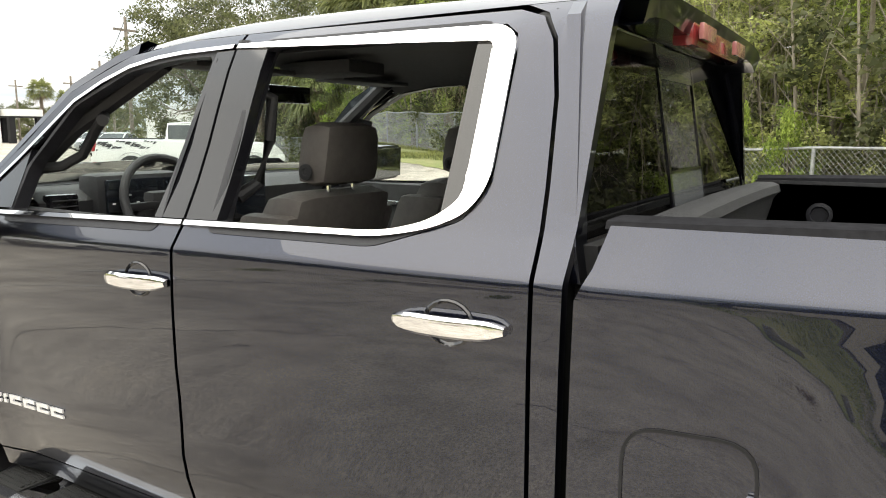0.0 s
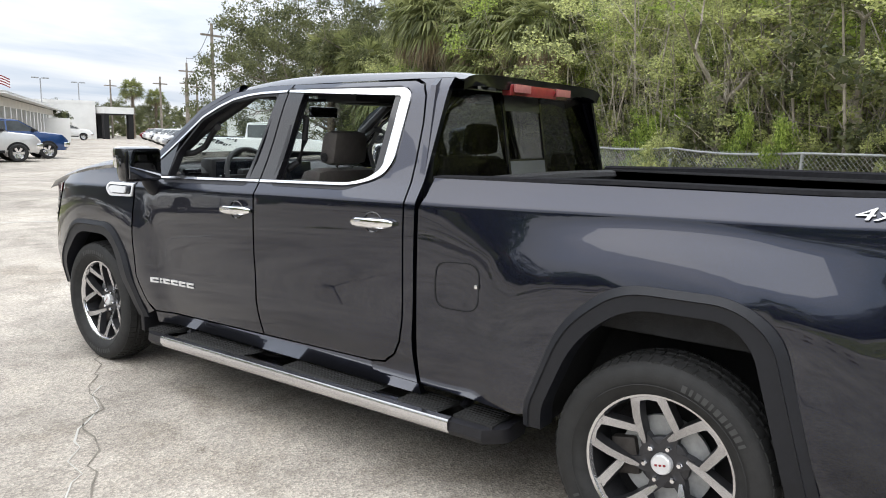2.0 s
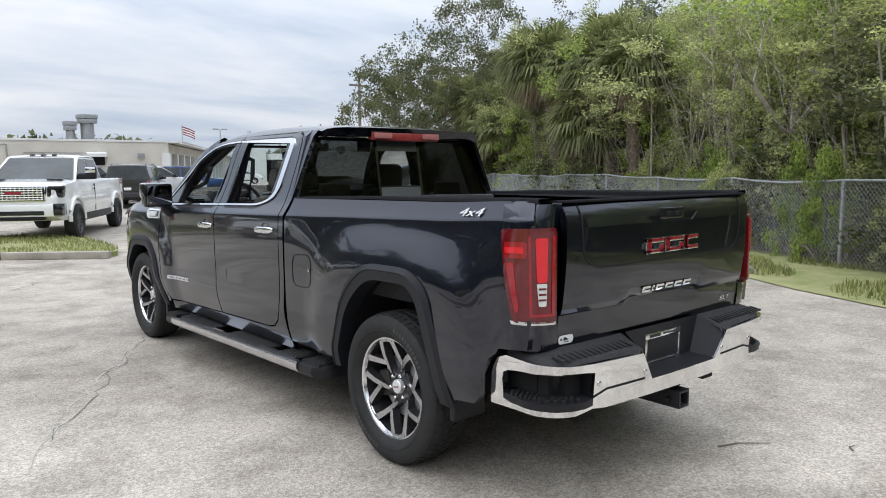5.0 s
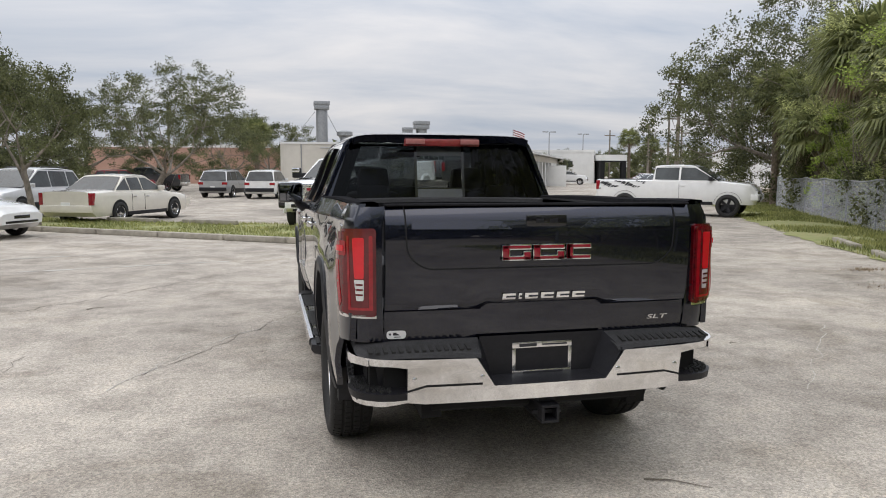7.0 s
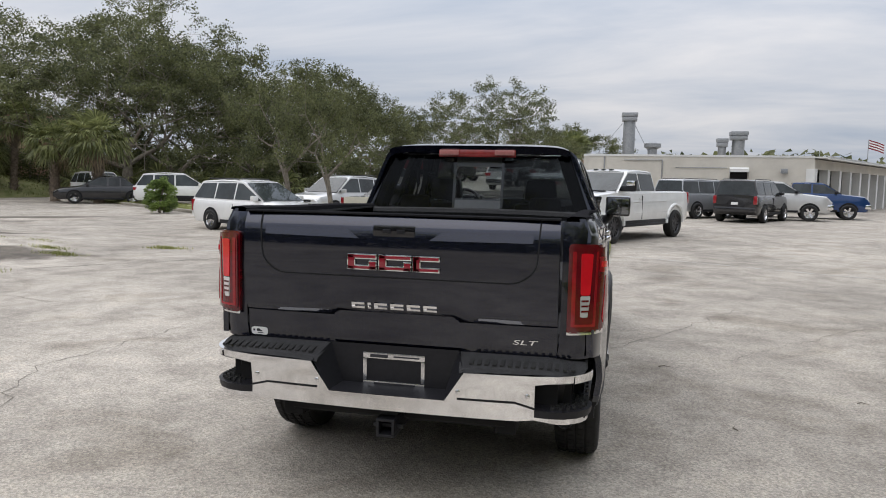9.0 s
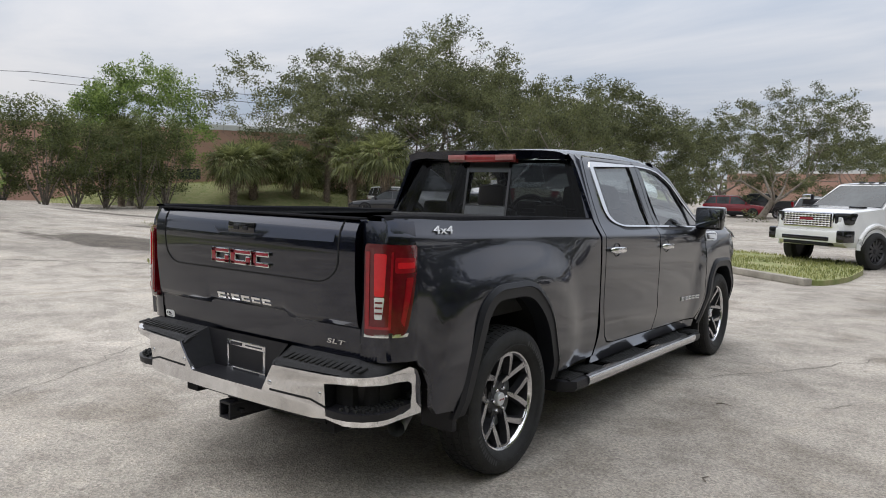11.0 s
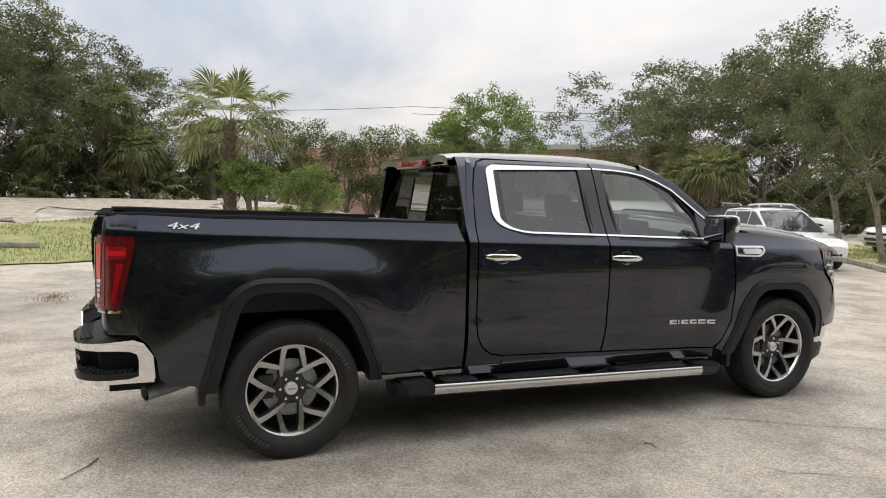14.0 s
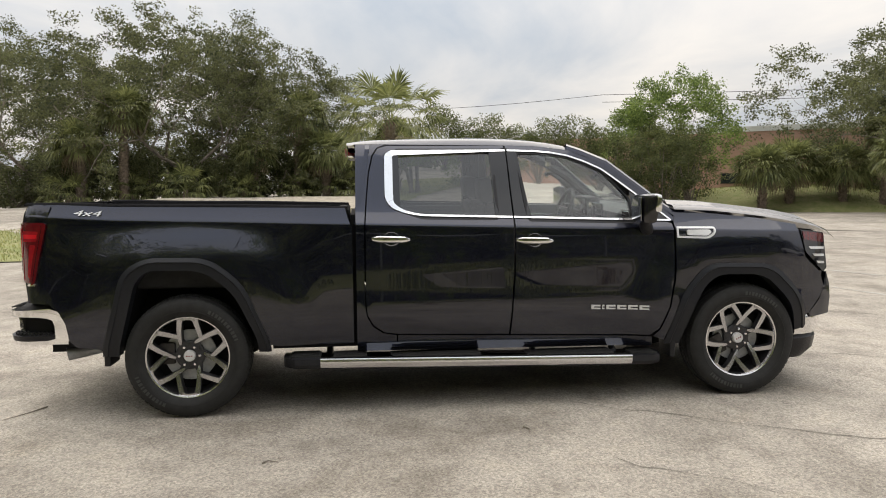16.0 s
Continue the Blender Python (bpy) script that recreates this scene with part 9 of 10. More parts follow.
# ---- trees ----
def leaf_mesh(name, centres, per, spread, size, seed, mat, flat=0.6, aspect=0.42, whole=False):
    """Small pointed leaves in clumps round the centres."""
    r = np.random.default_rng(seed)
    c = np.repeat(np.array(centres, float), per, axis=0)
    n = len(c)
    off = r.normal(size=(n, 3))
    off /= np.linalg.norm(off, axis=1)[:, None] + 1e-9
    off *= (r.random(n)[:, None] ** 0.45) * spread
    off[:, 2] *= flat
    c = c + off
    d = r.normal(size=(n, 3))
    d[:, 2] = d[:, 2] * 0.6 - 0.25
    d /= np.linalg.norm(d, axis=1)[:, None]
    q = r.normal(size=(n, 3))
    w = np.cross(d, q)
    w /= np.linalg.norm(w, axis=1)[:, None] + 1e-9
    L = size * r.uniform(0.55, 1.35, n)[:, None]
    v = np.empty((n, 4, 3))
    v[:, 0] = c - d * L * 0.5
    v[:, 1] = c + w * L * aspect * 0.5
    v[:, 2] = c + d * L * 0.5
    v[:, 3] = c - w * L * aspect * 0.5
    me = bpy.data.meshes.new(name)
    if whole:
        me.from_pydata(v.reshape(-1, 3).tolist(), [], np.arange(n * 4).reshape(-1, 4).tolist())
    else:
        v[:, 1] += w * L * aspect * 0.2 - d * L * 0.25
        v[:, 3] -= w * L * aspect * 0.2 + d * L * 0.25
        me.from_pydata(v[:, 1:].reshape(-1, 3).tolist(), [], np.arange(n * 3).reshape(-1, 3).tolist())
    me.materials.append(mat)
    return me


def grow(bm, rng, p, d, length, rad, depth, tips, twist=0.5, up=0.15, kids=(2, 3), sides=7):
    n = 4
    pts, rads = [p.copy()], [rad]
    q = p.copy()
    dd = d.copy()
    for i in range(n):
        dd = (dd + Vector((rng.uniform(-1, 1), rng.uniform(-1, 1), rng.uniform(-0.6, 1) * 0.6)) * twist * 0.28 + Vector((0, 0, up * 0.2))).normalized()
        q = q + dd * length / n
        pts.append(q.copy())
        rads.append(rad * (1 - 0.42 * (i + 1) / n))
    tube(bm, pts, rads, max(4, sides), cap=False)
    if depth <= 1:
        tips.append(tuple(pts[2]))
    if depth == 0:
        tips.append(tuple(q))
        tips.append(tuple(pts[3]))
        return
    k = rng.randint(*kids)
    base = rng.uniform(0, 2 * math.pi)
    for i in range(k):
        a = base + 2 * math.pi * i / k + rng.uniform(-0.4, 0.4)
        o = dd.orthogonal().normalized()
        o = Matrix.Rotation(a, 3, dd) @ o
        nd = (dd * rng.uniform(0.6, 1.0) + o * rng.uniform(0.55, 1.0) * (0.9 + twist * 0.4)).normalized()
        grow(bm, rng, q, nd, length * rng.uniform(0.62, 0.86), rads[-1] * 0.8, depth - 1, tips, twist, up, kids, sides - 1)


def make_tree(name, label, seed, height, trunk_h, rad, depth, kids, per, spread, leaf, mat, lean=0.0, spread_out=1.0, up=0.15, stems=1, twist=0.5, first=None, aspect=0.42, bark=BARK):
    rng = random.Random(seed)
    t = thing(name, label, "tree", pose(0, 0, 0), group="trees")
    bm = bmesh.new()
    tips = []
    for s in range(stems):
        p = Vector((rng.uniform(-0.25, 0.25) * (stems > 1), rng.uniform(-0.25, 0.25) * (stems > 1), -0.05))
        d = Vector((rng.uniform(-1, 1) * (0.1 + lean), rng.uniform(-1, 1) * (0.1 + lean), 1)).normalized()
        pts, rads = [], []
        q = p.copy()
        for i in range(6):
            pts.append(q.copy())
            rads.append(rad * (1.35 if i == 0 else 1.0 - 0.07 * i))
            d = (d + Vector((rng.uniform(-1, 1), rng.uniform(-1, 1), 0.2)) * 0.09).normalized()
            q = q + d * trunk_h / 5
        tube(bm, pts, rads, 10, cap=False)
        k = first or rng.randint(3, 5)
        for i in range(k):
            a = 2 * math.pi * i / k + rng.uniform(-0.3, 0.3)
            nd = Vector((math.cos(a) * spread_out, math.sin(a) * spread_out, rng.uniform(0.5, 1.1))).normalized()
            grow(bm, rng, pts[-1] - Vector((0, 0, rng.uniform(0, 0.25) * trunk_h)), nd, (height - trunk_h) * rng.uniform(0.30, 0.42), rads[-1] * 0.62, depth, tips, twist, up, kids)
    top = max(p[2] for p in tips)
    k = (height - 0.4) / top
    for v in bm.verts:
        v.co.z *= k
    tips = [(x, y, z * k) for x, y, z in tips]
    bmesh.ops.recalc_face_normals(bm, faces=bm.faces[:])
    part("trunk", bm, bark, t)
    o = new("crown", leaf_mesh("crown", tips, per, spread, leaf, seed, mat, aspect=aspect))
    o.parent = t
    return t


def fan_frond(vs, fs, base, dirv, length, fan, n, droop, rng, width=0.035):
    """A stalk and a fan of drooping leaflets."""
    d = Vector(dirv).normalized()
    side = d.cross(Vector((0, 0, 1)))
    side = side.normalized() if side.length > 0.05 else Vector((1, 0, 0))
    upv = side.cross(d).normalized()
    hub = Vector(base) + d * length
    b = len(vs)
    for o in (side * 0.02, -side * 0.02):
        vs.append(tuple(Vector(base) + o))
    for o in (-side * 0.012, side * 0.012):
        vs.append(tuple(hub + o))
    fs.append((b, b + 1, b + 2, b + 3))
    for i in range(n):
        t = i / (n - 1) * 2 - 1
        a = t * 1.75
        ld = (d * math.cos(a) + side * math.sin(a) + upv * (0.22 * abs(t) - 0.05) + Vector((rng.uniform(-0.06, 0.06), rng.uniform(-0.06, 0.06), rng.uniform(-0.06, 0.06)))).normalized()
        L = fan * (1 - 0.30 * abs(t)) * rng.uniform(0.85, 1.08)
        w = ld.cross(upv)
        w = w.normalized() * width if w.length > 1e-3 else side * width
        p1 = hub + ld * L * 0.55 + Vector((0, 0, -droop * 0.10))
        p2 = hub + ld * L * 0.92 + Vector((0, 0, -droop * rng.uniform(0.45, 0.9)))
        b = len(vs)
        vs += [tuple(hub), tuple(p1 + w), tuple(p1 - w), tuple(p2)]
        fs += [(b, b + 1, b + 2), (b + 2, b + 1, b + 3)]


def make_palm(name, label, seed, trunk_h, rad, fronds, stalk, fan, dead, boots=True, n=24, mat=PALM_LEAF, curve=0.0):
    rng = random.Random(seed)
    t = thing(name, label, "palm tree", pose(0, 0, 0), group="palms")
    bm = bmesh.new()
    pts = [Vector((curve * (k / 8) ** 2, 0, -0.05 + (trunk_h + 0.05) * k / 8)) for k in range(9)]
    tube(bm, pts, [rad * (1.2 if k == 0 else 1.0 - 0.02 * k) for k in range(9)], 12, cap=True)
    part("trunk", bm, BARK_PALM, t)
    if boots:
        bm = bmesh.new()
        rows = int(trunk_h / 0.13)
        for j in range(rows):
            z = 0.15 + j * 0.13
            if z > trunk_h - 0.02:
                break
            c = Vector((curve * (z / trunk_h) ** 2, 0, z))
            for k in range(7):
                a = 2 * math.pi * (k + 0.5 * (j % 2)) / 7 + rng.uniform(-0.08, 0.08)
                o = Vector((math.cos(a), math.sin(a), 0))
                tn = Vector((-o.y, o.x, 0))
                q = c + o * rad * 0.92
                tip = c + o * (rad * 1.42 + rng.uniform(0, 0.03)) + Vector((0, 0, 0.17))
                v = [bm.verts.new(q + tn * 0.055), bm.verts.new(q - tn * 0.055), bm.verts.new(tip - tn * 0.035), bm.verts.new(tip + tn * 0.035), bm.verts.new(c + o * rad * 0.9 + Vector((0, 0, 0.14)))]
                bm.faces.new(v[:4])
                bm.faces.new((v[3], v[2], v[4]))
        part("boot_cover", bm, BARK_PALM, t, "old leaf bases on the trunk", 0)["kind"] = "stuff"
    top = pts[-1]
    vs, fs = [], []
    for i in range(fronds):
        z = 1.0 - 1.72 * (i + 0.5) / fronds
        a = i * 2.39996 + rng.uniform(-0.2, 0.2)
        s = math.sqrt(max(0.0, 1 - z * z))
        d = Vector((math.cos(a) * s, math.sin(a) * s, z * 0.85 + 0.12))
        fan_frond(vs, fs, top + Vector((math.cos(a), math.sin(a), 0)) * rad * 0.5, d, stalk * rng.uniform(0.8, 1.15), fan * rng.uniform(0.85, 1.1), n, 0.26 + 0.26 * (1 - z), rng)
    me = bpy.data.meshes.new("crown")
    me.from_pydata(vs, [], fs)
    me.materials.append(mat)
    o = new("crown", me)
    o.parent = t
    if dead:
        vs, fs = [], []
        for i in range(dead):
            a = i * 2.39996
            d = Vector((math.cos(a) * rng.uniform(0.4, 1.1), math.sin(a) * rng.uniform(0.4, 1.1), -0.75 - rng.uniform(0, 0.3)))
            fan_frond(vs, fs, top + Vector((math.cos(a), math.sin(a), -0.3 / rad * rad)) * rad, d, stalk * 0.7, fan * 0.8, 16, 0.7, rng, 0.025)
        me = bpy.data.meshes.new("dry_skirt")
        me.from_pydata(vs, [], fs)
        me.materials.append(PALM_DEAD)
        o = new("dry_skirt", me)
        o.parent = t
        o["label"] = "hanging dry brown fronds"
    return t


def make_bush(name, label, seed, w, h, clumps, per, leaf, mat, stems=6, low=0.0, spread=0.35, group="bushes"):
    rng = random.Random(seed)
    t = thing(name, label, "bush", pose(0, 0, 0), group=group)
    bm = bmesh.new()
    cs = []
    for i in range(clumps):
        a = rng.uniform(0, 2 * math.pi)
        q = rng.random() ** 0.5
        z = rng.random()
        rr = w / 2 * q * (0.75 + 0.25 * math.sin(math.pi * min(1, z * 0.9 + 0.15))) * (1 - 0.35 * max(0, z - 0.7) / 0.3)
        cs.append((rr * math.cos(a), rr * math.sin(a), low + (h - low) * (0.06 + 0.9 * z) * (1 - 0.18 * q)))
    for i in range(stems):
        c = Vector(cs[i * len(cs) // stems])
        b = Vector((rng.uniform(-0.15, 0.15), rng.uniform(-0.15, 0.15), -0.05))
        tube(bm, [b, b.lerp(c, 0.5) + Vector((rng.uniform(-0.1, 0.1), rng.uniform(-0.1, 0.1), 0.1)), c], [0.05, 0.035, 0.015], 6, cap=False)
    part("woody_base", bm, BARK, t)
    o = new("foliage", leaf_mesh("foliage", cs, per, spread, leaf, seed, mat, 0.8))
    o.parent = t
    return t


def put(ob, x, y, turn=0.0, scale=1.0, z=0.0, sz=None):
    """Move the first of a kind, copy the rest."""
    m = Matrix.Translation((x, y, z + ground_z(x, y))) @ Matrix.Rotation(radians(turn), 4, "Z") @ Matrix.Diagonal((scale, scale, sz or scale, 1))
    if not ob.get("placed"):
        ob["placed"] = 1
        ob.matrix_world = m
        return ob
    s = ob.scale.copy()
    ob.scale = (1, 1, 1)
    c = copy_thing(ob, m)
    ob.scale = s
    return c


oak_a = make_tree("live_oak", "large dark live oak with spreading limbs", 11, 12.5, 2.6, 0.38, 5, (2, 3), 30, 0.50, 0.165, OAK_LEAF, lean=0.25, spread_out=1.5, twist=0.75)
oak_b = make_tree("live_oak", "broad live oak with an uneven dark crown", 23, 11.5, 2.2, 0.34, 5, (2, 3), 30, 0.48, 0.165, OAK_LEAF, lean=0.3, spread_out=1.7, twist=0.8)
oak_d = make_tree("live_oak", "distant broad oak with a dark crown", 29, 11.0, 2.4, 0.3, 4, (2, 3), 48, 0.64, 0.20, OAK_LEAF, lean=0.25, spread_out=1.5, twist=0.7, first=5)
oak_c = make_tree("live_oak", "small oak with a thin crown and forked trunk", 37, 6.2, 1.8, 0.17, 3, (2, 3), 90, 0.42, 0.115, OAK_LEAF, lean=0.3, spread_out=1.1, twist=0.7, first=3)
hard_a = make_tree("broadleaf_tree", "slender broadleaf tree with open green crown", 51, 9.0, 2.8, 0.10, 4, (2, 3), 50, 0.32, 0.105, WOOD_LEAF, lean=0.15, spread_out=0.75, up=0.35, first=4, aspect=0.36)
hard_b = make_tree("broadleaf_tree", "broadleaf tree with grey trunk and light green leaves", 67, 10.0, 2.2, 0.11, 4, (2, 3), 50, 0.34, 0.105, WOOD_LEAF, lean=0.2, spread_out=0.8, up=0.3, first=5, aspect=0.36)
pale_t = make_tree("broadleaf_tree", "pale forked trunk with bright leaf clusters at the fence", 83, 6.8, 2.5, 0.15, 3, (2, 3), 36, 0.40, 0.10, BRIGHT_LEAF, lean=0.1, spread_out=0.7, up=0.4, first=3, bark=BARK_PALE)
round_t = make_tree("round_tree", "rounded bright green tree beside a pink building", 71, 10.4, 3.2, 0.22, 4, (2, 3), 40, 0.62, 0.19, GARDEN_LEAF, spread_out=0.9, first=5)
palm_a = make_palm("sabal_palm", "tall sabal palm with green fan fronds and dry skirt", 5, 6.2, 0.19, 62, 0.95, 1.05, 7, n=26)
palm_b = make_palm("sabal_palm", "sabal palm with a dense drooping crown", 9, 4.4, 0.20, 64, 0.9, 1.05, 9, n=24, curve=0.4)
palm_s = make_palm("sabal_palm", "short sabal palm with rough booted trunk", 15, 2.7, 0.20, 48, 0.75, 0.95, 4, n=24)
palm_d = make_palm("sabal_palm", "sabal palm with a heavy skirt of dry brown fronds", 33, 4.9, 0.20, 60, 0.78, 0.95, 30, n=24, curve=0.5)
palm_m = make_palm("sabal_palm", "sabal palm with a full round mop of fronds", 41, 2.5, 0.22, 92, 0.95, 1.1, 14, n=22)
palm_w = make_palm("fan_palm", "fan palm with arching fronds over shrubs", 19, 3.5, 0.24, 26, 1.35, 1.3, 2, n=34)
pal_low = make_palm("palmetto", "low palmetto fronds close to the ground", 29, 0.35, 0.12, 22, 0.75, 0.8, 0, boots=False, n=20)
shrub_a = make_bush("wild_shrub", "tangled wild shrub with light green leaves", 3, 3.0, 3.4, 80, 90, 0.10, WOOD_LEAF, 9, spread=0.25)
shrub_b = make_bush("wild_shrub", "loose shrub with bright yellow-green leaves", 8, 2.4, 2.6, 50, 100, 0.105, BRIGHT_LEAF, 8, spread=0.25)
shrub_d = make_bush("wild_shrub", "dark dense undergrowth shrub", 13, 3.2, 3.0, 60, 80, 0.15, OAK_LEAF, 8, spread=0.45)
hedge = make_bush("tall_shrub", "tall thin shrub with pale leaf tips", 17, 4.2, 6.6, 90, 100, 0.15, HEDGE_LEAF, 12, low=0.6, spread=0.6)
bush_r = make_bush("clipped_bush", "dense bright green rounded bush", 21, 3.0, 3.1, 120, 110, 0.10, GARDEN_LEAF, 5, spread=0.32)
bush_s = make_bush("small_bush", "small rounded green bush on the median", 31, 1.3, 1.5, 70, 150, 0.085, GARDEN_LEAF, 4, spread=0.18)

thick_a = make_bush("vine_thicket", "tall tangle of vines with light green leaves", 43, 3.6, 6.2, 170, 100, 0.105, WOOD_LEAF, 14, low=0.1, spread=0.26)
thick_b = make_bush("vine_thicket", "tall tangle of vines with yellow-green leaves", 47, 3.2, 5.6, 110, 100, 0.105, BRIGHT_LEAF, 14, low=0.1, spread=0.25)
tr = random.Random(77)
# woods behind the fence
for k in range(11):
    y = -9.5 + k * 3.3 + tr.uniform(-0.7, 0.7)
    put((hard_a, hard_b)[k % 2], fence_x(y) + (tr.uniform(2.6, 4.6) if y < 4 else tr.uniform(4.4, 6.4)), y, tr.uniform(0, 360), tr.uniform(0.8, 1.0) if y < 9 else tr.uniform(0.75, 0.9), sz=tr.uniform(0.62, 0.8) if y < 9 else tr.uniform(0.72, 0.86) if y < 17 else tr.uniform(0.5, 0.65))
for k in range(8):
    y = -10 + k * 4.6 + tr.uniform(-1, 1)
    put((hard_b, hard_a, oak_d)[k % 3], fence_x(y) + tr.uniform(5.0, 9.0), y - 1.5, tr.uniform(0, 360), tr.uniform(0.95, 1.2) if k % 3 < 2 else 0.8, sz=0.68)
for k in range(26):
    y = -9.8 + k * 1.45 + tr.uniform(-0.5, 0.5)
    put((shrub_a, shrub_d, shrub_b, shrub_d)[k % 4], fence_x(y) + tr.uniform(0.9, 2.2), y, tr.uniform(0, 360), tr.uniform(0.7, 1.1))
for k in range(16):
    y = -9 + k * 2.4
    put(shrub_d, fence_x(y) + tr.uniform(3.5, 6.5), y, tr.uniform(0, 360), tr.uniform(1.1, 1.6))
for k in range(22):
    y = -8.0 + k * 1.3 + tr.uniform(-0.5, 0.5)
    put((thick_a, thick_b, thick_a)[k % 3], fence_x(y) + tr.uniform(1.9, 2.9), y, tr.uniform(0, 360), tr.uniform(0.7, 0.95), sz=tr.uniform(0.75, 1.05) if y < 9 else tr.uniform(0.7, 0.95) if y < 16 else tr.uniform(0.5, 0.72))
# creepers and saplings along the fence line
for k in range(16):
    y = -4.5 + k * 1.25 + tr.uniform(-0.4, 0.4)
    put((shrub_b, shrub_a, shrub_b)[k % 3], fence_x(y) + tr.uniform(0.1, 0.7) + (0.75 if y > 6 else 0.0), y, tr.uniform(0, 360), tr.uniform(0.32, 0.62), sz=tr.uniform(0.5, 0.95))
# sabal palms leaning over the fence
for k, (x, y) in enumerate(((15.9, 11.6), (17.0, 13.4))):
    put((palm_s, palm_b)[k % 2], x, y, tr.uniform(0, 360), (1.3, 0.82)[k % 2] * tr.uniform(0.92, 1.12))
# bare pale stems and hanging vines at the woods' edge
for k in range(34):
    y = -7.5 + k * 0.72 + tr.uniform(-0.3, 0.3)
    x = fence_x(y) + tr.uniform(0.8, 2.2)
    bm = bmesh.new()
    h = tr.uniform(3.0, 7.0)
    lx, ly = tr.uniform(-1.2, 0.6), tr.uniform(-1.3, 1.3)
    tube(bm, [(x, y, 0), (x + 0.2 * lx, y + 0.15 * ly, 0.35 * h), (x + 0.55 * lx, y + 0.5 * ly, 0.7 * h), (x + lx, y + ly, h)], [0.03, 0.024, 0.016, 0.006], 6, cap=False)
    for j in range(5):
        t0 = tr.uniform(0.35, 0.85)
        bx, by, bz = x + 0.7 * t0 * lx, y + 0.65 * t0 * ly, t0 * h
        tube(bm, [(bx, by, bz), (bx + tr.uniform(-0.5, 0.3), by + tr.uniform(-0.5, 0.5), bz + tr.uniform(0.1, 0.7)), (bx + tr.uniform(-0.9, 0.4), by + tr.uniform(-1, 1), bz + tr.uniform(0.1, 1.2))], [0.012, 0.009, 0.003], 5, cap=False)
    sap = thing("bare_sapling", "thin bare pale sapling tangled in vines", "sapling", pose(0, 0, 0), group="saplings")
    part("trunk", bm, BARK_PALE, sap)
for x, y, a, sc in ((11.95, 4.05, 30, 1.0), (10.35, 0.75, 200, 0.92), (14.6, 9.6, 110, 0.9)):
    put(pale_t, x, y, a, sc)


def vine_tangle(n, seed):
    """Thin bare stems and vines in a band behind the fence: upright, arching or slung across."""
    r = random.Random(seed)
    vs, fs = [], []
    for i in range(n):
        y = r.uniform(-8.5, 17.0)
        x = fence_x(y) + r.uniform(0.5, 2.4)
        slung = r.random() < 0.35
        z = r.uniform(0.8, 5.5) if slung else r.uniform(0.0, 2.0)
        d = Vector((r.uniform(-0.6, 0.4), r.uniform(-1, 1), r.uniform(-0.2, 0.5))) if slung else Vector((r.uniform(-0.35, 0.25), r.uniform(-0.35, 0.35), 1.0))
        d.normalize()
        L, rad = r.uniform(0.8, 2.4) if slung else r.uniform(1.5, 4.5), r.uniform(0.004, 0.011)
        p = Vector((x, y, z))
        rows = []
        for k in range(6):
            a = d.orthogonal().normalized()
            b = d.cross(a)
            w = rad * (1 - 0.13 * k)
            rows.append(len(vs))
            vs += [tuple(p + (a * math.cos(t) + b * math.sin(t)) * w) for t in (0, 2.094, 4.189)]
            d = (d + Vector((r.uniform(-1, 1), r.uniform(-1, 1), r.uniform(-1, 0.8))) * 0.22).normalized()
            p = p + d * L / 5
        for q0, q1 in zip(rows, rows[1:]):
            fs += [(q0 + k, q0 + (k + 1) % 3, q1 + (k + 1) % 3, q1 + k) for k in range(3)]
    me = bpy.data.meshes.new("vine_tangle")
    me.from_pydata(vs, [], fs)
    me.materials.append(BARK_PALE)
    return tagged(new("vine_tangle", me), "tangle of bare pale vines and twigs behind the fence", "vines", kind="stuff")


vine_tangle(950, 19)
# unseen trees and shrubs added behind, to darken the tailgate and its reflections
for k in range(9):
    put((oak_d, hard_b, oak_d)[k % 3], -24 + k * 4.2 + tr.uniform(-1, 1), -25 + tr.uniform(-2, 2), tr.uniform(0, 360), (0.85, 1.1, 0.8)[k % 3])
for k in range(14):
    put(shrub_d, -26 + k * 2.6, -23.5 + tr.uniform(-1, 1), tr.uniform(0, 360), tr.uniform(1.2, 1.6))
for x, y, p, s in ((23.4, 27.1, palm_a, 0.9), (23.9, 25.8, palm_b, 1.1), (21.6, 22.9, palm_b, 1.05), (20.4, 20.6, palm_s, 1.2), (16.4, 13.3, palm_d, 1.0), (15.6, 11.6, palm_d, 1.08), (15.2, 10.6, palm_d, 0.95), (14.4, 9.2, palm_d, 0.9),
                   (17.5, 14.6, palm_d, 1.12), (18.9, 16.6, palm_d, 1.16)):
    put(p, x, y, tr.uniform(0, 360), s)
for x, y in ((13.6, 7.4), (16.4, 12.0), (17.4, 13.6), (19.6, 17.2), (21.3, 20.6), (12.5, 4.6)):
    put(pal_low, x, y, tr.uniform(0, 360), tr.uniform(0.6, 0.9))
put(thick_b, 20.3, 19.0, 70, 0.95, sz=1.0)
put(thick_b, 19.2, 16.6, 160, 0.9, sz=0.9)
put(oak_a, 25.9, 28.8, 40, 0.9, sz=1.08)
put(oak_b, 30.0, 30.0, 130, 0.8)
for x, y, s in ((26.5, 25.5, 0.8), (30, 34, 0.9), (27, 20, 0.9)):
    put(oak_d, x, y, tr.uniform(0, 360), s)

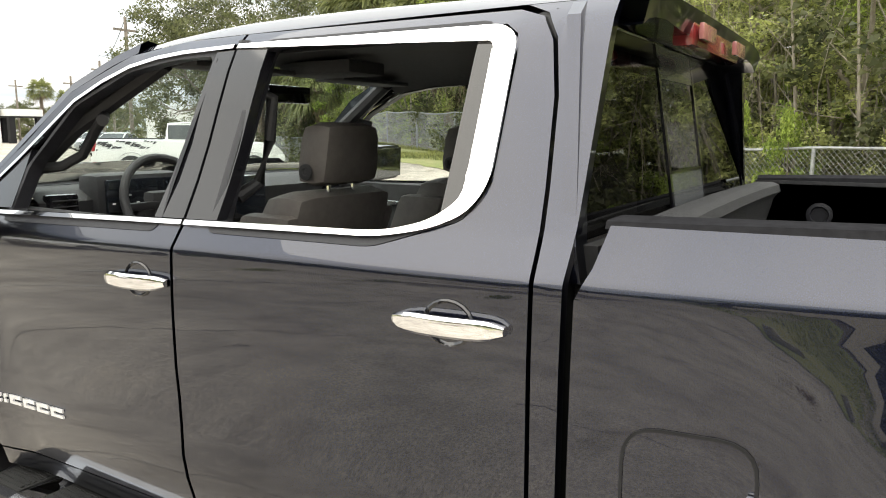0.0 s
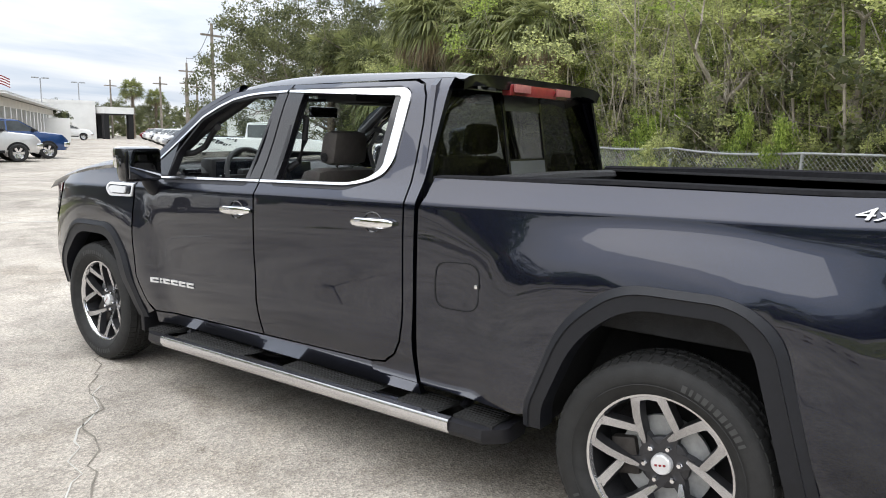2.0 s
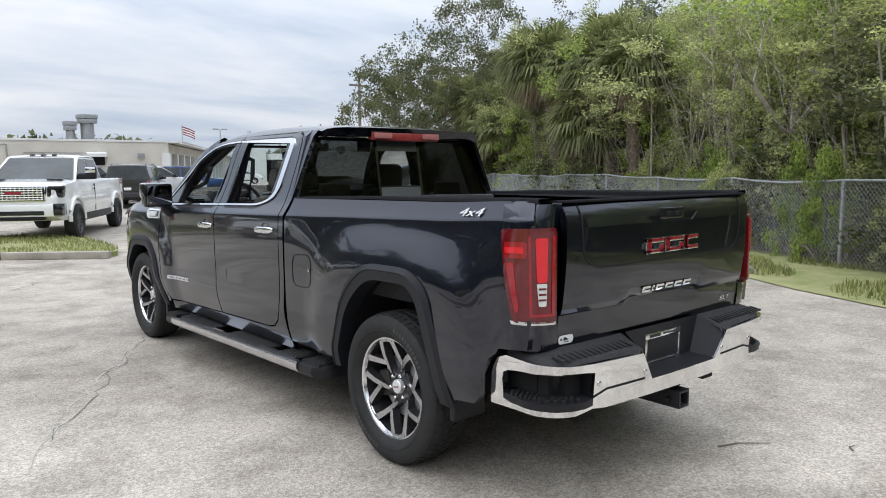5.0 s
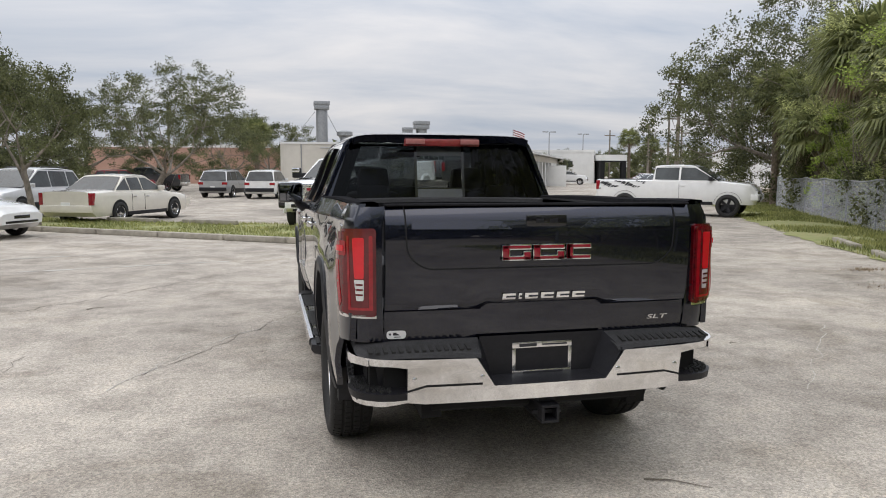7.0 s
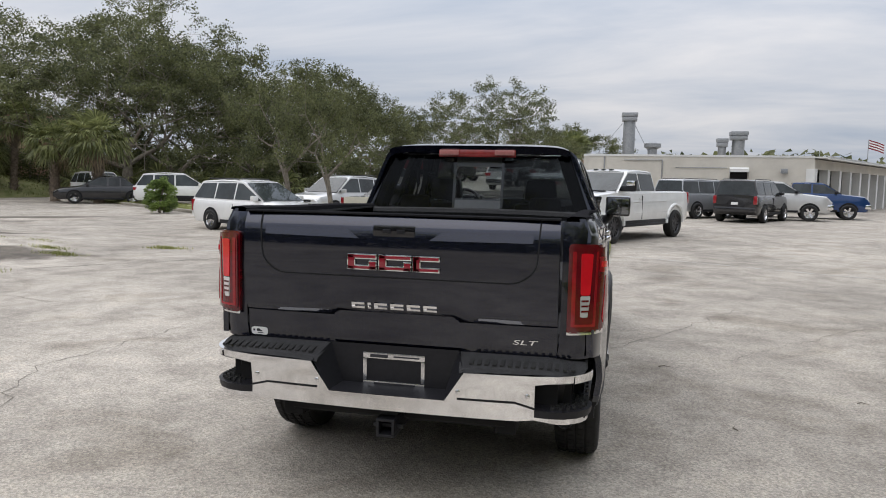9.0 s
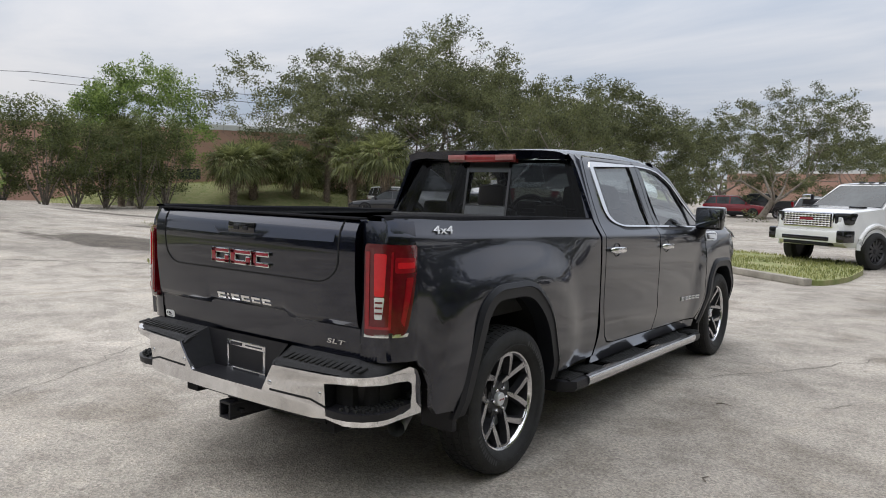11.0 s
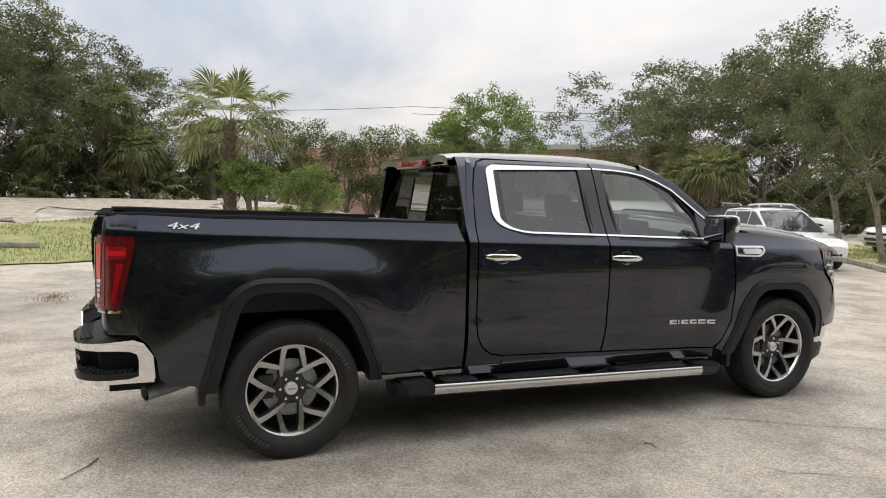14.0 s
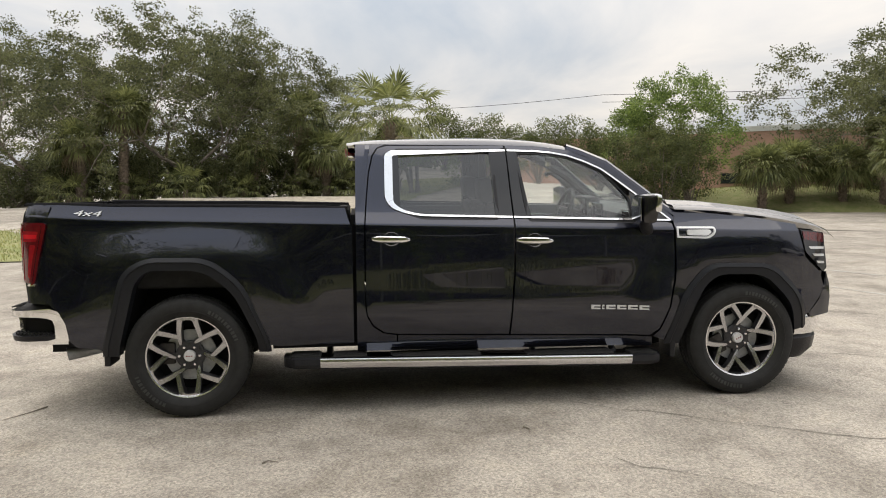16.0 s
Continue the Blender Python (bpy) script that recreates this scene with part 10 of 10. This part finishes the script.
# left of the lot: oaks, palms and undergrowth
for x, y, s, ob in ((-29.3, 36.5, 1.08, oak_a), (-26.4, 38.8, 0.98, oak_b), (-22.5, 40.5, 0.78, oak_b), (-33.9, 42.0, 1.22, oak_a), (-38.7, 41.5, 1.25, oak_b), (-28.9, 46.0, 1.1, oak_d), (-25.2, 52.5, 1.05, oak_d),
                    (-37.8, -9.4, 0.92, oak_b), (-41.5, -6.0, 0.9, oak_a), (-43.9, -1.5, 0.82, oak_b), (-36.5, -17.0, 0.8, oak_a), (-47, -12, 1.1, oak_d), (-46, -20, 1.0, oak_d),
                    (-9.6, 52.0, 0.84, oak_b), (-4.4, 66.0, 0.72, oak_d), (-19.0, 56.0, 0.78, oak_d), (-26.0, 66.0, 1.05, oak_d), (-20.0, 80.0, 0.95, oak_d), (-1.0, 88.0, 0.85, oak_d)):
    put(ob, x, y, tr.uniform(0, 360), s)
for x, y, s in ((-9.3, 18.2, 0.95), (-7.6, 17.6, 0.86)):
    put(oak_c, x, y, tr.uniform(0, 360), s * 0.66, z=0.09, sz=s * 1.0)
put(round_t, -41.3, 22.0, 0, 0.86, sz=0.98)
for x, y, ob, s in ((-36.5, 26.5, palm_m, 1.1), (-37.6, 29.0, palm_m, 1.2), (-36.6, 32.0, palm_m, 1.15), (-25.4, 29.0, palm_s, 1.25), (-36.3, -0.5, palm_m, 1.0),
                    (-35.0, -11.3, palm_b, 1.1), (-36.6, -4.5, palm_s, 1.0), (-37.0, -2.2, palm_b, 1.05), (-35.0, -13.5, palm_s, 1.2), (-37.5, 3.5, palm_s, 1.2), (-35.5, 34.0, palm_b, 1.1), (-2.6, 76.0, palm_b, 1.25), (-40.5, 21.0, palm_b, 1.0),
                    (-42.6, 23.6, palm_s, 1.3)):
    put(ob, x, y, tr.uniform(0, 360), s)
put(palm_w, -21.7, 2.5, 30, 1.0)
put(palm_s, -28.4, 29.3, 80, 1.12, z=0.09)
for k in range(10):
    put(hedge, -38.8 + 0.22 * k + tr.uniform(-0.5, 0.5), 6.2 + k * 1.75, tr.uniform(0, 360), tr.uniform(0.8, 1.08))
for k in range(9):
    put(hedge, -38.5 + tr.uniform(-1, 1), -20 + k * 2.9, tr.uniform(0, 360), tr.uniform(0.5, 0.75))
for k in range(14):
    put(shrub_d, -37.5 + tr.uniform(-1.0, 1.5), -19 + k * 1.75, tr.uniform(0, 360), tr.uniform(0.8, 1.15))
for k in range(12):
    t = k / 11
    put(shrub_d, -39.5 + 21 * t + tr.uniform(-1, 1), 38.0 + 10 * t + tr.uniform(-1, 1), tr.uniform(0, 360), tr.uniform(1.0, 1.5))
for k in range(6):
    put(pal_low, -35.5 + tr.uniform(-1, 1), -14 + 3 * k, tr.uniform(0, 360), tr.uniform(0.9, 1.3))
for k in range(7):
    put(pal_low, -32.0 + 2.0 * k, 37.0 + tr.uniform(-1, 1) + 0.6 * k, tr.uniform(0, 360), tr.uniform(1.3, 2.0))
multi = make_tree("multi_stem_tree", "low many-stemmed tree with flat green crown", 91, 3.2, 1.5, 0.09, 2, (2, 3), 45, 0.4, 0.12, GARDEN_LEAF, lean=0.35, stems=4, first=3)
put(multi, -20.4, 3.2, 0, 0.78)
put(bush_r, -23.3, 5.8, 0, 0.85, sz=0.72)
put(bush_s, -17.1, 22.3, 0, 1.0, z=0.09)
# far woods round the horizon
far_c = []
fr = random.Random(9)
for k in range(1500):
    a = fr.uniform(0, 2 * math.pi)
    d = fr.uniform(115, 150)
    far_c.append((d * math.sin(a) + 5, d * math.cos(a) + 20, fr.uniform(0.5, 7.5) * (0.75 + 0.25 * math.sin(a * 9))))
far = new("far_woods", leaf_mesh("far_woods", far_c, 16, 3.2, 1.5, 4, OAK_LEAF, 0.6, 0.6))
tagged(far, "far belt of dark trees round the lots", "woods", kind="stuff")
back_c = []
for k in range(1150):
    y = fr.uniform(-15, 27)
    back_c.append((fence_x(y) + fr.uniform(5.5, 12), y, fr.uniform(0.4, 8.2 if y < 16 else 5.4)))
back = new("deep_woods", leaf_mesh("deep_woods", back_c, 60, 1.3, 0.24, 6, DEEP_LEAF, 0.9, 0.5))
tagged(back, "dense foliage deep in the woods, coloured dark as shade", "woods", kind="stuff")
for x, y, s in ((46, 98, 0.5), (50, 96, 0.55), (54, 92, 0.5), (60, 95, 0.6), (36, 70, 0.4), (63, 90, 0.6), (66, 84, 0.6)):
    put(oak_d, x, y + 18, tr.uniform(0, 360), s)
put(palm_a, 56, 104, 0, 1.15)
put(palm_a, 61, 106, 0, 1.0)
